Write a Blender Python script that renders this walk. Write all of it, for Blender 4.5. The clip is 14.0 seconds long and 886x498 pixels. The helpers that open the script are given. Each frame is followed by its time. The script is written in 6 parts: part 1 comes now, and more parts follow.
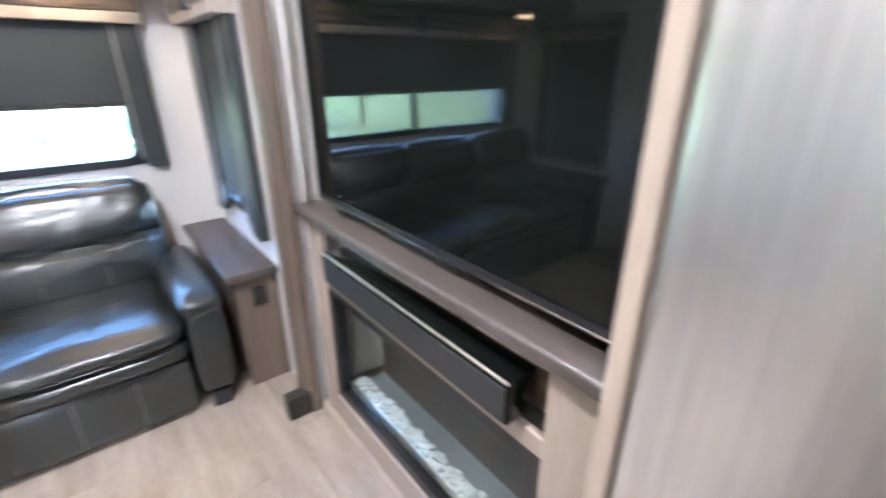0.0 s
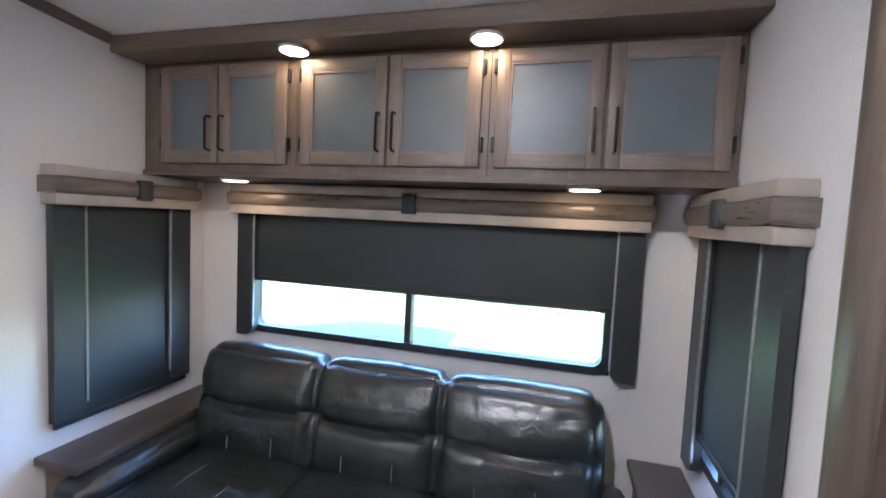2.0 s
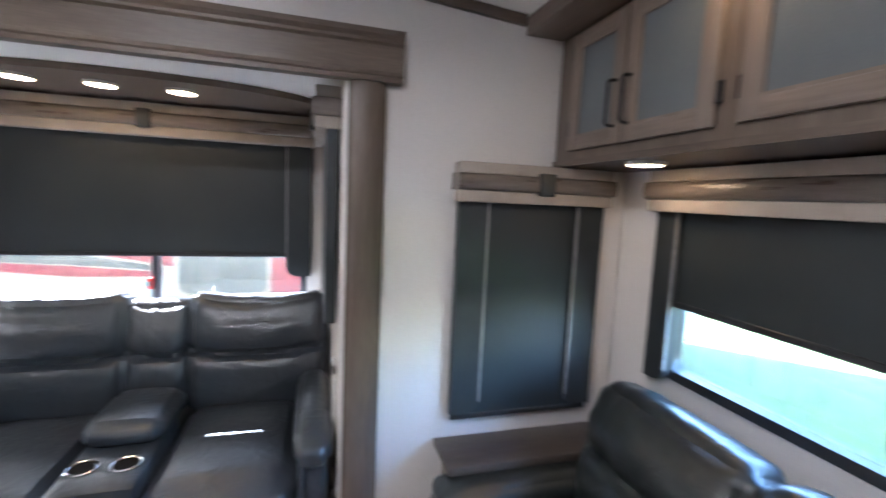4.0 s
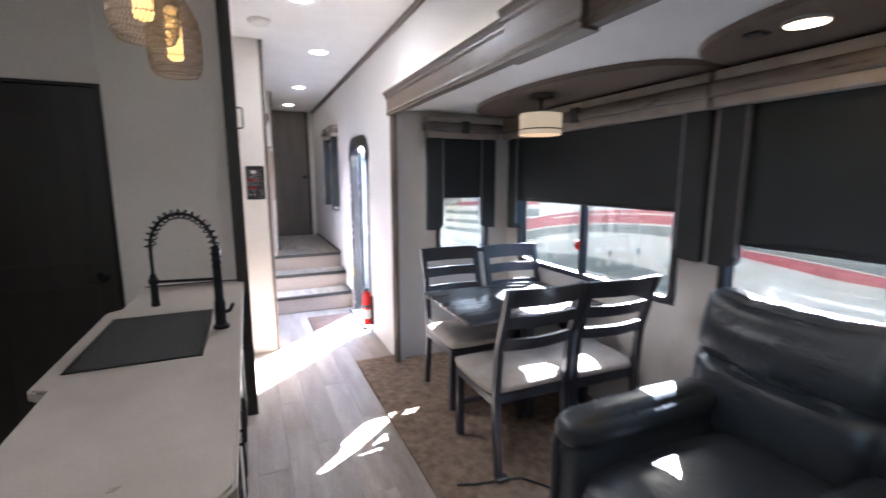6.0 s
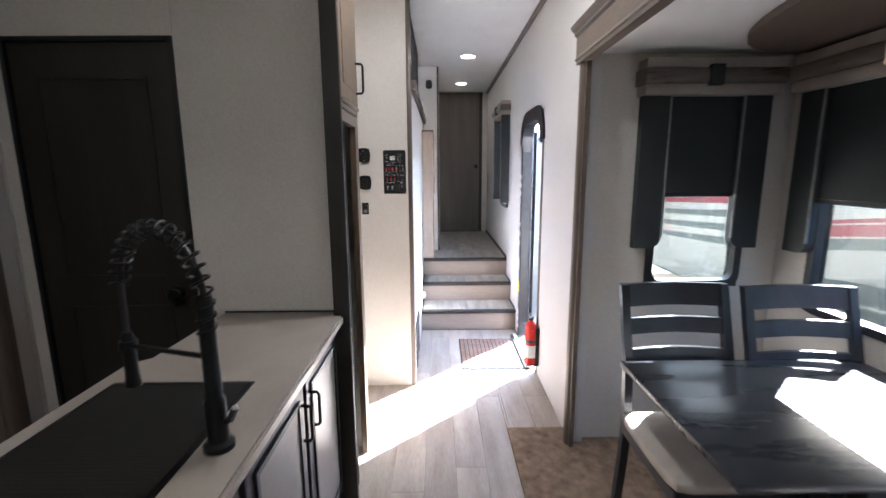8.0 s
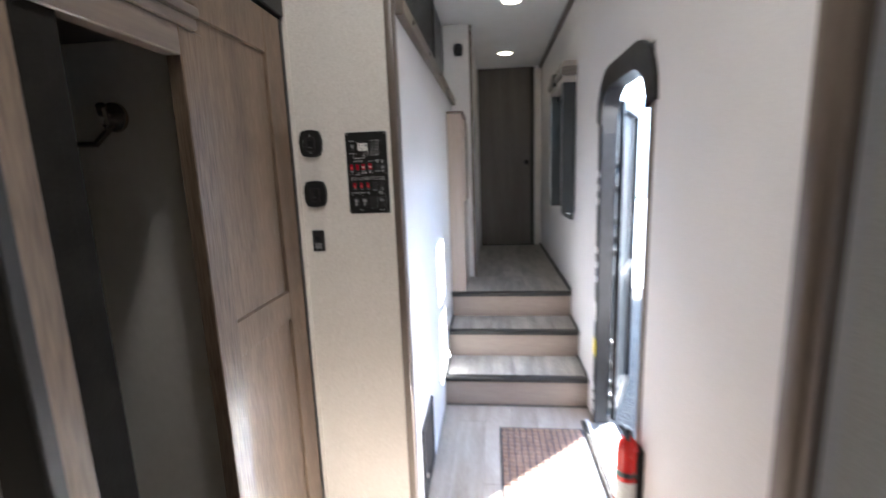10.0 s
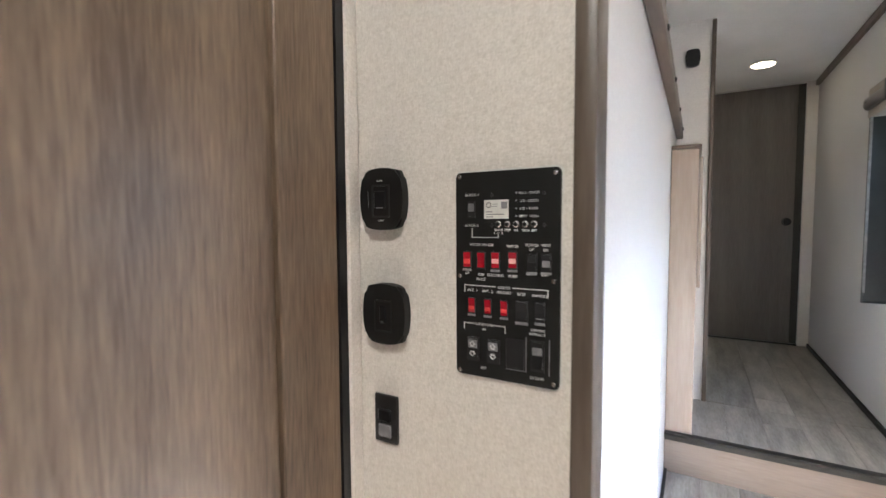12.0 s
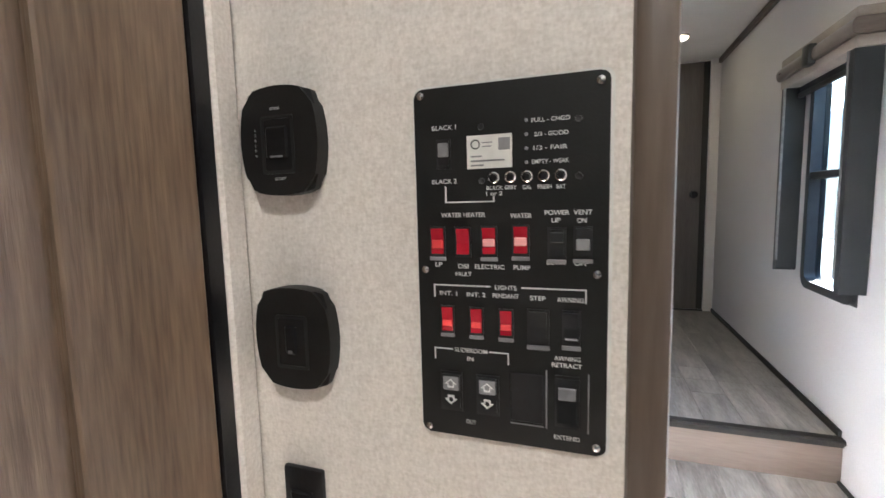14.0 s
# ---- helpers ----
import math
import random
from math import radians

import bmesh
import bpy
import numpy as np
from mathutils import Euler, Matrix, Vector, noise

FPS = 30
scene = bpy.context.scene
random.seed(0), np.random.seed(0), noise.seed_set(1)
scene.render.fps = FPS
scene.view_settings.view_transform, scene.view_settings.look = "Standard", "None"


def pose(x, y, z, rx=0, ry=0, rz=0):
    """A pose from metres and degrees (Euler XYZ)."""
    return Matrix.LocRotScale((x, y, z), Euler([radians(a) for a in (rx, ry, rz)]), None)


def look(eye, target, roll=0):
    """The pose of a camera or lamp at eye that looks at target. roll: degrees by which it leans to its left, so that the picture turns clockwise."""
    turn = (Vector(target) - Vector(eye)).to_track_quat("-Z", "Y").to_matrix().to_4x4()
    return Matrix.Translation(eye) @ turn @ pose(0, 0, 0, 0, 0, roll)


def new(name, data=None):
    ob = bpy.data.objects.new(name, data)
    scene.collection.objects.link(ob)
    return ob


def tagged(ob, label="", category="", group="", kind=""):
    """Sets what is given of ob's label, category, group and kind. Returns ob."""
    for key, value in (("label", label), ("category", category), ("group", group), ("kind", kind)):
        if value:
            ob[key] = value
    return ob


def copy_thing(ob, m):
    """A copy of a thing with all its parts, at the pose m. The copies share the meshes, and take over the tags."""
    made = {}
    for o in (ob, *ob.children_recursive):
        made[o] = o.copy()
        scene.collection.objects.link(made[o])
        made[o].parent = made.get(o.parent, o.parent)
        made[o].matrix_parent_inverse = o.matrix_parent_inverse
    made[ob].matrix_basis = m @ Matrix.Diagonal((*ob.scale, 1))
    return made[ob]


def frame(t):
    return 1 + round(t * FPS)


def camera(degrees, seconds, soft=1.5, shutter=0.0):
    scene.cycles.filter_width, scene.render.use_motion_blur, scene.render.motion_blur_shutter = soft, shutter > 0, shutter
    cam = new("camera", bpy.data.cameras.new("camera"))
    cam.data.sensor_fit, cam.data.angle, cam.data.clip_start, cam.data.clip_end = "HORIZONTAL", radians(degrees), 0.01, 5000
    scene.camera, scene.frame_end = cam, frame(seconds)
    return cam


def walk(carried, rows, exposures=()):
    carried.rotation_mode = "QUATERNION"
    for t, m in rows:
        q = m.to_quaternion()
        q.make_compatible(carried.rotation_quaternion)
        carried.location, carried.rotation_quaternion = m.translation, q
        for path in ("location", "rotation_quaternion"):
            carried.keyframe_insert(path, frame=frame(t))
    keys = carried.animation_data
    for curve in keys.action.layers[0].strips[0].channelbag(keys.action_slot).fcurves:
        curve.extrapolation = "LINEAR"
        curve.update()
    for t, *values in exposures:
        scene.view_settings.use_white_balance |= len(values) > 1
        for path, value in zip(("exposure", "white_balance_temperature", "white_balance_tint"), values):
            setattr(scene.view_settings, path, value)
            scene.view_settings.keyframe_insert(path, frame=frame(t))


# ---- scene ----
cam = camera(90.2, 14.0, soft=1.5, shutter=0.45)
PATH = [
    (0, (0.083, 0.169, 1.355), (1.238, 1.612, 0.59), -0.1),
    (0.5, (0.079, 0.283, 1.399), (0.558, 2.071, 0.642), -1.1),
    (1, (-0.014, 0.45, 1.414), (-0.024, 2.342, 0.769), 1.2),
    (1.5, (0.005, 0.644, 1.459), (-0.35, 2.562, 1.018), 0.6),
    (2, (0.075, 0.818, 1.55), (-0.447, 2.743, 1.413), 2.7),
    (2.2, (0.062, 0.866, 1.552), (-0.459, 2.794, 1.437), 2.7),
    (4.3, (-0.291, 1.534, 1.531), (-2.276, 1.686, 1.337), 2.0),
    (4.5, (-0.386, 1.495, 1.506), (-2.377, 1.394, 1.336), 1.6),
    (5, (-0.59, 1.466, 1.517), (-2.395, 0.645, 1.263), -0.4),
    (5.5, (-0.726, 1.461, 1.502), (-2.044, -0.013, 1.202), 0.6),
    (5.8, (-0.76, 1.363, 1.481), (-1.739, -0.353, 1.167), -1.1),
    (6, (-0.788, 1.235, 1.475), (-1.579, -0.575, 1.161), -0.1),
    (6.5, (-0.876, 1.005, 1.473), (-1.456, -0.88, 1.141), 0.0),
    (7, (-1.046, 0.797, 1.48), (-1.431, -1.136, 1.14), -0.8),
    (7.5, (-1.145, 0.516, 1.476), (-1.271, -1.448, 1.121), 0.4),
    (7.7, (-1.13, 0.356, 1.465), (-1.19, -1.612, 1.116), 0.1),
    (9.8, (-1.241, -1.084, 1.437), (-1.151, -3.046, 1.06), -1.3),
    (10, (-1.262, -1.228, 1.443), (-1.038, -3.184, 1.096), -2.1),
    (10.5, (-1.242, -1.552, 1.493), (-0.62, -3.44, 1.27), -3.4),
    (11, (-1.139, -1.821, 1.514), (-0.378, -3.663, 1.348), -2.8),
    (11.5, (-1.12, -2.032, 1.515), (-0.143, -3.772, 1.384), -0.9),
    (12, (-1.057, -2.179, 1.515), (-0.064, -3.911, 1.397), -0.3),
    (12.5, (-0.957, -2.318, 1.503), (-0.121, -4.131, 1.38), -0.8),
    (13, (-0.904, -2.402, 1.487), (-0.219, -4.273, 1.31), -1.0),
    (13.5, (-0.894, -2.395, 1.504), (-0.217, -4.266, 1.306), -1.5),
    (14, (-0.908, -2.384, 1.496), (-0.257, -4.263, 1.286), -1.4),
]
EXPOSURES = [(0.0, 7.6, 5350, 11), (0.5, 7.6, 5350, 11), (1.0, 7.1, 5350, 12), (2.0, 6.45, 5300, 13), (4.5, 6.35, 5350, 12), (5.0, 6.1, 5350, 12), (5.5, 5.6, 5350, 11), (6.0, 5.5, 5400, 12), (7.5, 5.3, 5500, 10), (10.0, 4.7, 5650, 7), (11.0, 4.85, 5850, 7), (12.0, 5.3, 5900, 6), (12.5, 5.5, 5850, 6), (13.5, 5.65, 5800, 7), (14.0, 5.35, 5800, 7)]
walk(cam, [(t, look(eye, target, roll)) for t, eye, target, roll in PATH], EXPOSURES)

# ---- world and sun ----
SUN_WAY = Vector((0.725, 0.68, -0.77)).normalized()  # the way the sunlight travels
world = bpy.data.worlds.new("world")
scene.world = world
world.use_nodes = True
sky = world.node_tree.nodes.new("ShaderNodeTexSky")
sky.sky_type, sky.sun_disc = "NISHITA", False
sky.sun_elevation = math.asin(-SUN_WAY.z)
sky.sun_rotation = math.atan2(-SUN_WAY.x, -SUN_WAY.y)
background = world.node_tree.nodes["Background"]
background.inputs["Strength"].default_value = 0.15
world.node_tree.links.new(sky.outputs["Color"], background.inputs["Color"])
sun_data = bpy.data.lights.new("sun", "SUN")
sun_data.energy, sun_data.angle, sun_data.color = 3.2, radians(0.5), (1.0, 0.95, 0.88)
sun = new("sun", sun_data)
sun.matrix_world = look((0, 0, 0), SUN_WAY)


# ---- materials ----
def node_material(name):
    m = bpy.data.materials.new(name)
    m.use_nodes = True
    return m, m.node_tree.nodes, m.node_tree.links, m.node_tree.nodes["Principled BSDF"]


def surface(name, c1, c2, scale=6.0, stretch=(1, 1, 1), rough=0.5, rough_var=0.1, bump=0.1, fine=60.0, metal=0.0,
            coat=0.0, contrast=(0.35, 0.65), vary=0.0, bump_dist=0.002, detail=5.0, spec=0.5,
            grain=0.3, folds=0.0):
    """A two-scale noise surface: broad colour change, fine grain, gloss change and relief."""
    m, nodes, links, bsdf = node_material(name)
    coord = nodes.new("ShaderNodeTexCoord")
    mapping = nodes.new("ShaderNodeMapping")
    mapping.inputs["Scale"].default_value = stretch
    links.new(coord.outputs["Object"], mapping.inputs["Vector"])
    vector = mapping.outputs["Vector"]
    if vary:
        info = nodes.new("ShaderNodeObjectInfo")
        shift = nodes.new("ShaderNodeVectorMath")
        shift.operation = "MULTIPLY_ADD"
        shift.inputs[1].default_value = (37.0, 23.0, 41.0)
        links.new(info.outputs["Random"], shift.inputs[0])
        links.new(vector, shift.inputs[2])
        vector = shift.outputs["Vector"]
    broad = nodes.new("ShaderNodeTexNoise")
    broad.inputs["Scale"].default_value, broad.inputs["Detail"].default_value = scale, detail
    small = nodes.new("ShaderNodeTexNoise")
    small.inputs["Scale"].default_value, small.inputs["Detail"].default_value = fine, 3.0
    links.new(vector, broad.inputs["Vector"])
    links.new(vector, small.inputs["Vector"])
    mixed = nodes.new("ShaderNodeMix")
    mixed.inputs["Factor"].default_value = grain
    links.new(broad.outputs["Fac"], mixed.inputs["A"])
    links.new(small.outputs["Fac"], mixed.inputs["B"])
    ramp = nodes.new("ShaderNodeValToRGB")
    ramp.color_ramp.elements[0].position, ramp.color_ramp.elements[1].position = contrast
    ramp.color_ramp.elements[0].color, ramp.color_ramp.elements[1].color = (*c1, 1), (*c2, 1)
    links.new(mixed.outputs["Result"], ramp.inputs["Fac"])
    colour = ramp.outputs["Color"]
    if vary:
        hsv = nodes.new("ShaderNodeHueSaturation")
        spread = nodes.new("ShaderNodeMapRange")
        spread.inputs["To Min"].default_value, spread.inputs["To Max"].default_value = 1 - vary, 1 + vary
        links.new(info.outputs["Random"], spread.inputs["Value"])
        links.new(spread.outputs["Result"], hsv.inputs["Value"])
        links.new(colour, hsv.inputs["Color"])
        colour = hsv.outputs["Color"]
    links.new(colour, bsdf.inputs["Base Color"])
    gloss = nodes.new("ShaderNodeMapRange")
    gloss.inputs["To Min"].default_value, gloss.inputs["To Max"].default_value = max(0.02, rough - rough_var), min(1, rough + rough_var)
    links.new(broad.outputs["Fac"], gloss.inputs["Value"])
    links.new(gloss.outputs["Result"], bsdf.inputs["Roughness"])
    if bump:
        relief = nodes.new("ShaderNodeBump")
        relief.inputs["Strength"].default_value, relief.inputs["Distance"].default_value = bump, bump_dist
        links.new(small.outputs["Fac"], relief.inputs["Height"])
        links.new(relief.outputs["Normal"], bsdf.inputs["Normal"])
    if bump and folds:
        crease, slack = nodes.new("ShaderNodeTexNoise"), nodes.new("ShaderNodeBump")
        crease.inputs["Scale"].default_value, crease.inputs["Detail"].default_value, crease.inputs["Distortion"].default_value = 13.0, 4.0, 1.4
        slack.inputs["Strength"].default_value, slack.inputs["Distance"].default_value = folds, 0.012
        links.new(vector, crease.inputs["Vector"])
        links.new(crease.outputs["Fac"], slack.inputs["Height"])
        links.new(slack.outputs["Normal"], relief.inputs["Normal"])
    bsdf.inputs["Metallic"].default_value = metal
    bsdf.inputs["Coat Weight"].default_value = coat
    bsdf.inputs["Specular IOR Level"].default_value = spec
    return m


def weave(name, c1, c2, pitch=260.0, rough=0.7, bump=0.35, edge=0.34):
    """A wallpaper with a fine linen weave pressed into it."""
    m, nodes, links, bsdf = node_material(name)
    coord = nodes.new("ShaderNodeTexCoord")
    heights = []
    for axis in (0, 1, 2):
        wave = nodes.new("ShaderNodeTexNoise")
        mapping = nodes.new("ShaderNodeMapping")
        stretch = [pitch, pitch, pitch]
        stretch[axis] = pitch * 0.4
        mapping.inputs["Scale"].default_value = stretch
        wave.inputs["Scale"].default_value, wave.inputs["Detail"].default_value = 1.0, 1.0
        links.new(coord.outputs["Object"], mapping.inputs["Vector"])
        links.new(mapping.outputs["Vector"], wave.inputs["Vector"])
        heights.append(wave.outputs["Fac"])
    both = nodes.new("ShaderNodeMath")
    both.operation = "ADD"
    links.new(heights[0], both.inputs[0])
    links.new(heights[1], both.inputs[1])
    three = nodes.new("ShaderNodeMath")
    three.operation = "ADD"
    links.new(both.outputs[0], three.inputs[0])
    links.new(heights[2], three.inputs[1])
    broad = nodes.new("ShaderNodeTexNoise")
    broad.inputs["Scale"].default_value = 1.7
    links.new(coord.outputs["Object"], broad.inputs["Vector"])
    ramp = nodes.new("ShaderNodeValToRGB")
    ramp.color_ramp.elements[0].position, ramp.color_ramp.elements[1].position = edge, 1 - edge
    ramp.color_ramp.elements[0].color, ramp.color_ramp.elements[1].color = (*c1, 1), (*c2, 1)
    third = nodes.new("ShaderNodeMath")
    third.operation = "MULTIPLY"
    third.inputs[1].default_value = 0.333
    links.new(three.outputs[0], third.inputs[0])
    mixed = nodes.new("ShaderNodeMix")
    mixed.inputs["Factor"].default_value = 0.25
    links.new(third.outputs[0], mixed.inputs["A"])
    links.new(broad.outputs["Fac"], mixed.inputs["B"])
    links.new(mixed.outputs["Result"], ramp.inputs["Fac"])
    links.new(ramp.outputs["Color"], bsdf.inputs["Base Color"])
    relief = nodes.new("ShaderNodeBump")
    relief.inputs["Strength"].default_value, relief.inputs["Distance"].default_value = bump, 0.0008
    links.new(third.outputs[0], relief.inputs["Height"])
    links.new(relief.outputs["Normal"], bsdf.inputs["Normal"])
    bsdf.inputs["Roughness"].default_value = rough
    return m


def glowing(name, colour, strength):
    m, nodes, links, bsdf = node_material(name)
    bsdf.inputs["Base Color"].default_value = (*colour, 1)
    bsdf.inputs["Emission Color"].default_value = (*colour, 1)
    bsdf.inputs["Emission Strength"].default_value = strength
    return m


def clear_glass(name, tint=(1, 1, 1), reflect=0.06):
    """Thin glass: a clear pane with a faint mirror on it."""
    m, nodes, links, bsdf = node_material(name)
    nodes.remove(bsdf)
    clear, shiny, mix = nodes.new("ShaderNodeBsdfTransparent"), nodes.new("ShaderNodeBsdfGlossy"), nodes.new("ShaderNodeMixShader")
    clear.inputs["Color"].default_value = (*tint, 1)
    shiny.inputs["Roughness"].default_value = 0.02
    mix.inputs["Fac"].default_value = reflect
    links.new(clear.outputs[0], mix.inputs[1])
    links.new(shiny.outputs[0], mix.inputs[2])
    links.new(mix.outputs[0], nodes["Material Output"].inputs["Surface"])
    return m


WALL = weave("linen_wallpaper", (0.575, 0.533, 0.487), (0.745, 0.705, 0.66), pitch=380.0, bump=0.6, edge=0.38)
WALL_PALE = weave("pale_wallpaper", (0.60, 0.575, 0.56), (0.71, 0.685, 0.67), bump=0.2)
CEILING = surface("ceiling_vinyl", (0.74, 0.74, 0.73), (0.82, 0.82, 0.81), 3, rough=0.6, bump=0.1, fine=90)
WOOD_Z = surface("driftwood_upright", (0.075, 0.056, 0.043), (0.175, 0.135, 0.107), 1.2, (9, 9, 0.9), 0.4, 0.1, 0.25, 14, contrast=(0.3, 0.7))
WOOD_X = surface("driftwood_along_x", (0.075, 0.056, 0.043), (0.175, 0.135, 0.107), 1.2, (0.9, 9, 9), 0.4, 0.1, 0.25, 14, contrast=(0.3, 0.7))
WOOD_Y = surface("driftwood_along_y", (0.075, 0.056, 0.043), (0.175, 0.135, 0.107), 1.2, (9, 0.9, 9), 0.4, 0.1, 0.25, 14, contrast=(0.3, 0.7))
DOOR_WOOD = surface("door_wood", (0.078, 0.052, 0.034), (0.225, 0.16, 0.108), 1.3, (6, 6, 0.45), 0.4, 0.08, 0.3, 42, contrast=(0.37, 0.66), detail=8.0, grain=0.42)
PALE_WOOD = surface("pale_cabinet_wood", (0.26, 0.205, 0.165), (0.40, 0.33, 0.275), 1.3, (8, 8, 0.8), 0.42, 0.1, 0.2, 15, contrast=(0.3, 0.7))
PALE_WOOD_X = surface("pale_cabinet_wood_along_x", (0.26, 0.205, 0.165), (0.40, 0.33, 0.275), 1.3, (0.8, 8, 8), 0.42, 0.1, 0.2, 15, contrast=(0.3, 0.7))
PALE_WOOD_Y = surface("pale_cabinet_wood_along_y", (0.26, 0.205, 0.165), (0.40, 0.33, 0.275), 1.3, (8, 0.8, 8), 0.42, 0.1, 0.2, 15, contrast=(0.3, 0.7))
DARK_WOOD = surface("dark_stained_wood", (0.011, 0.012, 0.017), (0.027, 0.029, 0.036), 1.5, (6, 6, 1), 0.32, 0.08, 0.15, 25)
DARK_TOP = surface("dark_table_top", (0.016, 0.017, 0.022), (0.036, 0.038, 0.046), 1.5, (1, 7, 7), 0.28, 0.08, 0.12, 25)
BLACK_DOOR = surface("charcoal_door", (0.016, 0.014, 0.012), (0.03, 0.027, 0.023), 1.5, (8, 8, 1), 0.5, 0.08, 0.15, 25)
SHELF_TOP = surface("espresso_laminate", (0.045, 0.036, 0.032), (0.085, 0.07, 0.062), 2, (6, 1, 6), 0.4, 0.08, 0.2, 30)
LEATHER = surface("dark_grey_leather", (0.012, 0.015, 0.0155), (0.018, 0.0215, 0.022), 40, rough=0.32, rough_var=0.05, bump=0.18, fine=200, bump_dist=0.001, spec=0.8, contrast=(0.2, 0.8), folds=0.35)
BLACK_LEATHER = surface("black_leather", (0.022, 0.027, 0.035), (0.032, 0.038, 0.047), 40, rough=0.34, rough_var=0.05, bump=0.15, fine=200, bump_dist=0.001, spec=0.8, contrast=(0.2, 0.8), folds=0.4)
STITCH = surface("grey_stitching", (0.18, 0.18, 0.18), (0.26, 0.26, 0.26), 60, rough=0.7)
SHADE = surface("charcoal_shade_cloth", (0.015, 0.020, 0.022), (0.023, 0.029, 0.031), 3, rough=0.52, bump=0.3, fine=500, bump_dist=0.0005)
SIDE_VINYL = surface("slate_vinyl", (0.02, 0.024, 0.026), (0.031, 0.036, 0.038), 8, rough=0.42, bump=0.2, fine=200)
VALANCE_LIGHT = surface("greige_valance_cloth", (0.30, 0.26, 0.225), (0.40, 0.355, 0.31), 8, rough=0.75, bump=0.3, fine=300)
VALANCE_DARK = surface("bronze_valance_roll", (0.10, 0.082, 0.07), (0.17, 0.145, 0.125), 6, (1, 1, 8), rough=0.3, bump=0.1, fine=60)
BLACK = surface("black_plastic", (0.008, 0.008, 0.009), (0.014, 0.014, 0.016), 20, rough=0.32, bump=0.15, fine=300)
BLACK_METAL = surface("black_metal", (0.012, 0.012, 0.013), (0.02, 0.02, 0.022), 20, rough=0.35, bump=0.05, fine=200, metal=0.6)
FRAME_BLACK = surface("black_window_frame", (0.015, 0.016, 0.018), (0.024, 0.026, 0.028), 12, rough=0.4, bump=0.1, fine=200)
CHROME = surface("chrome", (0.6, 0.6, 0.62), (0.75, 0.75, 0.77), 20, rough=0.15, rough_var=0.05, bump=0, metal=1.0)
STEEL = surface("brushed_steel", (0.66, 0.655, 0.65), (0.86, 0.855, 0.85), 2, (30, 30, 0.6), 0.34, 0.08, 0.1, 20, metal=1.0)
COUNTER = surface("cream_speckled_counter", (0.27, 0.235, 0.20), (0.38, 0.335, 0.295), 5, rough=0.32, bump=0.05, fine=220, contrast=(0.3, 0.7))
VINYL_PLANK = surface("grey_brown_vinyl_plank", (0.22, 0.175, 0.14), (0.42, 0.36, 0.31), 2.2, (6, 1, 6), 0.42, 0.1, 0.2, 24, vary=0.13, contrast=(0.3, 0.7), bump_dist=0.001)
STEP_PLANK = surface("pale_grey_vinyl_plank", (0.18, 0.165, 0.145), (0.48, 0.45, 0.41), 2.6, (6, 1, 6), 0.38, 0.1, 0.2, 24, vary=0.14, contrast=(0.32, 0.68), bump_dist=0.001)
GROUT = surface("dark_joint", (0.10, 0.085, 0.07), (0.14, 0.12, 0.10), 30, rough=0.8)
CARPET = surface("brown_carpet", (0.14, 0.098, 0.070), (0.33, 0.245, 0.185), 22, rough=0.95, rough_var=0.03, bump=1.0, fine=260, bump_dist=0.006, contrast=(0.32, 0.68), spec=0.1)
SEAT_CLOTH = surface("beige_seat_cloth", (0.34, 0.30, 0.26), (0.44, 0.39, 0.35), 10, rough=0.85, bump=0.4, fine=350)
FROST = surface("frosted_grey_panel", (0.10, 0.115, 0.125), (0.14, 0.155, 0.165), 3, rough=0.35, rough_var=0.04, bump=0.03, fine=200)
LAMP_GLOW = glowing("warm_lamp_lens", (1.0, 0.66, 0.34), 0.6)
# Lens of the two unseen lamps that are added as fill.
FILL_GLOW = glowing("warm_fill_lens", (1.0, 0.91, 0.80), 11.0)
HALL_GLOW = glowing("warm_hall_lens", (1.0, 0.84, 0.6), 0.6)
SHADE_GLOW = glowing("lit_linen_drum", (0.52, 0.39, 0.24), 0.02)
FILAMENT = glowing("glowing_filament", (1.0, 0.52, 0.14), 0.06)
STRIP_GLOW = glowing("cove_light_strip", (1.0, 0.85, 0.6), 0.3)
GLASS = clear_glass("window_glass", (0.93, 0.96, 0.95))
REAR_TINT = clear_glass("grey_tinted_glass", (0.74, 0.76, 0.75), 0.05)
TINTED = clear_glass("tinted_window_glass", (0.46, 0.445, 0.40), 0.04)
HALF_TINTED = clear_glass("lightly_tinted_glass", (0.42, 0.44, 0.43), 0.03)
SMOKE_GLASS = clear_glass("smoked_glass", (0.5, 0.5, 0.5), 0.08)
TV_SCREEN = surface("black_tv_screen", (0.003, 0.004, 0.0035), (0.005, 0.006, 0.0055), 5, rough=0.05, rough_var=0.02, bump=0, spec=0.28)
RED = surface("red_enamel", (0.45, 0.015, 0.012), (0.55, 0.02, 0.016), 10, rough=0.25, bump=0.02)
RED_SWITCH = surface("translucent_red_plastic", (0.34, 0.010, 0.024), (0.44, 0.018, 0.034), 30, rough=0.25, bump=0)
PANEL_BLACK = surface("matt_black_panel", (0.005, 0.005, 0.005), (0.008, 0.008, 0.008), 40, rough=0.5, bump=0.1, fine=400, spec=0.35)
WHITE_PRINT = surface("white_print", (0.62, 0.62, 0.62), (0.72, 0.72, 0.72), 100, rough=0.6)
GREY_SWITCH = surface("grey_switch_plastic", (0.16, 0.16, 0.17), (0.24, 0.24, 0.25), 60, rough=0.35)
WHITE_PAPER = surface("white_label", (0.6, 0.59, 0.56), (0.7, 0.69, 0.66), 60, rough=0.6)
YELLOW = surface("yellow_label", (0.75, 0.6, 0.02), (0.85, 0.68, 0.03), 40, rough=0.6)
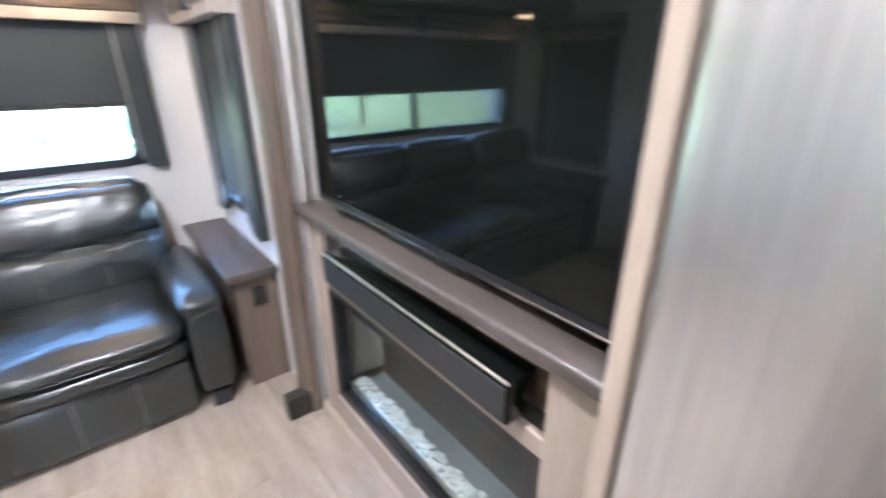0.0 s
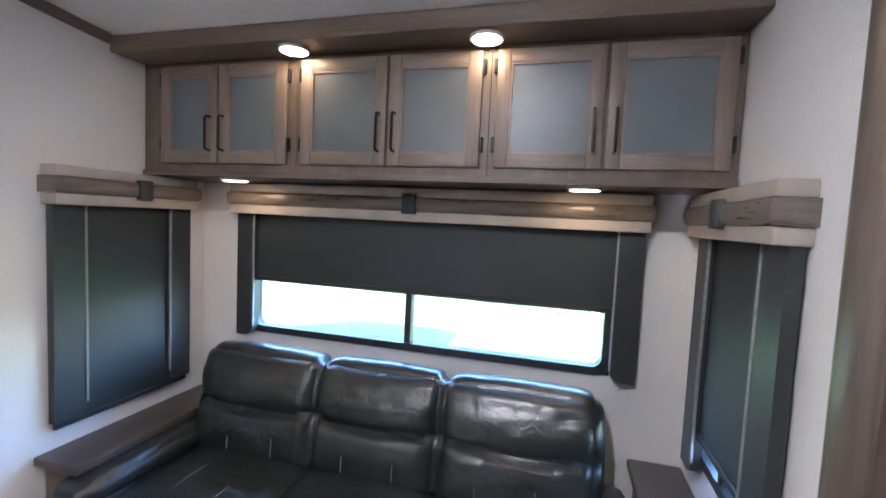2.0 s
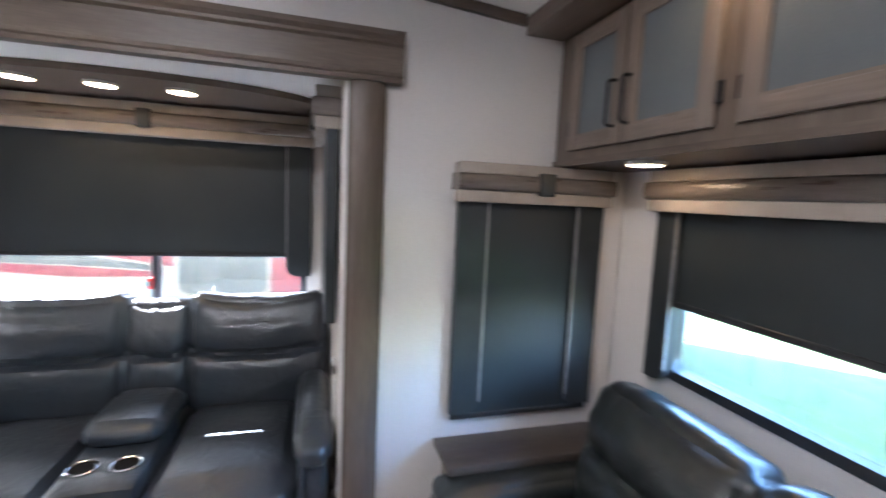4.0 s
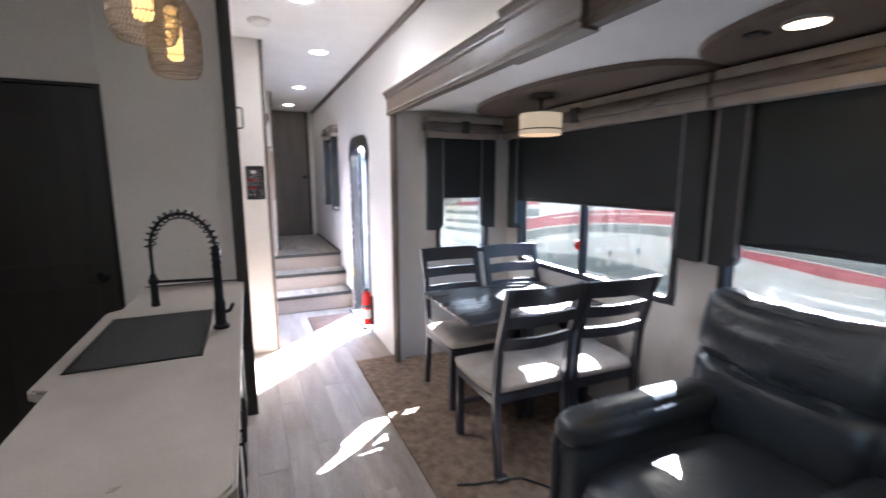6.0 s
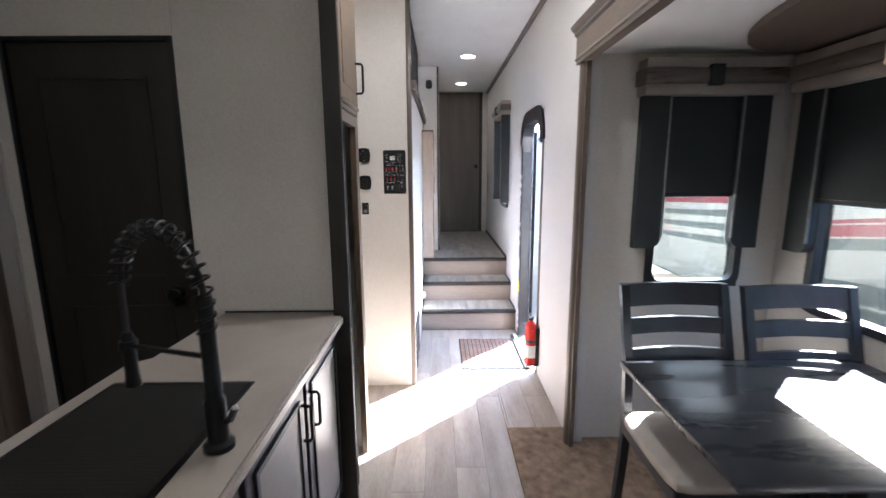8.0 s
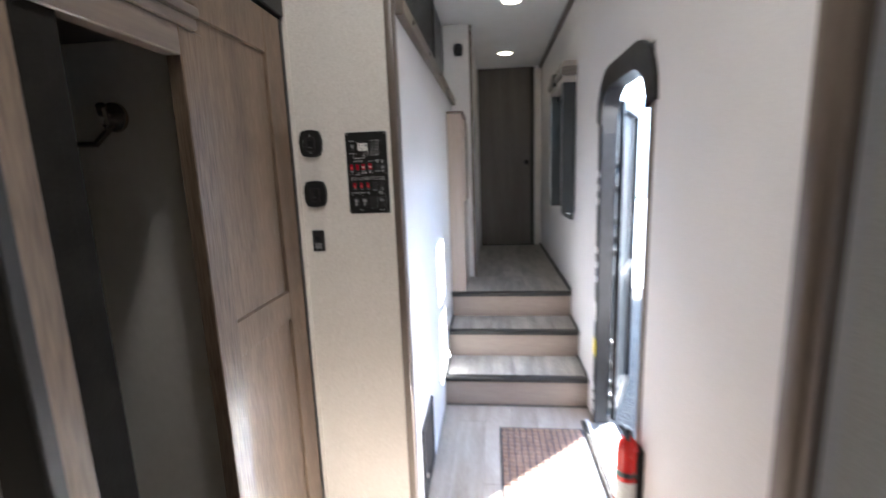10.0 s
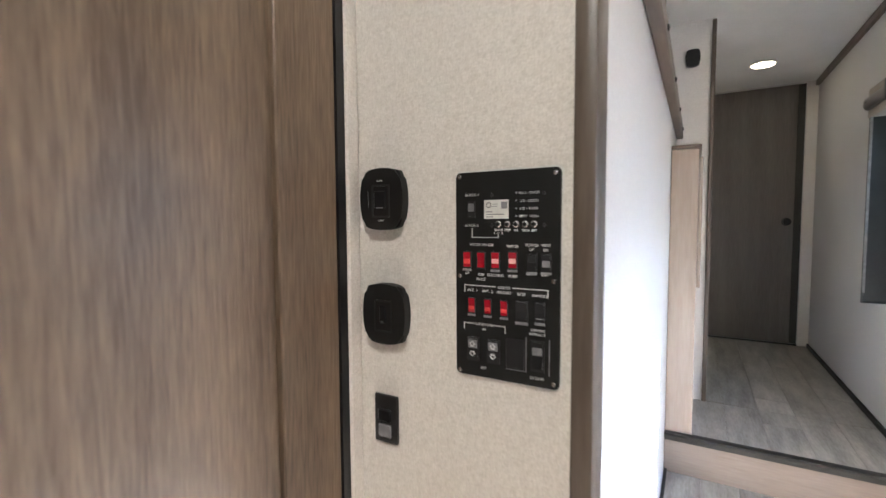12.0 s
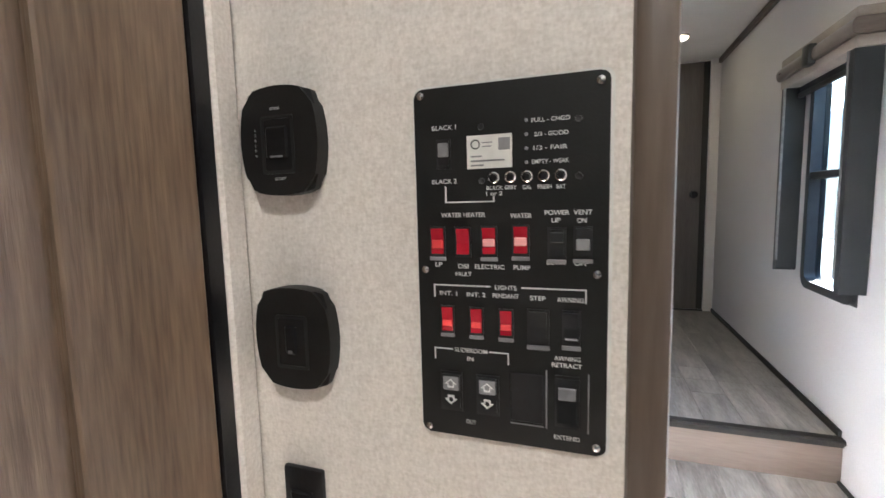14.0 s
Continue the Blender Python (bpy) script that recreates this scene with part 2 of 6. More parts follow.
MAT_RUBBER = surface("tan_rubber_mat", (0.20, 0.12, 0.085), (0.32, 0.2, 0.145), 12, rough=0.8, bump=0.4, fine=200)
MAT_BLACK = surface("black_rubber", (0.02, 0.02, 0.022), (0.035, 0.035, 0.037), 12, rough=0.7, bump=0.3, fine=200)
BRASS = surface("dark_bronze", (0.10, 0.085, 0.07), (0.16, 0.14, 0.12), 20, rough=0.3, bump=0, metal=0.9)
GRAVEL = surface("dark_gravel", (0.016, 0.013, 0.010), (0.062, 0.051, 0.042), 9, rough=0.95, bump=1.0, fine=30, bump_dist=0.03, contrast=(0.35, 0.68))
CONCRETE = surface("pale_concrete", (0.30, 0.29, 0.275), (0.40, 0.39, 0.37), 2, rough=0.9, bump=0.2)
GRASS = surface("grass", (0.022, 0.042, 0.006), (0.05, 0.075, 0.014), 4, rough=0.95, bump=0.6, fine=40, bump_dist=0.03)
RV_WHITE = surface("cream_gelcoat", (0.52, 0.49, 0.43), (0.58, 0.55, 0.49), 1, rough=0.25, bump=0.02)
RV_GREY = surface("grey_graphic", (0.15, 0.158, 0.145), (0.19, 0.20, 0.185), 2, rough=0.25, bump=0.02)
RV_RED = surface("red_graphic", (0.33, 0.075, 0.085), (0.39, 0.10, 0.11), 2, rough=0.25, bump=0.02)
LEAF = surface("leaf", (0.05, 0.10, 0.02), (0.12, 0.18, 0.05), 2, rough=0.6, bump=0, vary=0.1)
BARK = surface("bark", (0.08, 0.06, 0.045), (0.15, 0.12, 0.09), 4, (4, 4, 1), rough=0.9, bump=0.8, bump_dist=0.02)
BLUE_STEEL = surface("blue_siding", (0.03, 0.07, 0.15), (0.05, 0.10, 0.19), 3, (6, 6, 0.3), rough=0.5)


# ---- building helpers ----
PLACE = {}


def thing(name, at, label, category, group="", turn=0.0):
    ob = new(name)
    ob.empty_display_size = 0.1
    PLACE[ob] = pose(*at, 0, 0, turn)
    ob.matrix_world = PLACE[ob]
    return tagged(ob, label, category, group)


def mesh_of(name, bm, material, smooth=0.0):
    me = bpy.data.meshes.new(name)
    bmesh.ops.recalc_face_normals(bm, faces=bm.faces[:])
    bm.to_mesh(me)
    bm.free()
    me.materials.append(material)
    if smooth:
        me.shade_smooth()
        me.set_sharp_from_angle(angle=radians(smooth))
    return me


def part(name, bm, material, parent, label="", smooth=35.0):
    """Links a bmesh, made in world places, as one mesh under a thing or a part."""
    m = PLACE[parent]
    bm.transform(m.inverted())
    ob = new(name, mesh_of(name, bm, material, smooth))
    ob.parent = parent
    PLACE[ob] = m
    return tagged(ob, label)


def solo(name, bm, material, label, category="", group="", kind="", smooth=35.0):
    """One mesh that is a thing, or a piece of the setting, by itself."""
    low = Vector((sum(v.co.x for v in bm.verts) / len(bm.verts), sum(v.co.y for v in bm.verts) / len(bm.verts), min(v.co.z for v in bm.verts)))
    m = Matrix.Translation(low)
    bm.transform(m.inverted())
    ob = new(name, mesh_of(name, bm, material, smooth))
    ob.matrix_world = m
    PLACE[ob] = m
    return tagged(ob, label, category, group, kind)


def box(x0, x1, y0, y1, z0, z1, bevel=0.0, seg=1, bm=None):
    out = bm or bmesh.new()
    vs = [out.verts.new((x, y, z)) for x in sorted((x0, x1)) for y in sorted((y0, y1)) for z in sorted((z0, z1))]
    fs = [out.faces.new([vs[i] for i in q]) for q in ((0, 1, 3, 2), (4, 6, 7, 5), (0, 4, 5, 1), (2, 3, 7, 6), (0, 2, 6, 4), (1, 5, 7, 3))]
    if bevel:
        es = {e for f in fs for e in f.edges}
        bmesh.ops.bevel(out, geom=list(es), offset=bevel, segments=seg, profile=0.5, affect="EDGES", clamp_overlap=True)
    return out


def rod(p0, p1, r0, r1=None, seg=12, bm=None, cap=True):
    out = bm or bmesh.new()
    p0, p1 = Vector(p0), Vector(p1)
    r1 = r0 if r1 is None else r1
    q = (p1 - p0).to_track_quat("Z", "Y")
    rings = []
    for p, r in ((p0, r0), (p1, r1)):
        rings.append([out.verts.new(p + q @ Vector((r * math.cos(a), r * math.sin(a), 0))) for a in (2 * math.pi * k / seg for k in range(seg))])
    for k in range(seg):
        out.faces.new((rings[0][k], rings[0][(k + 1) % seg], rings[1][(k + 1) % seg], rings[1][k]))
    if cap:
        out.faces.new(rings[0][::-1])
        out.faces.new(rings[1])
    return out


def tube(points, r, seg=8, bm=None):
    out = bm or bmesh.new()
    pts = [Vector(p) for p in points]
    last = None
    side = None
    for n, p in enumerate(pts):
        way = (pts[min(n + 1, len(pts) - 1)] - pts[max(n - 1, 0)]).normalized()
        if side is None:
            side = way.orthogonal().normalized()
        side = (side - way * side.dot(way)).normalized()
        up = way.cross(side)
        ring = [out.verts.new(p + r * (math.cos(a) * side + math.sin(a) * up)) for a in (2 * math.pi * k / seg for k in range(seg))]
        if last:
            for k in range(seg):
                out.faces.new((last[k], last[(k + 1) % seg], ring[(k + 1) % seg], ring[k]))
        else:
            out.faces.new(ring[::-1])
        last = ring
    out.faces.new(last)
    return out


def lathe(profile, centre, seg=24, axis="z", bm=None):
    """Turns (radius, height) pairs round an axis through centre."""
    out = bm or bmesh.new()
    c, last = Vector(centre), None
    for r, h in profile:
        ring = []
        for k in range(seg):
            a = 2 * math.pi * k / seg
            u, v = r * math.cos(a), r * math.sin(a)
            off = {"z": (u, v, h), "y": (u, h, v), "x": (h, u, v)}[axis]
            ring.append(out.verts.new(c + Vector(off)))
        if last:
            for k in range(seg):
                out.faces.new((last[k], last[(k + 1) % seg], ring[(k + 1) % seg], ring[k]))
        else:
            out.faces.new(ring[::-1])
        last = ring
    out.faces.new(last)
    return out


def prism(outline, axis, a, b, bm=None, bevel=0.0):
    """A flat outline drawn out from a to b along an axis; the outline is in the other two axes, in order."""
    out = bm or bmesh.new()

    def at(p, h):
        return {"x": (h, p[0], p[1]), "y": (p[0], h, p[1]), "z": (p[0], p[1], h)}[axis]

    lo = [out.verts.new(at(p, a)) for p in outline]
    hi = [out.verts.new(at(p, b)) for p in outline]
    n = len(outline)
    faces = [out.faces.new(lo[::-1]), out.faces.new(hi)]
    for k in range(n):
        out.faces.new((lo[k], lo[(k + 1) % n], hi[(k + 1) % n], hi[k]))
    if bevel:
        bmesh.ops.bevel(out, geom=[e for f in faces for e in f.edges], offset=bevel, segments=2, affect="EDGES", clamp_overlap=True)
    return out


def round_rect(u0, u1, v0, v1, r, seg=5):
    pts = []
    for cu, cv, a0 in ((u1 - r, v1 - r, 0), (u0 + r, v1 - r, 90), (u0 + r, v0 + r, 180), (u1 - r, v0 + r, 270)):
        for k in range(seg + 1):
            a = radians(a0 + 90 * k / seg)
            pts.append((cu + r * math.cos(a), cv + r * math.sin(a)))
    return pts


def ring_frame(outer, inner, axis, a, b):
    """A frame between two outlines of equal length, drawn out from a to b."""
    out = bmesh.new()

    def at(p, h):
        return {"x": (h, p[0], p[1]), "y": (p[0], h, p[1]), "z": (p[0], p[1], h)}[axis]

    loops = [[out.verts.new(at(p, h)) for p in line] for line, h in ((outer, a), (outer, b), (inner, b), (inner, a))]
    n = len(outer)
    for i in range(4):
        one, two = loops[i], loops[(i + 1) % 4]
        for k in range(n):
            out.faces.new((one[k], one[(k + 1) % n], two[(k + 1) % n], two[k]))
    return out


def wall(name, axis, a, b, u0, u1, z0, z1, openings, material, label):
    """A wall across an axis from a to b thick, with rectangular openings (u0, u1, z0, z1) through it."""
    bm = bmesh.new()
    us = sorted({u0, u1, *(v for o in openings for v in o[:2] if u0 < v < u1)})
    zs = sorted({z0, z1, *(v for o in openings for v in o[2:] if z0 < v < z1)})
    solid = {}
    for i in range(len(us) - 1):
        for j in range(len(zs) - 1):
            cu, cz = (us[i] + us[i + 1]) / 2, (zs[j] + zs[j + 1]) / 2
            solid[i, j] = not any(o[0] < cu < o[1] and o[2] < cz < o[3] for o in openings)
    grid = {}

    def vert(i, j, h):
        if (i, j, h) not in grid:
            p = (h, us[i], zs[j]) if axis == "x" else (us[i], h, zs[j])
            grid[i, j, h] = bm.verts.new(p)
        return grid[i, j, h]

    for (i, j), full in solid.items():
        if not full:
            continue
        for h in (a, b):
            bm.faces.new((vert(i, j, h), vert(i + 1, j, h), vert(i + 1, j + 1, h), vert(i, j + 1, h)))
        for di, dj, c0, c1 in ((-1, 0, (i, j), (i, j + 1)), (1, 0, (i + 1, j), (i + 1, j + 1)), (0, -1, (i, j), (i + 1, j)), (0, 1, (i, j + 1), (i + 1, j + 1))):
            if not solid.get((i + di, j + dj), False):
                bm.faces.new((vert(*c0, a), vert(*c1, a), vert(*c1, b), vert(*c0, b)))
    return solo(name, bm, material, label, kind="structure", smooth=0)


def cushion(x0, x1, y0, y1, z0, z1, puff=0.02, r=0.03, wrinkle=0.004, cuts=7, seed=0, lean=None):
    """A stuffed block: rounded edges, bulging faces and slack wrinkles."""
    bm = box(x0, x1, y0, y1, z0, z1)
    bmesh.ops.subdivide_edges(bm, edges=bm.edges[:], cuts=cuts, use_grid_fill=True)
    c = Vector(((x0 + x1) / 2, (y0 + y1) / 2, (z0 + z1) / 2))
    h = Vector((abs(x1 - x0) / 2, abs(y1 - y0) / 2, abs(z1 - z0) / 2))
    for v in bm.verts:
        n = Vector(((v.co[k] - c[k]) / h[k] for k in range(3)))
        edge = [max(0.0, abs(n[k]) * h[k] - (h[k] - r)) for k in range(3)]
        big = math.sqrt(sum(e * e for e in edge))
        if big > r:
            for k in range(3):
                v.co[k] -= math.copysign(edge[k] * (1 - r / big), n[k])
        for k in range(3):
            if abs(n[k]) > 0.999:
                o = [(1 - n[j] ** 2) for j in range(3) if j != k]
                v.co[k] += math.copysign(puff * (max(o[0], 0) * max(o[1], 0)) ** 0.5, n[k])
        v.co += noise.noise_vector(v.co * 9 + Vector((seed, seed, seed))) * wrinkle
    if lean:
        bm.transform(lean)
    return bm


def back_cushion(axis, u0, u1, d0, d1, z0, z1, way, crease, lean, seed, sag=0.0, ears=0.0, r=0.05, deep=0.035):
    """A tall back cushion: a head and a lumbar pillow parted by a smiling crease, facing along an axis."""
    bm = cushion(u0, u1, d0, d1, z0, z1, 0.03, r, 0.0, 26, seed) if axis == "y" else cushion(d0, d1, u0, u1, z0, z1, 0.03, r, 0.0, 26, seed)
    iu, idp = (0, 1) if axis == "y" else (1, 0)
    mid, half = (u0 + u1) / 2, (u1 - u0) / 2
    for v in bm.verts:
        u = (v.co[iu] - mid) / half
        h = (v.co.z - z0) / (z1 - z0)
        front = min(1.0, max(0.0, ((v.co[idp] - (d0 + d1) / 2) * way) / ((d1 - d0) / 2)))
        line = crease - 0.05 * (1 - u * u) + 0.012 * noise.noise(Vector((u * 2, seed, 0)))
        gap = h - line
        push = -deep * math.exp(-(gap / 0.035) ** 2) + 0.02 * math.exp(-((gap - 0.2) / 0.16) ** 2) + 0.012 * math.exp(-((gap + 0.2) / 0.15) ** 2)
        fold = 0.006 * noise.noise(Vector((u * 3 + seed, h * 9, seed))) + 0.005 * noise.noise(Vector((u * 9 + seed, h * 3, 2.0)))
        v.co[idp] += way * front * (push + fold)
        if h > 0.8:
            v.co.z += ears * u ** 4 - sag * (1 - u * u) + 0.006 * noise.noise(Vector((u * 5, seed, 7)))
    bm.transform(lean)
    return bm


XL, XR = -1.824, 0.607          # inner faces of the side walls
Y_REAR, Y_BATH, Y_PANEL, Y_FRONT = 2.80, -1.68, -2.71, -6.47
X_SLIDE, Y_SLIDE0, Y_SLIDE1 = -2.83, -2.07, 1.60
STEP = 0.183


def ceiling_z(y):
    return 2.56 if y < -1.3 else 2.56 - (y + 1.3) * 0.0845


# ---- the shell ----
solo("subfloor", box(XL - 0.06, 1.3, -4.45, Y_REAR + 0.06, -0.06, -0.006), GROUT, "dark subfloor under the vinyl planks", kind="structure", smooth=0)
solo("slide_floor", box(X_SLIDE - 0.06, XL - 0.06, Y_SLIDE0 - 0.06, Y_SLIDE1 + 0.06, -0.06, -0.006), GROUT, "floor under the carpet of the slide-out", kind="structure", smooth=0)
carpet = prism([(X_SLIDE, Y_SLIDE0), (XL, Y_SLIDE0), (XL, -2.17), (-1.505, -2.17), (-1.505, 1.96), (XL, 1.96), (XL, 1.70), (XL - 0.06, 1.70), (XL - 0.06, Y_SLIDE1), (X_SLIDE, Y_SLIDE1)], "z", -0.006, 0.012)
solo("carpet", carpet, CARPET, "brown patterned carpet covering the slide-out floor", "carpet", kind="structure", smooth=0)

D_WIN, T_WIN, S_WIN = (-1.86, -0.36, 0.80, 1.76), (-0.13, 1.46, 0.86, 1.76), (-2.65, -2.17, 0.86, 1.76)
wall("wall_slide_outer", "x", X_SLIDE - 0.06, X_SLIDE, Y_SLIDE0 - 0.06, Y_SLIDE1 + 0.06, -0.006, 2.06, [D_WIN, T_WIN], WALL, "greige linen wall of the slide-out")
wall("wall_slide_front", "y", Y_SLIDE0 - 0.06, Y_SLIDE0, X_SLIDE, XL - 0.06, -0.006, 2.06, [S_WIN], WALL, "greige linen end wall of the slide-out")
wall("wall_slide_rear", "y", Y_SLIDE1, Y_SLIDE1 + 0.06, X_SLIDE, XL - 0.06, -0.006, 2.06, [], WALL, "greige linen end wall of the slide-out")
solo("slide_ceiling", box(X_SLIDE - 0.06, XL - 0.065, Y_SLIDE0 - 0.06, Y_SLIDE1 + 0.06, 1.99, 2.05), CEILING, "white ceiling of the slide-out", kind="structure", smooth=0)
ENTRY = (-3.62, -2.90, -0.006, 1.86)
L_WIN, H_WIN = (2.13, 2.60, 0.72, 1.56), (-4.84, -4.385, 1.07, 2.06)
wall("wall_left", "x", XL - 0.06, XL, Y_FRONT - 0.06, Y_REAR + 0.06, -0.006, 2.62, [(-2.03, 1.70, -0.006, 2.02), ENTRY, L_WIN, H_WIN], WALL_PALE, "pale wallpapered side wall with the slide-out opening")
R_WIN = (-1.51, 0.30, 0.91, 1.58)
wall("wall_rear", "y", Y_REAR, Y_REAR + 0.06, XL, XR, -0.006, 2.62, [R_WIN], WALL_PALE, "pale wallpapered rear wall behind the sofa")
RR_WIN = (2.14, 2.60, 0.72, 1.56)
wall("wall_right", "x", XR, XR + 0.06, -1.68, Y_REAR + 0.06, -0.006, 2.62, [(-1.50, 1.70, -0.006, 2.02), RR_WIN], WALL_PALE, "pale wallpapered side wall with the kitchen slide-out opening")
solo("wall_kitchen_slide", box(1.24, 1.30, -1.62, 1.82, -0.006, 2.06), WALL, "greige wall of the kitchen slide-out", kind="structure", smooth=0)
solo("wall_kitchen_end_rear", box(XR + 0.06, 1.24, 1.76, 1.82, -0.006, 2.06), WALL, "greige end wall of the kitchen slide-out", kind="structure", smooth=0)
solo("wall_kitchen_end_front", box(XR + 0.06, 1.24, -1.62, -1.56, -0.006, 2.06), WALL, "greige end wall of the kitchen slide-out", kind="structure", smooth=0)
solo("kitchen_slide_ceiling", box(XR + 0.06, 1.24, -1.56, 1.76, 2.02, 2.06), CEILING, "white ceiling of the kitchen slide-out", kind="structure", smooth=0)
cm = bmesh.new()
prism([(Y_FRONT - 0.06, 2.56), (-1.3, 2.56), (Y_REAR + 0.06, ceiling_z(Y_REAR + 0.06)), (Y_REAR + 0.06, 2.66), (Y_FRONT - 0.06, 2.66)], "x", XL, 1.3, bm=cm)
solo("ceiling", cm, CEILING, "white vinyl ceiling sloping down to the rear", kind="structure", smooth=0)
wall("wall_bathroom", "y", Y_BATH - 0.05, Y_BATH, -0.712, 1.3, -0.006, 2.56, [(-0.115, 0.545, -0.006, 1.965)], WALL, "greige linen wall behind the kitchen island with a dark door")
solo("wall_panel", box(-0.952, -0.548, Y_PANEL - 0.05, Y_PANEL, -0.006, 2.56), WALL, "beige linen wall carrying the control panel", kind="structure", smooth=0)
solo("wall_stair", box(-0.952, -0.90, -4.90, Y_PANEL - 0.05, -0.006, 1.97), WALL_PALE, "pale wall beside the steps, open to a loft above", kind="structure", smooth=0)
solo("wall_hall_end", box(-1.112, -0.90, -4.95, -4.90, 0.55, 2.56), WALL_PALE, "pale wall end with a thermostat in the upper hall", kind="structure", smooth=0)
solo("wall_hall_side", box(-1.112, -1.06, Y_FRONT, -4.95, 0.55, 2.56), WALL_PALE, "pale side wall of the upper hall", kind="structure", smooth=0)
wall("wall_front", "y", Y_FRONT - 0.06, Y_FRONT, XL, 1.3, -0.006, 2.56, [(-1.752, -1.125, 0.55, 2.552)], WALL_PALE, "pale wall at the end of the upper hall")
# Loft back and floor are coloured black for the loft's dark inside.
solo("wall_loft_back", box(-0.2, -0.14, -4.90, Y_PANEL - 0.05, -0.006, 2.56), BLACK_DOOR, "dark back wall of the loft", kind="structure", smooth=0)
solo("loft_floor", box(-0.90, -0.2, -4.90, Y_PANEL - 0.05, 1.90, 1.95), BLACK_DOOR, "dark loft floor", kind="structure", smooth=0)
solo("wall_closing", box(1.24, 1.30, Y_FRONT, Y_BATH - 0.05, -0.006, 2.56), WALL, "plain outer wall behind the bathroom", kind="structure", smooth=0)
solo("hall_floor", box(XL, 1.24, Y_FRONT, -4.42, 0.45, STEP * 3 - 0.006), GROUT, "raised floor of the upper hall", kind="structure", smooth=0)
for name, y in (("trim_ceiling_left", XL),):
    bm = box(y, y + 0.02, Y_FRONT, -1.3, 2.52, 2.559)
    bm2 = [(Y, ceiling_z(Y)) for Y in (-1.3, 2.28)]
    prism([(bm2[0][0], bm2[0][1] - 0.04), (bm2[1][0], bm2[1][1] - 0.04), (bm2[1][0], bm2[1][1] - 0.001), (bm2[0][0], bm2[0][1] - 0.001)], "x", y, y + 0.02, bm=bm)
    solo(name, bm, WOOD_Y, "dark wooden strip along the edge of the ceiling", kind="structure", smooth=0)


# ---- windows ----
def window(name, axis, inner, u, z, way, bars, label, depth=0.05, glass_mat=None, across=(), shades=False, latch=0.0):
    """A window in an opening: black frame with round corners, glass, and upright bars. way: +1 if the room lies on the plus side."""
    out = round_rect(u[0], u[1], z[0], z[1], 0.06)
    small = round_rect(u[0] + 0.035, u[1] - 0.035, z[0] + 0.035, z[1] - 0.035, 0.045)
    a, b = inner - way * depth, inner + way * 0.014
    c = (u[0] + u[1]) / 2
    at = (inner, c, z[0]) if axis == "x" else (c, inner, z[0])
    w = tagged(thing(name, at, label, "window"), kind="structure")
    # corner fillets close the square opening behind the round frame
    part("window_frame", ring_frame(out, small, axis, min(a, b), max(a, b)), FRAME_BLACK, w, smooth=40)
    sq = []
    for (cu, cv, a0), (su, sv) in zip(((u[1] - 0.06, z[1] - 0.06, 0), (u[0] + 0.06, z[1] - 0.06, 90), (u[0] + 0.06, z[0] + 0.06, 180), (u[1] - 0.06, z[0] + 0.06, 270)), ((u[1], z[1]), (u[0], z[1]), (u[0], z[0]), (u[1], z[0]))):
        arc = [(cu + 0.06 * math.cos(radians(a0 + 15 * k)), cv + 0.06 * math.sin(radians(a0 + 15 * k))) for k in range(7)]
        sq.append(prism([(su, sv), *arc], axis, min(inner, inner - way * 0.05), max(inner, inner - way * 0.05)))
    for bm in sq:
        part("corner_fillet", bm, FRAME_BLACK, w)
    g = inner - way * 0.03
    pane = prism(small, axis, g - 0.002, g + 0.002)
    glass = part("pane", pane, glass_mat or GLASS, w, "window glass")
    glass.visible_shadow = shades
    for bar in bars:
        lo, hi = z[0] + 0.03, z[1] - 0.03
        g0, g1 = min(a, b) + 0.006, max(a, b) - 0.004
        bm = box(g0, g1, bar - 0.016, bar + 0.016, lo, hi, 0.004) if axis == "x" else box(bar - 0.016, bar + 0.016, g0, g1, lo, hi, 0.004)
        part("bar", bm, FRAME_BLACK, w)
        if latch:
            t = part("latch", box(inner + way * 0.012, inner + way * 0.032, bar - 0.028, bar - 0.008, latch - 0.032, latch + 0.032, 0.004, 2), RED, w, "red window latch")
            part("thumb_tab", box(inner + way * 0.032, inner + way * 0.044, bar - 0.024, bar - 0.012, latch - 0.012, latch + 0.012, 0.003), BLACK, t)
    for bar in across:
        g0, g1 = min(a, b) + 0.006, max(a, b) - 0.004
        bm = box(g0, g1, u[0] + 0.03, u[1] - 0.03, bar - 0.016, bar + 0.016, 0.004) if axis == "x" else box(u[0] + 0.03, u[1] - 0.03, g0, g1, bar - 0.016, bar + 0.016, 0.004)
        part("bar", bm, FRAME_BLACK, w)
    return w


window("window_1", "x", X_SLIDE, D_WIN[:2], D_WIN[2:], 1, [-1.10], "wide black-framed sliding window beside the dinette", glass_mat=TINTED, latch=1.03)
window("window_2", "x", X_SLIDE, T_WIN[:2], T_WIN[2:], 1, [0.69], "wide black-framed sliding window behind the theatre seat", glass_mat=TINTED, latch=1.03)
window("window_3", "y", Y_SLIDE0, S_WIN[:2], S_WIN[2:], 1, [], "narrow black-framed window in the slide-out end wall", glass_mat=TINTED)
window("window_4", "y", Y_REAR, R_WIN[:2], R_WIN[2:], -1, [-0.62], "wide black-framed rear window above the sofa", glass_mat=REAR_TINT, shades=True)
window("window_5", "x", XL, L_WIN[:2], L_WIN[2:], 1, [], "narrow black-framed window beside the sofa", glass_mat=REAR_TINT, shades=True)
window("window_6", "x", XR, RR_WIN[:2], RR_WIN[2:], -1, [2.36], "narrow black-framed window beside the sofa", glass_mat=REAR_TINT, shades=True)
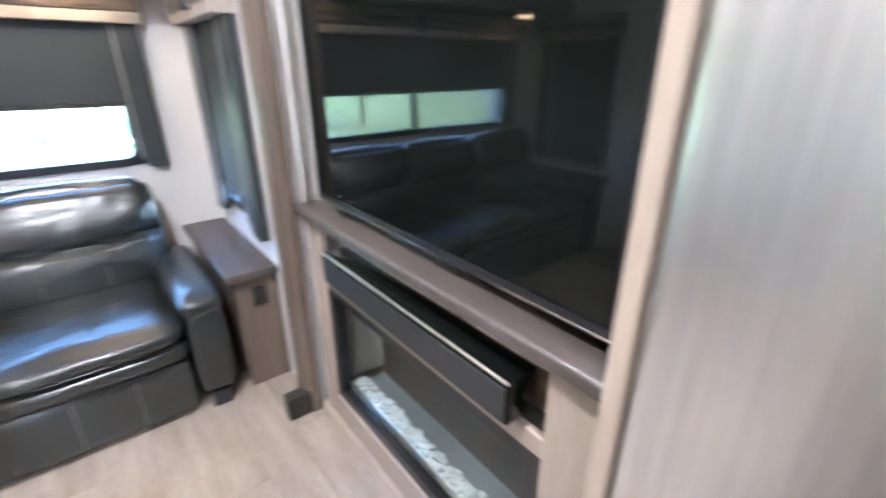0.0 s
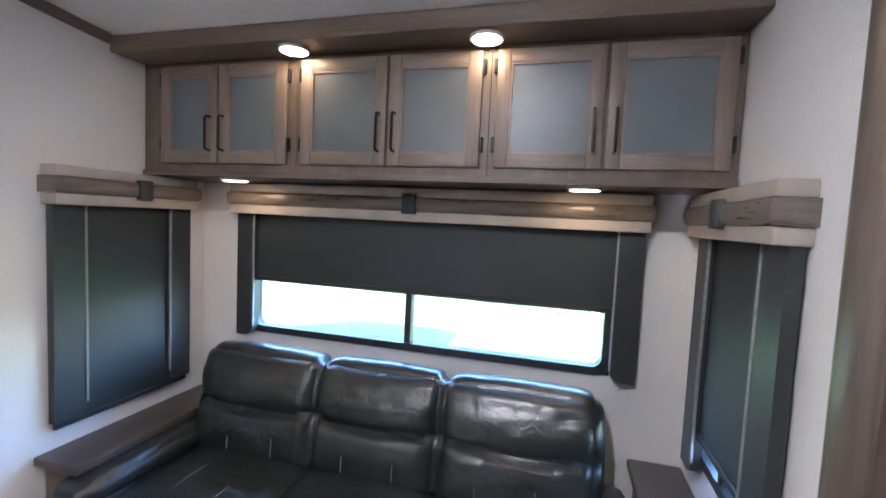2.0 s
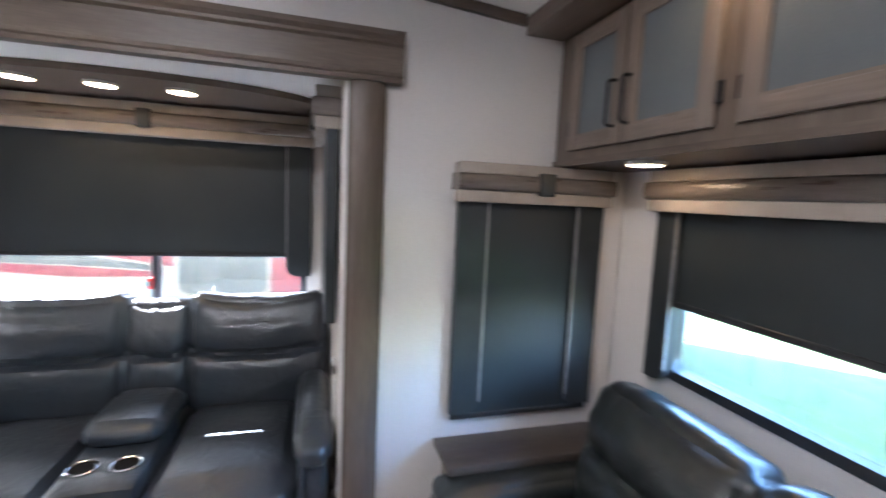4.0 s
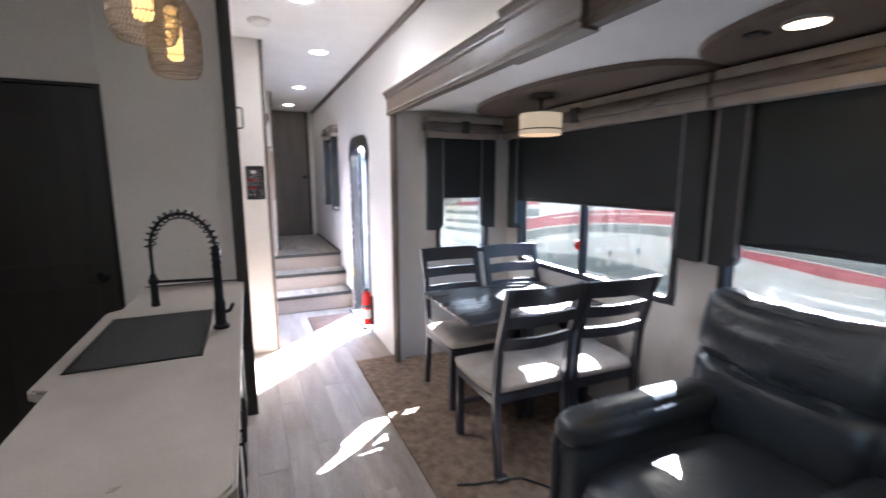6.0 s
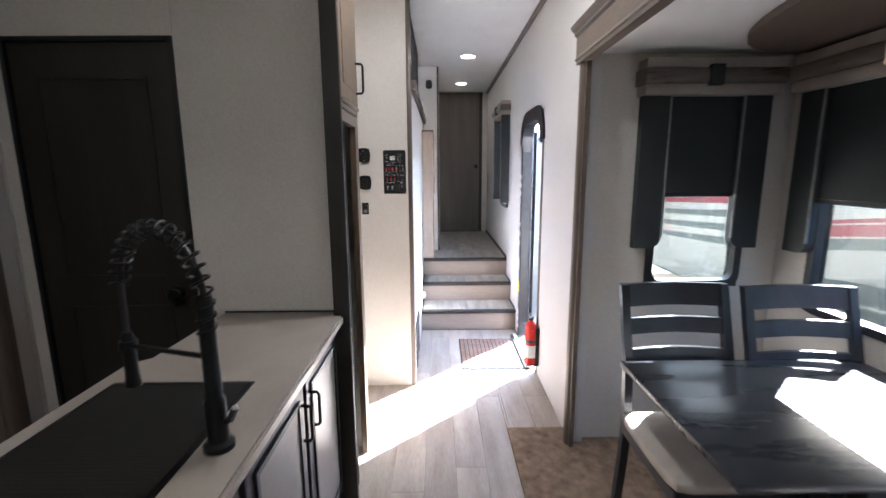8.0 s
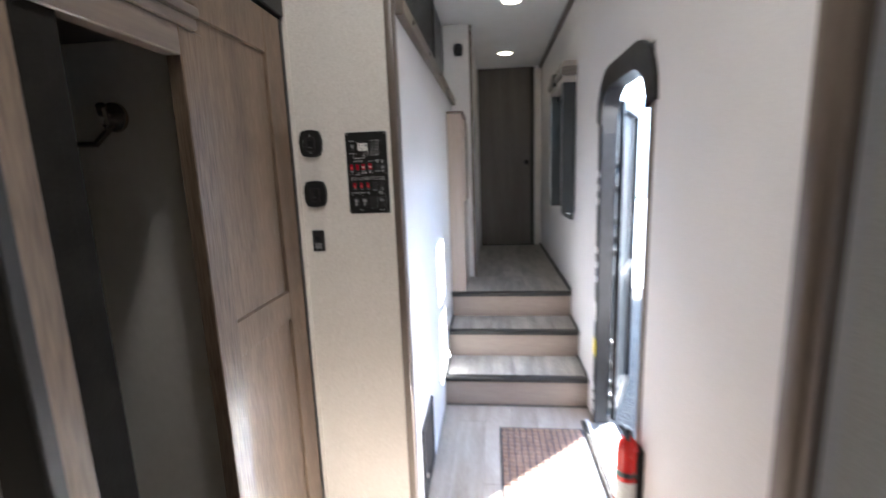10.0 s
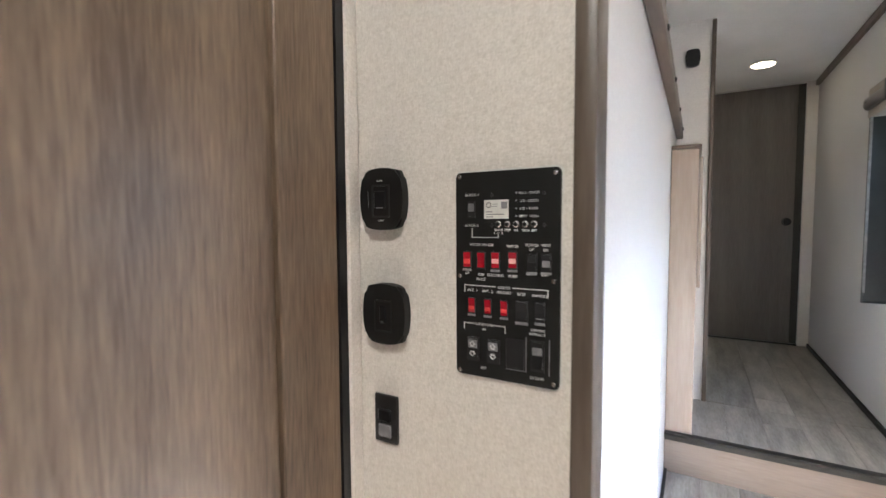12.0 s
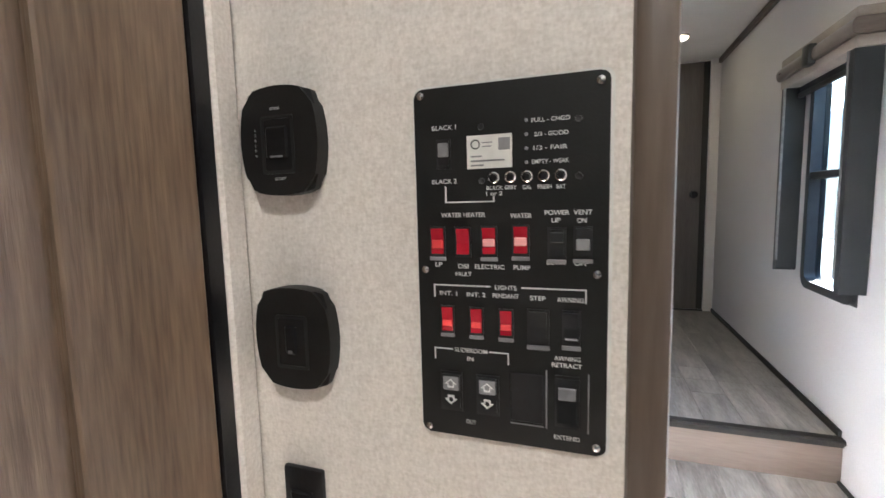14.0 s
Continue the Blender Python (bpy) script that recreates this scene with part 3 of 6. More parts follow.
window("window_7", "x", XL, H_WIN[:2], H_WIN[2:], 1, [], "black-framed window in the upper hall", glass_mat=HALF_TINTED, across=[1.575])


# ---- window dressings ----
def dressing(axis, face, way, u0, u1, z_top, z_val, z_side, shade_bottom, tie, label, sides=(True, True), leg=0.13, depth=0.10, cover=None, deep=False):
    """Valance with a bronze roll between two cloth bands, dark side panels, and a pulled-down roller shade, fixed to the wall plane face."""
    def bx(a0, a1, p0, p1, z0, z1, bevel=0.0, seg=1):
        lo, hi = face + way * p0, face + way * p1
        return box(min(lo, hi), max(lo, hi), a0, a1, z0, z1, bevel, seg) if axis == "x" else box(a0, a1, min(lo, hi), max(lo, hi), z0, z1, bevel, seg)

    c = (u0 + u1) / 2
    at = (face, c, z_val) if axis == "x" else (c, face, z_val)
    v = thing("valance", at, label, "valance", "window valances")
    h = z_top - z_val
    part("lower_band", bx(u0, u1, 0.002, depth, z_val, z_val + h * 0.30, 0.006, 2), VALANCE_LIGHT, v)
    part("upper_band", bx(u0, u1, 0.002, depth, z_val + h * 0.72, z_top, 0.006, 2), VALANCE_LIGHT, v)
    lo = z_val + h * 0.30
    prof = [(0.0, lo), (depth, lo)]
    for k in range(9):
        a = -90 + 180 * k / 8
        prof.append((depth + 0.012 * math.cos(radians(a)) + 0.004, lo + h * 0.21 + h * 0.20 * math.sin(radians(a))))
    prof += [(depth, lo + h * 0.42), (0.0, lo + h * 0.42)]
    line = [(face + way * p, z) for p, z in prof]
    if axis == "x":
        bm = bmesh.new()
        lov = [bm.verts.new((p, u0 - 0.008, z)) for p, z in line]
        hiv = [bm.verts.new((p, u1 + 0.008, z)) for p, z in line]
    else:
        bm = bmesh.new()
        lov = [bm.verts.new((u0 - 0.008, p, z)) for p, z in line]
        hiv = [bm.verts.new((u1 + 0.008, p, z)) for p, z in line]
    n = len(line)
    bm.faces.new(lov)
    bm.faces.new(hiv[::-1])
    for k in range(n):
        bm.faces.new((lov[k], lov[(k + 1) % n], hiv[(k + 1) % n], hiv[k]))
    part("roll", bm, VALANCE_DARK, v, "bronze padded roll", smooth=50)
    for t in tie:
        part("strap", bx(t - 0.032, t + 0.032, 0.004, depth + 0.026, lo - 0.012, lo + h * 0.42 + 0.012, 0.006, 2), SIDE_VINYL, v, "slate strap")
    p0, p1 = (0.003, depth - 0.004) if deep else (0.012, depth * 0.55)
    for on, a0, a1, tip in ((sides[0], u0 + 0.012, u0 + 0.012 + leg, 1), (sides[1], u1 - 0.012 - leg, u1 - 0.012, -1)):
        if not on:
            continue
        r = 0.02 if deep else 0.05
        if tip > 0:
            shape = [(a1 - r + r * math.cos(radians(-90 + 15 * k)), z_side + r + r * math.sin(radians(-90 + 15 * k))) for k in range(7)] + [(a1, z_val), (a0, z_val), (a0, z_side)]
        else:
            shape = [(a1, z_side), (a1, z_val), (a0, z_val)] + [(a0 + r - r * math.cos(radians(15 * k)), z_side + r - r * math.sin(radians(15 * k))) for k in range(7)]
        part("side_panel", prism(shape, axis, face + way * (p0 if way > 0 else p1), face + way * (p1 if way > 0 else p0)), SIDE_VINYL, v, "slate vinyl side panel", smooth=30)
        edge = a1 if tip > 0 else a0
        part("piping", bx(edge - 0.004, edge + 0.004, p1 - 0.004, p1 + 0.005, z_side + 0.05, z_val), STITCH, v, "pale piping")
    s = thing("roller_shade", at, "charcoal pleatless roller shade pulled part of the way down", "window shade", "roller shades")
    s0, s1 = cover or (u0 + 0.02, u1 - 0.02)
    cloth = bx(s0, s1, 0.024, 0.028, shade_bottom, z_val + 0.02)
    part("cloth", cloth, SHADE, s)
    part("bottom_bar", bx(s0, s1, 0.018, 0.034, shade_bottom - 0.014, shade_bottom + 0.008, 0.003), FRAME_BLACK, s)
    return v


dressing("x", X_SLIDE, 1, -1.97, -0.20, 1.95, 1.79, 1.07, 1.315, [-1.09], "greige and bronze valance above the dinette window")
dressing("x", X_SLIDE, 1, -0.175, 1.495, 1.95, 1.79, 1.07, 1.19, [0.69], "greige and bronze valance above the theatre seat window")
dressing("y", Y_SLIDE0, 1, -2.70, -2.07, 1.95, 1.79, 1.07, 1.335, [-2.38], "greige and bronze valance above the narrow slide-out window")
dressing("y", Y_SLIDE1, -1, -2.70, -1.96, 1.95, 1.79, 1.02, 1.05, [-2.33], "greige and bronze valance on the slide-out rear wall")
dressing("y", Y_REAR, -1, -1.565, 0.405, 1.68, 1.53, 0.90, 1.20, [-0.60], "greige and bronze valance above the rear window", leg=0.10)
dressing("x", XL, 1, 2.02, 2.68, 1.685, 1.535, 0.68, 0.665, [2.37], "greige and bronze valance on the narrow window beside the sofa", leg=0.12, depth=0.085)
dressing("x", XR, -1, 1.96, 2.66, 1.675, 1.525, 0.68, 0.83, [2.30], "greige and bronze valance on the narrow window beside the sofa", leg=0.13, depth=0.085)
dressing("x", XL, 1, -4.965, -4.315, 2.12, 1.985, 1.13, 1.95, [-4.64], "greige and bronze valance on the hall window", leg=0.035, depth=0.09, deep=True)


# ---- slide-out trim ----
def column_profile(d0, d1, w0, w1):
    """A moulded upright: flat fillets either side of a shallow round."""
    pts = [(d0, w0), (d1 * 0.55 + d0 * 0.45, w0), (d1 * 0.55 + d0 * 0.45, w0 + 0.012)]
    for k in range(9):
        a = math.pi * k / 8
        pts.append((d0 + (d1 - d0) * (0.6 + 0.4 * math.sin(a)), w0 + 0.016 + (w1 - w0 - 0.032) * (1 - math.cos(a)) / 2))
    pts += [(d1 * 0.55 + d0 * 0.45, w1 - 0.012), (d1 * 0.55 + d0 * 0.45, w1), (d0, w1)]
    return pts


for y0, y1, label in ((1.615, 1.745, "moulded driftwood upright at the slide-out opening"), (-2.075, -1.985, "moulded driftwood upright at the slide-out opening")):
    solo("slide_upright", prism(column_profile(XL + 0.001, XL + 0.04, y0, y1), "z", 0.013, 1.945), WOOD_Z, label, "trim", "slide-out uprights", kind="structure", smooth=40)
for y0, y1 in ((1.655, 1.785), (-1.57, -1.46)):
    solo("kitchen_upright", prism(column_profile(XR - 0.001, XR - 0.06, y0, y1), "z", 0.0, 2.06), WOOD_Z, "moulded driftwood upright beside the television cabinet", "trim", "kitchen slide-out uprights", kind="structure", smooth=40)
solo("floor_block", box(0.475, 0.572, 1.66, 1.72, 0.0, 0.105, 0.006, 2), BLACK_DOOR, "dark brown block at the foot of the upright", "block")
solo("slide_return", box(XL - 0.058, XL - 0.002, 1.602, 1.697, 0.013, 1.985, 0.003), WALL_PALE, "pale return strip inside the slide-out opening", "trim", kind="structure")
CROWN = [(0.0, 1.94), (0.045, 1.94), (0.045, 1.955), (0.052, 1.96), (0.046, 1.975), (0.046, 2.06), (0.058, 2.068), (0.058, 2.078), (0.072, 2.09), (0.078, 2.105), (0.0, 2.105)]


def crown_piece(y0, y1, extra=0.0, taller=0.0):
    line = [(XL + 0.001 + (p + extra if p > 0 else 0), z + (taller if z > 2.0 else -taller)) for p, z in CROWN]
    bm = bmesh.new()
    lo = [bm.verts.new((p, y0, z)) for p, z in line]
    hi = [bm.verts.new((p, y1, z)) for p, z in line]
    n = len(line)
    bm.faces.new(lo)
    bm.faces.new(hi[::-1])
    for k in range(n):
        bm.faces.new((lo[k], lo[(k + 1) % n], hi[(k + 1) % n], hi[k]))
    return bm


crown = tagged(thing("crown_moulding", (XL, 0.0, 1.94), "stepped driftwood crown moulding across the slide-out opening with a raised centre block", "moulding"), kind="structure")
part("moulding", crown_piece(-2.08, 1.80), WOOD_Y, crown, smooth=0)
part("centre_block", crown_piece(-0.36, 0.09, 0.03, 0.012), WOOD_Y, crown, "raised block", smooth=0)
part("light_strip", box(XL + 0.01, XL + 0.03, -1.9, 0.9, 2.1055, 2.111), STRIP_GLOW, crown, "glowing warm light strip")

# oval ceiling panels in the slide-out


def lens_outline(y0, y1, x_wall, reach, n=24, flat=0.0):
    pts = [(x_wall, y0), ]
    for k in range(n + 1):
        a = math.pi * k / n
        pts.append((x_wall + 0.10 + (reach - 0.10) * math.sin(a) ** 0.7, (y0 + y1) / 2 - (y1 - y0) / 2 * math.cos(a)))
    pts.append((x_wall, y1))
    return pts


for y0, y1, label in ((-0.13, 1.585, "dark curved ceiling panel above the theatre seat"), (-1.95, -0.17, "dark curved ceiling panel above the dinette")):
    solo("ceiling_panel", prism(lens_outline(y0, y1, X_SLIDE + 0.003, 0.60), "z", 1.962, 1.989, bevel=0.004), WOOD_Y, label, "ceiling panel", "curved ceiling panels", smooth=30)


def puck_light(x, y, z, r=0.058, glow=None, label="round warm puck light, lit", drop=0.012, group="puck lights"):
    p = thing("puck_light", (x, y, z), label, "light", group)
    part("ring", lathe([(r, -0.001), (r, -0.010), (r * 0.93, -0.014), (r * 0.86, -0.012), (r * 0.86, -0.001)], (x, y, z), 28), WHITE_PAPER, p)
    part("lens", lathe([(r * 0.86, -0.003), (r * 0.84, -0.014), (r * 0.6, -drop), (r * 0.25, -drop - 0.004), (0.002, -drop - 0.005)], (x, y, z), 28), glow or LAMP_GLOW, p, "glowing lens")
    return p


for y in (0.346, 0.638, 0.941):
    puck_light(-2.413, y, 1.962, 0.06)
sw = thing("puck_switch", (-2.40, 0.22, 1.962), "small black switch on the curved ceiling panel", "switch")
part("body", box(-2.43, -2.37, 0.17, 0.23, 1.950, 1.9615, 0.004), BLACK, sw)
# Last two are unseen lamps, added to brighten the living area and panel wall.
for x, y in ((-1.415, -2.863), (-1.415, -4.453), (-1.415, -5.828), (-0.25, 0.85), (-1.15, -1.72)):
    puck_light(x, y, ceiling_z(y) - 0.001, 0.075, HALL_GLOW if y < -2 else FILL_GLOW, "round ceiling light, lit: three in the hall, two unseen ones added as fill", 0.014, "ceiling lights")
sm = thing("smoke_detector", (-0.93, -2.25, 2.56), "white round smoke detector on the ceiling", "smoke detector")
part("body", lathe([(0.075, -0.001), (0.075, -0.015), (0.06, -0.032), (0.02, -0.036), (0.001, -0.036)], (-0.93, -2.25, 2.56), 28), WHITE_PAPER, sm)

# ---- rear overhead cabinets ----
CY = 2.45
solo("overhead_soffit", box(XL + 0.003, XR - 0.003, 2.285, Y_REAR - 0.003, 2.185, ceiling_z(2.285) - 0.004, 0.003), WOOD_X, "driftwood soffit above the rear cabinets", "soffit", kind="structure")
solo("overhead_bottom", box(XL + 0.003, XR - 0.003, CY - 0.012, Y_REAR - 0.003, 1.69, 1.712), WOOD_X, "driftwood bottom board of the rear cabinets", "cabinet board", kind="structure")


def handle_d(x, y, z0, z1, axis_way, parent, r=0.0055, out=0.032, material=None):
    """A bent bar handle standing off a face that looks along -y or -x."""
    if axis_way == "y":
        pts = [(x, y, z0), (x, y - out * 0.8, z0 + 0.002), (x, y - out, z0 + 0.010), (x, y - out, z1 - 0.010), (x, y - out * 0.8, z1 - 0.002), (x, y, z1)]
    else:
        pts = [(x, y, z0), (x - out * 0.8, y, z0 + 0.002), (x - out, y, z0 + 0.010), (x - out, y, z1 - 0.010), (x - out * 0.8, y, z1 - 0.002), (x, y, z1)]
    return part("handle", tube(pts, r, 8), material or BLACK_METAL, parent, "black bar handle")


def panel_door_y(x0, x1, z0, z1, y, rail, parent, panel_mat, wood, wood_across):
    """A framed door facing -y with a sunk panel."""
    d = part("door", box(x0, x0 + rail, y - 0.018, y, z0, z1, 0.003, 2), wood, parent)
    part("stile", box(x1 - rail, x1, y - 0.018, y, z0, z1, 0.003, 2), wood, d)
    part("rail", box(x0 + rail, x1 - rail, y - 0.018, y, z0, z0 + rail, 0.003, 2), wood_across, d)
    part("rail", box(x0 + rail, x1 - rail, y - 0.018, y, z1 - rail, z1, 0.003, 2), wood_across, d)
    part("bead", ring_frame([(x0 + rail - 0.002, z0 + rail - 0.002), (x1 - rail + 0.002, z0 + rail - 0.002), (x1 - rail + 0.002, z1 - rail + 0.002), (x0 + rail - 0.002, z1 - rail + 0.002)],
                            [(x0 + rail + 0.008, z0 + rail + 0.008), (x1 - rail - 0.008, z0 + rail + 0.008), (x1 - rail - 0.008, z1 - rail - 0.008), (x0 + rail + 0.008, z1 - rail - 0.008)], "y", y - 0.016, y - 0.004), wood, d, smooth=0)
    part("panel", box(x0 + rail - 0.004, x1 - rail + 0.004, y - 0.009, y - 0.002, z0 + rail - 0.004, z1 - rail + 0.004), panel_mat, d, "frosted dark grey panel")
    return d


CAB_WOOD = surface("cabinet_door_wood", (0.12, 0.092, 0.073), (0.235, 0.19, 0.155), 1.3, (8, 8, 0.8), 0.4, 0.1, 0.2, 15, contrast=(0.3, 0.7))
CAB_WOOD_X = surface("cabinet_door_wood_along_x", (0.12, 0.092, 0.073), (0.235, 0.19, 0.155), 1.3, (0.8, 8, 8), 0.4, 0.1, 0.2, 15, contrast=(0.3, 0.7))
UNITS = ((XL + 0.003, -1.02, [(-1.71, -1.408), (-1.398, -1.06)], (-1.44, -1.37)),
         (-1.02, -0.215, [(-0.993, -0.618), (-0.606, -0.245)], (-0.645, -0.58)),
         (-0.215, XR - 0.003, [(-0.19, 0.182), (0.194, 0.575)], (0.150, 0.222)))
for x0, x1, doors, grips in UNITS:
    cab = thing("overhead_cabinet", ((x0 + x1) / 2, CY, 1.713), "driftwood overhead cabinet with two frosted grey doors above the sofa", "cabinet", "rear overhead cabinets")
    part("body", box(x0 + 0.001, x1 - 0.001, CY, Y_REAR - 0.004, 1.713, 2.184), WOOD_Z, cab, smooth=0)
    for (d0, d1), g in zip(doors, grips):
        d = panel_door_y(d0, d1, 1.745, 2.165, CY - 0.001, 0.048, cab, FROST, CAB_WOOD, CAB_WOOD_X)
        handle_d(g, CY - 0.018, 1.80, 1.945, "y", d)
        hx = d0 - 0.006 if g > (d0 + d1) / 2 else d1 + 0.006
        for hz in (1.80, 2.08):
            part("hinge", box(hx - 0.007, hx + 0.007, CY - 0.016, CY - 0.001, hz, hz + 0.055, 0.003), BLACK_METAL, d, "black hinge")
for x in (-1.39, 0.14):
    puck_light(x, 2.53, 1.69, 0.06)
for x in (-0.984, -0.223):
    puck_light(x, 2.365, 2.185, 0.06)


# ---- sofa ----
def sofa():
    s = thing("sofa", (-0.67, 2.35, 0.0), "dark grey leather three-seat sofa bed with pale stitching", "sofa")
    x0, x1, yf, yb = -1.51, 0.205, 1.95, 2.70
    part("base", box(x0, x1, yf + 0.02, yb, 0.055, 0.30, 0.02, 2), LEATHER, s)
    w = (x1 - x0) / 3
    tilt = Matrix.Translation((0, 2.50, 0.42)) @ Matrix.Rotation(radians(-12), 4, "X") @ Matrix.Translation((0, -2.50, -0.42))
    for k in range(3):
        a, b = x0 + k * w, x0 + (k + 1) * w
        part("front_panel", cushion(a + 0.004, b - 0.004, yf, yf + 0.05, 0.038, 0.265, 0.006, 0.012, 0.002, 6, k), LEATHER, s)
        part("front_band", cushion(a + 0.004, b - 0.004, yf - 0.016, yf + 0.10, 0.268, 0.362, 0.016, 0.04, 0.002, 6, k + 5), LEATHER, s)
        seat = part("seat_cushion", cushion(a + 0.003, b - 0.003, yf - 0.022, 2.54, 0.358, 0.44, 0.026, 0.036, 0.006, 14, k + 9), LEATHER, s)
        for q in (0.33, 0.67):
            xs = a + w * q
            part("seam", tube([(xs, yf + 0.05 + 0.055 * n, 0.4435 + 0.024 * math.sin(math.pi * (n + 0.8) / 9) * 0.92) for n in range(9)], 0.0022, 5), STITCH, seat)
            part("seam", box(xs - 0.0015, xs + 0.0015, yf - 0.0085, yf + 0.003, 0.06, 0.25), STITCH, s)
        wa, wb = (0.045 if k == 0 else -0.002), (0.05 if k == 2 else -0.002)
        head = part("back_cushion", back_cushion("y", a - wa, b + wb, 2.455, 2.64, 0.40, 0.895, -1, 0.52, tilt, k + 15, 0.006, 0.0, 0.055), LEATHER, s)
        for q in (0.3, 0.7):
            xs = a + w * q
            pts = [tilt @ Vector((xs, 2.432 - 0.01 * math.sin(math.pi * n / 6), 0.45 + 0.15 * n / 6)) for n in range(7)]
            part("seam", tube(pts, 0.0022, 5), STITCH, head)
    part("back", cushion(x0 - 0.02, x1 + 0.02, 2.62, 2.72, 0.06, 0.80, 0.01, 0.04, 0.003, 6, 33), LEATHER, s)
    for side, a, b in ((-1, x0 - 0.165, x0 - 0.004), (1, x1 + 0.004, x1 + 0.168)):
        arm = part("arm", cushion(a, b, yf - 0.01, 2.66, 0.43, 0.525, 0.012, 0.04, 0.004, 9, 40 + side), LEATHER, s)
        part("arm_side", cushion(a + 0.01, b - 0.008, yf, 2.66, 0.075, 0.45, 0.008, 0.03, 0.003, 7, 44 + side), LEATHER, arm)
        part("arm_front", cushion(a + 0.02, b - 0.02, yf - 0.028, yf + 0.02, 0.10, 0.46, 0.006, 0.022, 0.003, 6, 48 + side), LEATHER, arm)
        part("foot", box((a + b) / 2 - 0.035, (a + b) / 2 + 0.035, yf - 0.005, yf + 0.06, 0.0, 0.076, 0.005), DARK_WOOD, s)
        part("foot", box((a + b) / 2 - 0.035, (a + b) / 2 + 0.035, 2.58, 2.64, 0.0, 0.076, 0.005), DARK_WOOD, s)
    return s


sofa()
side = thing("side_cabinet", (0.5, 2.36, 0.0), "narrow driftwood side cabinet with a dark top and an outlet", "side cabinet", "sofa side cabinets")
part("body", box(0.425, 0.600, 1.985, 2.78, 0.0, 0.535, 0.003), WOOD_Z, side)
part("top", box(0.395, 0.604, 1.95, 2.79, 0.536, 0.572, 0.008, 2), SHELF_TOP, side, "espresso laminate top")
plate = part("outlet", box(0.49, 0.545, 1.974, 1.985, 0.40, 0.485, 0.003), BLACK, side, "black outlet cover")
part("socket", box(0.503, 0.532, 1.971, 1.975, 0.41, 0.475, 0.002), BLACK_DOOR, plate)
side = thing("side_cabinet", (-1.75, 2.36, 0.0), "narrow driftwood side cabinet with a dark top beside the sofa", "side cabinet", "sofa side cabinets")
part("body", box(XL + 0.006, -1.70, 2.02, 2.78, 0.0, 0.535, 0.003), WOOD_Z, side)
part("top", box(XL + 0.004, -1.60, 1.98, 2.79, 0.5335, 0.57, 0.008, 2), SHELF_TOP, side, "espresso laminate top")
vent = thing("floor_vent", (-0.67, 1.70, 0.0), "brown slotted floor register", "floor vent")
part("frame", ring_frame([(-0.82, 1.64), (-0.49, 1.64), (-0.49, 1.735), (-0.82, 1.735)], [(-0.80, 1.66), (-0.51, 1.66), (-0.51, 1.715), (-0.80, 1.715)], "z", 0.0005, 0.006), BRASS, vent, smooth=0)
for k in range(24):
    part("slat", box(-0.797 + k * 0.012, -0.797 + k * 0.012 + 0.005, 1.66, 1.715, 0.0005, 0.0045), BRASS, vent)
part("backing", box(-0.80, -0.51, 1.66, 1.715, 0.0002, 0.001), BLACK, vent)


# ---- television wall ----
tvc = thing("television_cabinet", (0.64, 1.0, 0.0), "driftwood entertainment cabinet with a dark ledge and a fireplace recess", "cabinet")
FX = 0.645
for a in ((0.395, 0.56, 0.0, 0.872), (1.555, 1.655, 0.0, 0.872), (0.56, 1.555, 0.835, 0.872), (0.56, 1.555, 0.625, 0.675), (0.56, 1.555, 0.0, 0.12)):
    part("face_frame", box(FX, FX + 0.02, a[0], a[1], a[2], a[3], 0.002), PALE_WOOD if a[1] - a[0] < 0.5 else PALE_WOOD_Y, tvc)
part("recess_back", box(0.71, 0.72, 0.56, 1.555, 0.675, 0.835), PALE_WOOD_Y, tvc)
part("ledge", box(0.603, 1.20, 0.395, 1.668, 0.873, 0.910, 0.010, 3), SHELF_TOP, tvc, "espresso laminate ledge")
part("back_panel", box(0.74, 0.76, 0.40, 1.655, 0.911, 2.0), WALL_PALE, tvc, "pale wallpapered back panel")
part("end_panel", box(0.52, 1.20, 0.365, 0.394, 0.0, 2.0, 0.003), PALE_WOOD, tvc)
fire = thing("fireplace", (0.70, 1.05, 0.12), "black electric fireplace with a bed of clear crystals", "fireplace")
part("box", ring_frame([(0.562, 0.122), (1.553, 0.122), (1.553, 0.623), (0.562, 0.623)], [(0.60, 0.16), (1.515, 0.16), (1.515, 0.585), (0.60, 0.585)], "x", 0.652, 0.70), BLACK, fire, smooth=0)
part("firebox", box(0.84, 0.85, 0.60, 1.515, 0.14, 0.60), BLACK_DOOR, fire)
part("tray_edge", box(0.686, 0.692, 0.60, 1.515, 0.162, 0.20, 0.002), STEEL, fire, "brushed silver tray edge")
part("hearth", box(0.70, 0.84, 0.60, 1.515, 0.14, 0.165), FROST, fire)
glass = part("glass", box(0.672, 0.675, 0.60, 1.515, 0.16, 0.585), GLASS, fire, "clear glass front")
bm = bmesh.new()
rng = random.Random(4)
for k in range(420):
    c = Vector((rng.uniform(0.696, 0.742), rng.uniform(0.615, 1.505), 0.166 + rng.uniform(0, 0.02)))
    s = rng.uniform(0.006, 0.013)
    box(c.x - s, c.x + s, c.y - s, c.y + s, c.z, c.z + s * 1.6, bm=bm)
crystals = part("crystals", bm, surface("clear_crystal", (0.42, 0.42, 0.42), (0.62, 0.62, 0.62), 40, rough=0.12, bump=0), fire, "clear fire crystals", smooth=0)
tagged(crystals, kind="stuff")
bar = thing("soundbar", (0.62, 1.03, 0.69), "long black soundbar with a glossy top in the cabinet recess", "soundbar")
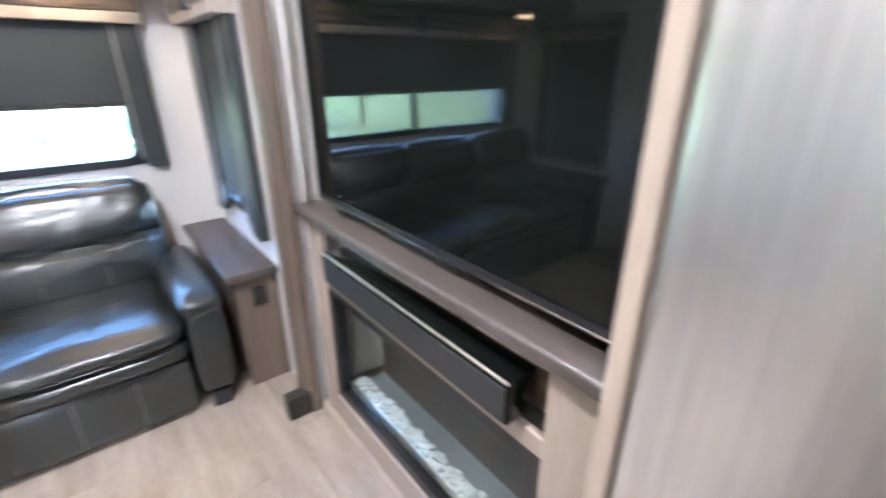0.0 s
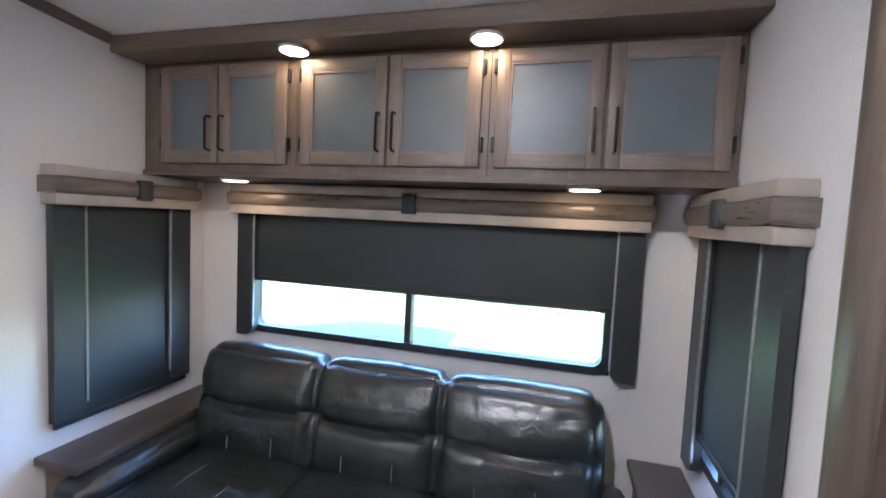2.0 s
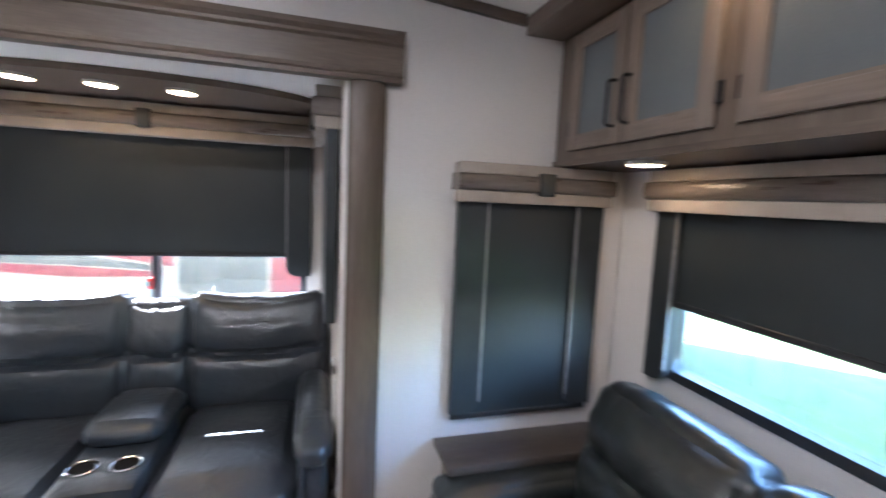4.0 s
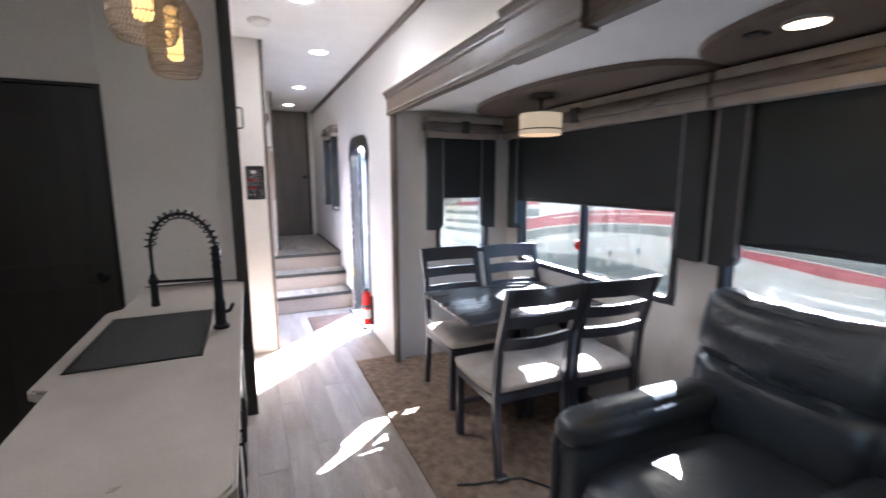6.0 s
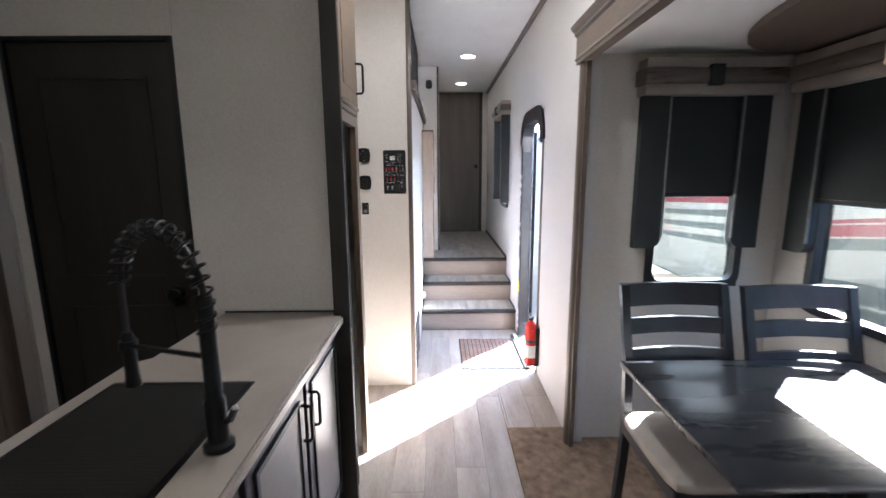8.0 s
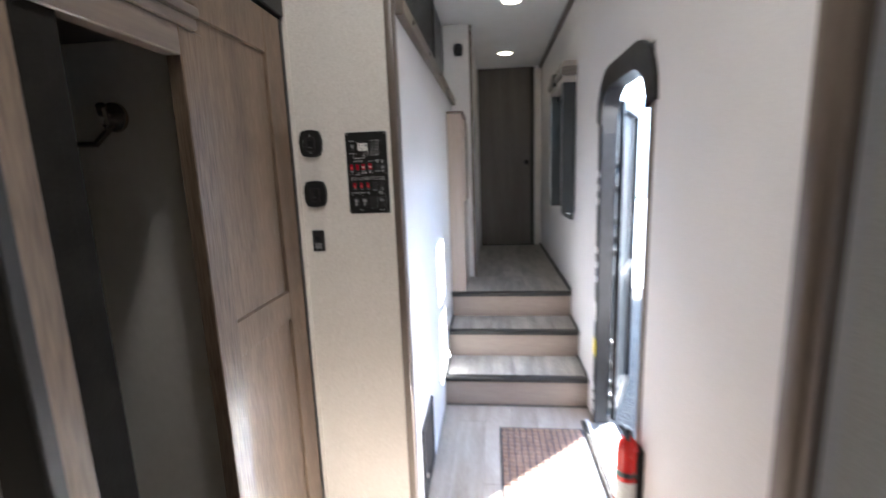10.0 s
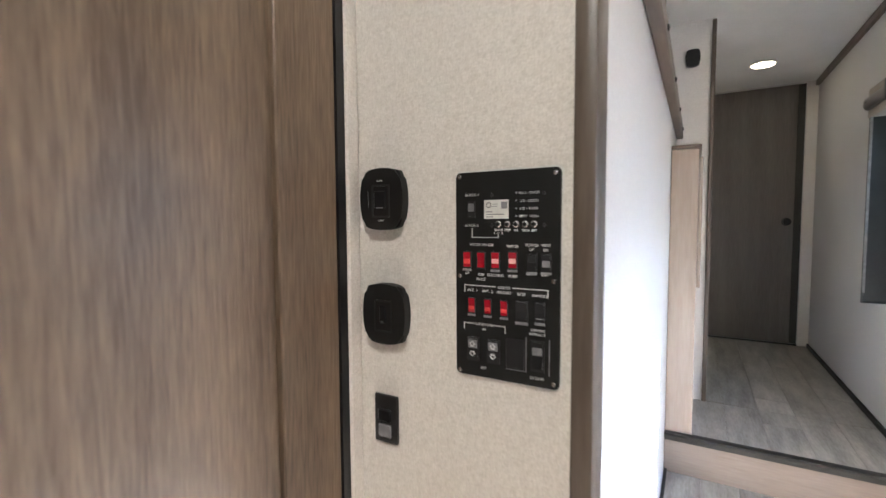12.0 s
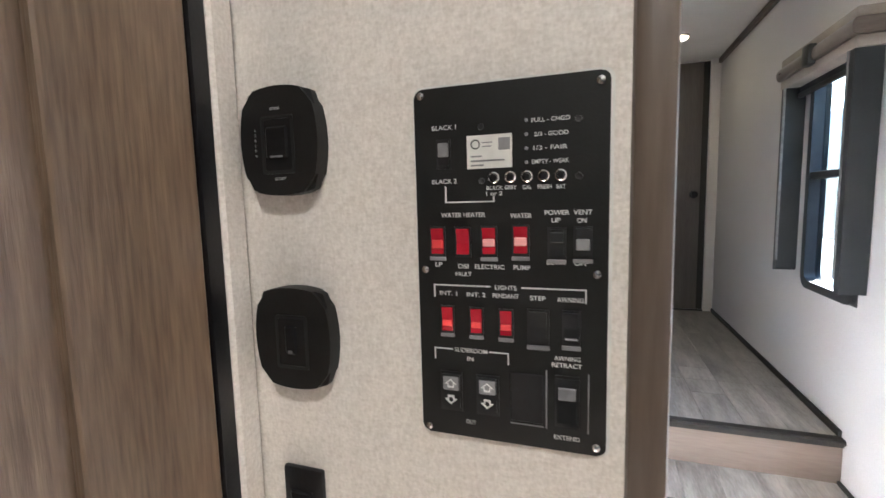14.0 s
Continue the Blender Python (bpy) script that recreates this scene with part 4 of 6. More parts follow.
part("body", box(0.600, 0.69, 0.615, 1.45, 0.690, 0.798, 0.010, 3), TV_SCREEN, bar)
# Steel strip stands in for the highlight on the glossy top bevel.
part("top_glint", box(0.6005, 0.606, 0.62, 1.445, 0.790, 0.7985, 0.002), STEEL, bar, "bright strip put in as the highlight along the top edge")
part("grille", box(0.5975, 0.601, 0.625, 1.44, 0.698, 0.782, 0.001), FRAME_BLACK, bar, "dark cloth grille")
part("bracket", box(0.69, 0.71, 0.95, 1.1, 0.71, 0.77), BLACK, bar)
tv = thing("television", (0.67, 1.0, 0.91), "large flat television with a glossy black screen, switched off", "television")
part("cabinet", box(0.668, 0.71, 0.455, 1.56, 0.945, 1.60, 0.006, 2), BLACK, tv)
part("screen", box(0.664, 0.667, 0.47, 1.545, 0.968, 1.585), TV_SCREEN, tv, "glossy black screen")
part("bezel", ring_frame([(0.455, 0.945), (1.56, 0.945), (1.56, 1.60), (0.455, 1.60)], [(0.47, 0.968), (1.545, 0.968), (1.545, 1.585), (0.47, 1.585)], "x", 0.659, 0.669), BLACK, tv, smooth=0)
part("lower_strip", box(0.6575, 0.660, 0.46, 1.555, 0.948, 0.953), CHROME, tv, "shiny strip")
part("stand", box(0.68, 0.74, 0.85, 1.15, 0.911, 0.96, 0.004), BLACK, tv)
fridge = thing("refrigerator", (0.86, -0.05, 0.0), "tall stainless steel refrigerator", "refrigerator")
part("body", box(0.56, 1.20, -0.42, 0.355, 0.02, 1.98, 0.006), BLACK_METAL, fridge)
part("door", box(0.50, 0.557, -0.415, 0.352, 0.62, 1.975, 0.016, 4), STEEL, fridge)
part("drawer", box(0.50, 0.557, -0.415, 0.352, 0.04, 0.61, 0.016, 4), STEEL, fridge)
for z0, z1 in ((0.75, 1.5),):
    part("handle", tube([(0.50, -0.33, z0), (0.455, -0.33, z0 + 0.01), (0.452, -0.33, z0 + 0.05), (0.452, -0.33, z1 - 0.05), (0.455, -0.33, z1 - 0.01), (0.50, -0.33, z1)], 0.011), STEEL, fridge)
part("foot", box(0.58, 1.18, -0.40, 0.34, 0.0, 0.021), BLACK, fridge)
kc = thing("kitchen_cabinet", (0.9, -0.95, 0.0), "driftwood base cabinet beside the refrigerator", "cabinet")
part("body", box(0.66, 1.22, -1.45, -0.43, 0.0, 0.855, 0.003), WOOD_Z, kc)
solo("kitchen_counter", box(0.63, 1.235, -1.455, -0.428, 0.856, 0.892, 0.008, 2), COUNTER, "cream speckled counter on the kitchen cabinet", "countertop")

# ---- island ----
isl = thing("island", (-0.48, -0.6, 0.0), "charcoal kitchen island with panelled cabinet doors", "kitchen island")
IX0, IX1, IY0, IY1 = -0.695, -0.255, -1.675, 0.30
part("body", box(IX0 + 0.016, IX1, IY0, IY1, 0.07, 0.829, 0.002), WOOD_Z, isl)
part("plinth", box(IX0 + 0.05, IX1 - 0.03, IY0, IY1 - 0.03, 0.0, 0.071), BLACK_DOOR, isl)
ISLAND_PANEL = surface("taupe_painted_panel", (0.17, 0.15, 0.135), (0.22, 0.2, 0.18), 3, rough=0.3, rough_var=0.05, bump=0.05)
for y0, y1 in ((-1.62, -1.20), (-1.17, -0.75), (-0.72, -0.30), (-0.27, 0.25)):
    d = part("door", box(IX0, IX0 + 0.014, y0, y1, 0.09, 0.81, 0.002), DARK_WOOD, isl, "dark cabinet door")
    part("panel", box(IX0 - 0.0015, IX0 + 0.002, y0 + 0.055, y1 - 0.055, 0.145, 0.755), ISLAND_PANEL, d, "taupe sunk panel")
    part("bead", ring_frame([(y0 + 0.045, 0.135), (y1 - 0.045, 0.135), (y1 - 0.045, 0.765), (y0 + 0.045, 0.765)], [(y0 + 0.06, 0.15), (y1 - 0.06, 0.15), (y1 - 0.06, 0.75), (y0 + 0.06, 0.75)], "x", IX0 - 0.007, IX0 + 0.001), DARK_WOOD, d, smooth=0)
    handle_d(IX0, y0 + 0.03 if y0 in (-1.17, -0.27) else y1 - 0.03, 0.62, 0.74, "x", d)
top = [(-0.728, IY0), (-0.728, 0.33), (-0.70, 0.365), (-0.225, 0.365), (-0.225, -0.335), (-0.185, -0.335), (-0.165, -0.345), (-0.155, -0.365), (-0.15, -1.15), (-0.16, -1.185), (-0.18, -1.20), (-0.215, -1.21), (-0.215, IY0)]
solo("island_countertop", prism(top, "z", 0.83, 0.868, bevel=0.008), COUNTER, "cream speckled countertop on the island with rounded edges", "countertop")
solo("counter_strip", box(-0.70, -0.22, IY0 - 0.004, IY0 + 0.004, 0.868, 0.874), BLACK, "thin dark sealing strip at the counter's end", "trim", kind="structure")
GRID = surface("bronze_grey_grid", (0.010, 0.009, 0.008), (0.024, 0.021, 0.018), 30, rough=0.5, bump=0.2, fine=200, spec=0.3)
sink = thing("sink_cover", (-0.41, -0.74, 0.868), "dark roll-up grid lying over the kitchen sink", "sink")
part("rim", ring_frame([(-0.605, -1.04), (-0.212, -1.04), (-0.212, -0.44), (-0.605, -0.44)], [(-0.593, -1.028), (-0.224, -1.028), (-0.224, -0.452), (-0.593, -0.452)], "z", 0.8682, 0.8725), BLACK_METAL, sink, smooth=0)
part("basin", box(-0.592, -0.225, -1.027, -0.453, 0.8682, 0.8690), GRID, sink)
for k in range(48):
    y = -1.022 + k * 0.012
    part("bar", rod((-0.592, y, 0.8715), (-0.225, y, 0.8715), 0.0035, seg=6), GRID, sink)


def faucet():
    x, y = -0.651, -0.745
    f = thing("faucet", (x, y, 0.868), "tall black spring faucet with a pull-down spray head", "faucet")
    part("base", lathe([(0.032, 0.0), (0.032, 0.012), (0.022, 0.02), (0.0215, 0.11), (0.017, 0.12), (0.0165, 0.33), (0.014, 0.34)], (x, y, 0.868), 20), BLACK_METAL, f)
    part("lever", tube([(x - 0.012, y, 0.93), (x - 0.035, y + 0.01, 0.94), (x - 0.05, y + 0.015, 0.97)], 0.008), BLACK_METAL, f)
    tx, ty = x + 0.24, y - 0.10
    mid = Vector(((x + tx) / 2, (y + ty) / 2, 0))
    half = Vector((x - tx, y - ty, 0)) / 2
    top_z, rise = 1.195, 0.145
    arc = [Vector((x, y, 1.12)), Vector((x, y, 1.17))]
    arc += [mid + half * math.cos(math.pi * k / 24) + Vector((0, 0, top_z + rise * math.sin(math.pi * k / 24))) for k in range(25)]
    arc += [Vector((tx, ty, 1.16)), Vector((tx, ty, 1.09))]
    part("hose", tube(arc, 0.007, 8), BLACK, f)
    length = [0.0]
    for p, q in zip(arc, arc[1:]):
        length.append(length[-1] + (q - p).length)
    coil = []
    turns, n = 20, 20 * 14
    for k in range(n + 1):
        s = length[-1] * 0.82 * k / n
        i = max(j for j in range(len(arc) - 1) if length[j] <= s + 1e-9)
        f0 = (s - length[i]) / max(1e-6, length[i + 1] - length[i])
        p = arc[i].lerp(arc[i + 1], f0)
        way = (arc[i + 1] - arc[i]).normalized()
        a1 = Vector((-half.y, half.x, 0)).normalized()
        a2 = way.cross(a1)
        ang = 2 * math.pi * turns * k / n
        coil.append(p + 0.0185 * (math.cos(ang) * a1 + math.sin(ang) * a2))
    part("spring", tube(coil, 0.0033, 5), BLACK_METAL, f, "black coiled spring")
    part("spray_head", lathe([(0.010, 0.13), (0.0135, 0.115), (0.0145, 0.03), (0.018, 0.0), (0.014, -0.004)][::-1], (tx, ty, 0.965), 16), BLACK_METAL, f)
    part("holder", tube([(x, y, 1.075), (tx, ty, 1.062)], 0.006), BLACK_METAL, f)
    part("clip", lathe([(0.019, 0.0), (0.019, 0.02), (0.015, 0.02), (0.015, 0.0)], (tx, ty, 1.055), 16), BLACK_METAL, f)


faucet()

# ---- pendants over the island ----
MESH = surface("pale_bronze_mesh", (0.26, 0.20, 0.13), (0.36, 0.28, 0.19), 20, rough=0.45, bump=0, metal=0.4)


def pendant(x, y, z_low, label):
    p = thing("pendant_lamp", (x, y, z_low), label, "pendant lamp", "island pendants")
    r, h = 0.079, 0.24
    prof = [(r * 0.80, 0.0), (r * 0.93, 0.018), (r, 0.05), (r, 0.14), (r * 0.86, 0.185), (r * 0.5, h)]
    for q, z in prof:
        ring_bm = tube([(x + q * math.cos(2 * math.pi * k / 28), y + q * math.sin(2 * math.pi * k / 28), z_low + z) for k in range(29)], 0.0016, 4)
        part("cage_ring", ring_bm, MESH, p)
    wire = bmesh.new()
    for k in range(48):
        for s in (-1, 1):
            pts = []
            for j, (q, z) in enumerate(prof):
                a = 2 * math.pi * k / 48 + s * 0.18 * j
                pts.append((x + q * math.cos(a), y + q * math.sin(a), z_low + z))
            tube(pts, 0.0009, 3, bm=wire)
    tagged(part("cage_mesh", wire, MESH, p, "fine bronze wire mesh"), kind="stuff")
    part("bulb", lathe([(0.004, 0.0), (0.021, 0.006), (0.023, 0.02), (0.023, 0.155), (0.014, 0.17)], (x, y, z_low + 0.045), 16), FILAMENT, p, "glowing tube bulb")
    part("socket", lathe([(0.02, 0.0), (0.022, 0.05), (0.012, 0.062), (0.004, 0.07)], (x, y, z_low + 0.213), 16), BLACK_METAL, p)
    part("stem", rod((x, y, z_low + 0.275), (x, y, ceiling_z(y) - 0.02), 0.005, seg=8), BLACK_METAL, p)
    part("canopy", lathe([(0.06, 0.0), (0.055, -0.018), (0.01, -0.022)], (x, y, ceiling_z(y) - 0.002), 24), BLACK_METAL, p)


pendant(-0.575, -0.16, 1.825, "wire cage pendant lamp with a glowing tube bulb")
pendant(-0.597, -0.53, 1.815, "wire cage pendant lamp with a glowing tube bulb")

# ---- dark bathroom door ----
dd = thing("door_1", (0.215, Y_BATH, 0.0), "closed charcoal panelled door with a dark round knob", "door")
tagged(dd, kind="structure")
part("leaf", box(-0.095, 0.525, Y_BATH - 0.035, Y_BATH - 0.004, 0.006, 1.945, 0.003), BLACK_DOOR, dd)
part("door_frame", ring_frame([(-0.114, 0.0), (0.544, 0.0), (0.544, 1.964), (-0.114, 1.964)], [(-0.097, 0.004), (0.527, 0.004), (0.527, 1.947), (-0.097, 1.947)], "y", Y_BATH - 0.045, Y_BATH + 0.008), BLACK, dd, smooth=0)
for z0, z1 in ((0.15, 0.90), (1.02, 1.82)):
    part("sunk_panel", ring_frame([(0.0, z0), (0.43, z0), (0.43, z1), (0.0, z1)], [(0.012, z0 + 0.012), (0.418, z0 + 0.012), (0.418, z1 - 0.012), (0.012, z1 - 0.012)], "y", Y_BATH - 0.006, Y_BATH + 0.001), BLACK_DOOR, dd, smooth=0)
part("knob", lathe([(0.028, 0.0), (0.028, 0.006), (0.012, 0.01), (0.012, 0.03), (0.026, 0.04), (0.028, 0.055), (0.018, 0.066), (0.002, 0.068)], (-0.035, Y_BATH - 0.004, 0.955), 20, "y"), BLACK_METAL, dd)
solo("wall_strip", box(0.60, 0.632, Y_BATH, Y_BATH + 0.012, 0.0, 2.3), WALL_PALE, "pale upright strip at the corner of the bathroom wall", "trim", kind="structure")
solo("wall_seam", box(-0.118, -0.106, Y_BATH, Y_BATH + 0.004, 1.97, 2.5), WALL_PALE, "thin seam strip above the dark door", "trim", kind="structure")

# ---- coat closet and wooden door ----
# Dull black put in as the shade inside closet and cup holders.
HOLLOW_SHADE = surface("dull_black_hollow_shade", (0.010, 0.009, 0.008), (0.018, 0.016, 0.014), 20, rough=0.9, rough_var=0.05, bump=0.1, fine=200, spec=0.08)
closet = thing("coat_closet", (-0.70, -1.83, 0.0), "tall driftwood coat closet standing open with a cabinet above", "closet")
cx = -0.745
part("corner_post", box(cx - 0.012, -0.69, -1.6445, -1.622, 0.0, 2.555, 0.003), BLACK_DOOR, closet, "dark corner post")
part("stile", box(cx, cx + 0.03, -1.690, -1.645, 0.0, 1.70, 0.002), DOOR_WOOD, closet)
part("stile", box(cx, cx + 0.0295, -2.034, -1.968, 0.0, 1.70, 0.002), DOOR_WOOD, closet)
part("top_rail", box(cx, cx + 0.03, -1.968, -1.690, 1.652, 1.70, 0.002), WOOD_Y, closet)
part("moulding", box(cx - 0.012, cx + 0.03, -2.016, -1.662, 1.7215, 1.741, 0.006, 2), WOOD_Y, closet)
part("moulding", box(cx - 0.006, cx + 0.03, -2.014, -1.662, 1.701, 1.721, 0.005, 2), WOOD_Y, closet)
part("end_panel", box(cx + 0.031, -0.44, -2.040, -2.022, 0.0, 1.70), surface("closet_lining", (0.50, 0.465, 0.41), (0.58, 0.54, 0.485), 3, rough=0.6), closet, "taupe lining")
# Black groove, back, side and side edge paint in the closet's shade.
part("groove_shade", box(cx + 0.014, cx + 0.0295, -2.0405, -2.0345, 0.0, 1.70), HOLLOW_SHADE, closet)
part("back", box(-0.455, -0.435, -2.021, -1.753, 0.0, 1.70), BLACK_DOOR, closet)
part("side", box(cx + 0.006, -0.436, -1.752, -1.7305, 0.0, 1.70), HOLLOW_SHADE, closet)
part("side_edge", box(cx + 0.006, -0.713, -1.7304, -1.6905, 0.0, 1.70), HOLLOW_SHADE, closet)
upper = part("upper_door", box(cx - 0.008, cx + 0.02, -2.012, -1.662, 1.742, 2.555, 0.003), DOOR_WOOD, closet)
part("panel", box(cx - 0.010, cx - 0.004, -1.965, -1.705, 1.80, 2.50), DOOR_WOOD, upper)
handle_d(cx - 0.008, -1.985, 1.80, 1.93, "x", upper)
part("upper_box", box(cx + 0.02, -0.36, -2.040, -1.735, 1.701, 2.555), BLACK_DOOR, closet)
NICKEL = surface("antique_nickel", (0.34, 0.31, 0.27), (0.46, 0.42, 0.37), 20, rough=0.25, bump=0, metal=0.9)
hook = thing("robe_hook", (-0.557, -2.021, 1.53), "double bronze robe hook on the closet lining", "hook")
hx, hy, hz = -0.557, -2.0215, 1.565
part("plate", lathe([(0.028, 0.0), (0.027, 0.006), (0.012, 0.01)], (hx, hy, hz), 20, "y"), NICKEL, hook)
part("prong", tube([(hx, hy + 0.008, hz), (hx - 0.005, hy + 0.03, hz - 0.01), (hx - 0.02, hy + 0.05, hz + 0.015)], 0.008), NICKEL, hook)
part("prong", tube([(hx, hy + 0.008, hz - 0.015), (hx + 0.02, hy + 0.03, hz - 0.05), (hx + 0.05, hy + 0.045, hz - 0.05), (hx + 0.07, hy + 0.05, hz - 0.02)], 0.006), NICKEL, hook)

wd = thing("door_2", (-0.60, -2.34, 0.0), "closed two-panel brown wooden door with a black header", "door")
tagged(wd, kind="structure")
dx = -0.60
part("stile", box(dx, dx + 0.03, -2.145, -2.043, 0.006, 1.935, 0.002), DOOR_WOOD, wd)
part("stile", box(dx, dx + 0.03, -2.665, -2.56, 0.006, 1.935, 0.002), DOOR_WOOD, wd)
for z0, z1 in ((1.81, 1.935), (0.98, 1.075), (0.006, 0.14)):
    part("rail", box(dx, dx + 0.03, -2.56, -2.145, z0, z1, 0.002), DOOR_WOOD, wd)
for z0, z1 in ((0.14, 0.98), (1.075, 1.81)):
    part("panel", box(dx + 0.010, dx + 0.022, -2.562, -2.143, z0 - 0.002, z1 + 0.002), DOOR_WOOD, wd, "flat sunk wooden panel")
part("knob", lathe([(0.026, 0.0), (0.026, -0.006), (0.011, -0.01), (0.011, -0.03), (0.024, -0.042), (0.022, -0.055), (0.004, -0.06)], (dx, -2.115, 0.985), 20, "x"), BLACK_METAL, wd)
part("header", box(dx - 0.015, dx + 0.02, -2.675, -2.043, 1.94, 2.02, 0.004), BLACK_METAL, wd, "black header rail")
# Black strip stands in for the shade in the gap beside the leaf.
part("gap_shade", box(dx - 0.002, dx + 0.03, -2.682, -2.6665, 0.0, 1.94), BLACK, wd)
solo("wall_above_door", box(dx, -0.55, Y_PANEL, -2.0405, 2.021, 2.56), WALL, "beige wall above the wooden door", kind="structure", smooth=0)
solo("door_jamb", box(dx - 0.006, -0.549, Y_PANEL + 0.0005, -2.6825, 0.0, 2.021, 0.003), WALL, "beige wrapped jamb beside the wooden door", "trim", kind="structure")
solo("corner_trim", box(-0.958, -0.930, Y_PANEL - 0.056, Y_PANEL + 0.006, 0.0, 2.56, 0.006, 2), WOOD_Z, "driftwood corner strip on the control panel wall", "trim", kind="structure")

# ---- switches and the control panel on the linen wall ----
PY = Y_PANEL


def lettering(text, x, z, width, height, parent, depth=0.0056):
    """Words cut from the built-in font, flat on the wall that faces +y, drawn to a width and a letter height."""
    cu = bpy.data.curves.new("lettering", "FONT")
    cu.body, cu.size, cu.offset = text, 1.0, 0.012
    tmp = bpy.data.objects.new("lettering", cu)
    me = bpy.data.meshes.new_from_object(tmp)
    bpy.data.objects.remove(tmp)
    bm = bmesh.new()
    bm.from_mesh(me)
    bpy.data.meshes.remove(me)
    us, vs = [v.co.x for v in bm.verts], [v.co.y for v in bm.verts]
    cu0, cv0 = (min(us) + max(us)) / 2, (min(vs) + max(vs)) / 2
    su, sv = width / (max(us) - min(us)), height / (max(vs) - min(vs))
    bm.transform(Matrix(((-su, 0, 0, x + cu0 * su), (0, 0, 1, PY + depth), (0, sv, 0, z - cv0 * sv), (0, 0, 0, 1))))
    return part("lettering", bm, WHITE_PRINT, parent, smooth=0)


# These two colours paint the lit band on the red rocker keys.
LIT_PINK = surface("pale_pink_switch_shine", (0.78, 0.34, 0.34), (0.86, 0.44, 0.42), 30, rough=0.2, bump=0)
LIT_RED = surface("bright_red_switch_shine", (0.72, 0.05, 0.06), (0.82, 0.09, 0.09), 30, rough=0.2, bump=0)
cp = thing("control_panel", (-0.846, PY, 1.31), "black control panel with red lit rocker switches on the linen wall", "control panel")
PX0, PX1, PZ0, PZ1 = -0.776, -0.917, 1.310, 1.581


def pu(u):
    return PX0 + (PX1 - PX0) * u


def pv(v):
    return PZ1 + (PZ0 - PZ1) * v


part("plate", prism(round_rect(PX1, PX0, PZ0, PZ1, 0.006), "y", PY + 0.0005, PY + 0.005, bevel=0.0012), PANEL_BLACK, cp)
part("gasket", prism(round_rect(PX1 - 0.0025, PX0 + 0.0025, PZ0 - 0.0025, PZ1 + 0.0025, 0.007), "y", PY + 0.0001, PY + 0.0007), WHITE_PAPER, cp, "pale sealant edge")
for u, v in ((0.04, 0.019), (0.956, 0.025), (0.043, 0.506), (0.948, 0.507), (0.041, 0.981), (0.953, 0.975)):
    part("screw", lathe([(0.0031, 0.0), (0.0029, 0.001), (0.0009, 0.0018)], (pu(u), PY + 0.005, pv(v)), 12, "y"), CHROME, cp)
for u, v in ((0.369, 0.114), (0.370, 0.258), (0.855, 0.112), (0.859, 0.255)):
    part("rivet", lathe([(0.0024, 0.0), (0.0022, 0.0008), (0.0012, 0.0003), (0.0004, 0.0003)], (pu(u), PY + 0.005, pv(v)), 12, "y"), BLACK, cp)


def rocker(u, v, w, h, material, face=None, band=(0.06, 0.46), name="rocker_switch", tip=0.0, lip=True):
    """A rocker in a black surround: the key is bent in the middle; a paler face may cover a band of it."""
    x, z = pu(u), pv(v)
    frame_ob = part(name, ring_frame([(x - w * 0.64, z - h * 0.62), (x + w * 0.64, z - h * 0.62), (x + w * 0.64, z + h * 0.57), (x - w * 0.64, z + h * 0.57)],
                                     [(x - w / 2, z - h / 2), (x + w / 2, z - h / 2), (x + w / 2, z + h / 2), (x - w / 2, z + h / 2)], "y", PY + 0.0045, PY + 0.0058), BLACK, cp, "black bezel", smooth=0)
    line = [(z - h / 2, 0.0045), (z - h / 2, 0.0068 + tip), (z - h * 0.05, 0.0058), (z + h / 2, 0.0074 - tip), (z + h / 2, 0.0045)]
    bm = bmesh.new()
    lo = [bm.verts.new((x - w / 2, PY + d, q)) for q, d in line]
    hi = [bm.verts.new((x + w / 2, PY + d, q)) for q, d in line]
    bm.faces.new(lo)
    bm.faces.new(hi[::-1])
    for k in range(len(line)):
        bm.faces.new((lo[k], lo[(k + 1) % len(line)], hi[(k + 1) % len(line)], hi[k]))
    part("key", bm, material, frame_ob, smooth=0)
    if face:
        part("face", box(x - w * 0.46, x + w * 0.46, PY + 0.0050, PY + 0.0078, z + h * band[0], z + h * band[1], 0.0007), face, frame_ob)
    if lip:
        part("lip", box(x - w * 0.66, x + w * 0.66, PY + 0.005, PY + 0.0066, z - h * 0.78, z - h * 0.63, 0.0004), GREY_SWITCH, frame_ob, "grey lip below the key", smooth=0)


for u, v, face, band in ((0.119, 0.423, LIT_RED, (-0.30, 0.05)), (0.263, 0.424, None, ()), (0.406, 0.422, LIT_PINK, (-0.22, 0.08)), (0.573, 0.419, LIT_PINK, (-0.22, 0.10))):
    rocker(u, v, 0.0098, 0.0195, RED_SWITCH, face, band, lip=face is not None)
rocker(0.754, 0.426, 0.0100, 0.0190, BLACK, FRAME_BLACK, (0.0, 0.4))
rocker(0.880, 0.424, 0.0100, 0.0190, BLACK, GREY_SWITCH, (-0.3, 0.12))
for u, v in ((0.166, 0.648), (0.331, 0.649), (0.493, 0.650)):
    rocker(u, v, 0.0086, 0.0185, RED_SWITCH, LIT_RED, (-0.30, -0.05))
rocker(0.661, 0.654, 0.0125, 0.0225, BLACK, name="blank_cover")
rocker(0.827, 0.651, 0.0100, 0.0215, BLACK, GREY_SWITCH, (-0.42, -0.36))
rocker(0.165, 0.179, 0.0088, 0.0185, BLACK, GREY_SWITCH, (-0.15, 0.42), lip=False)
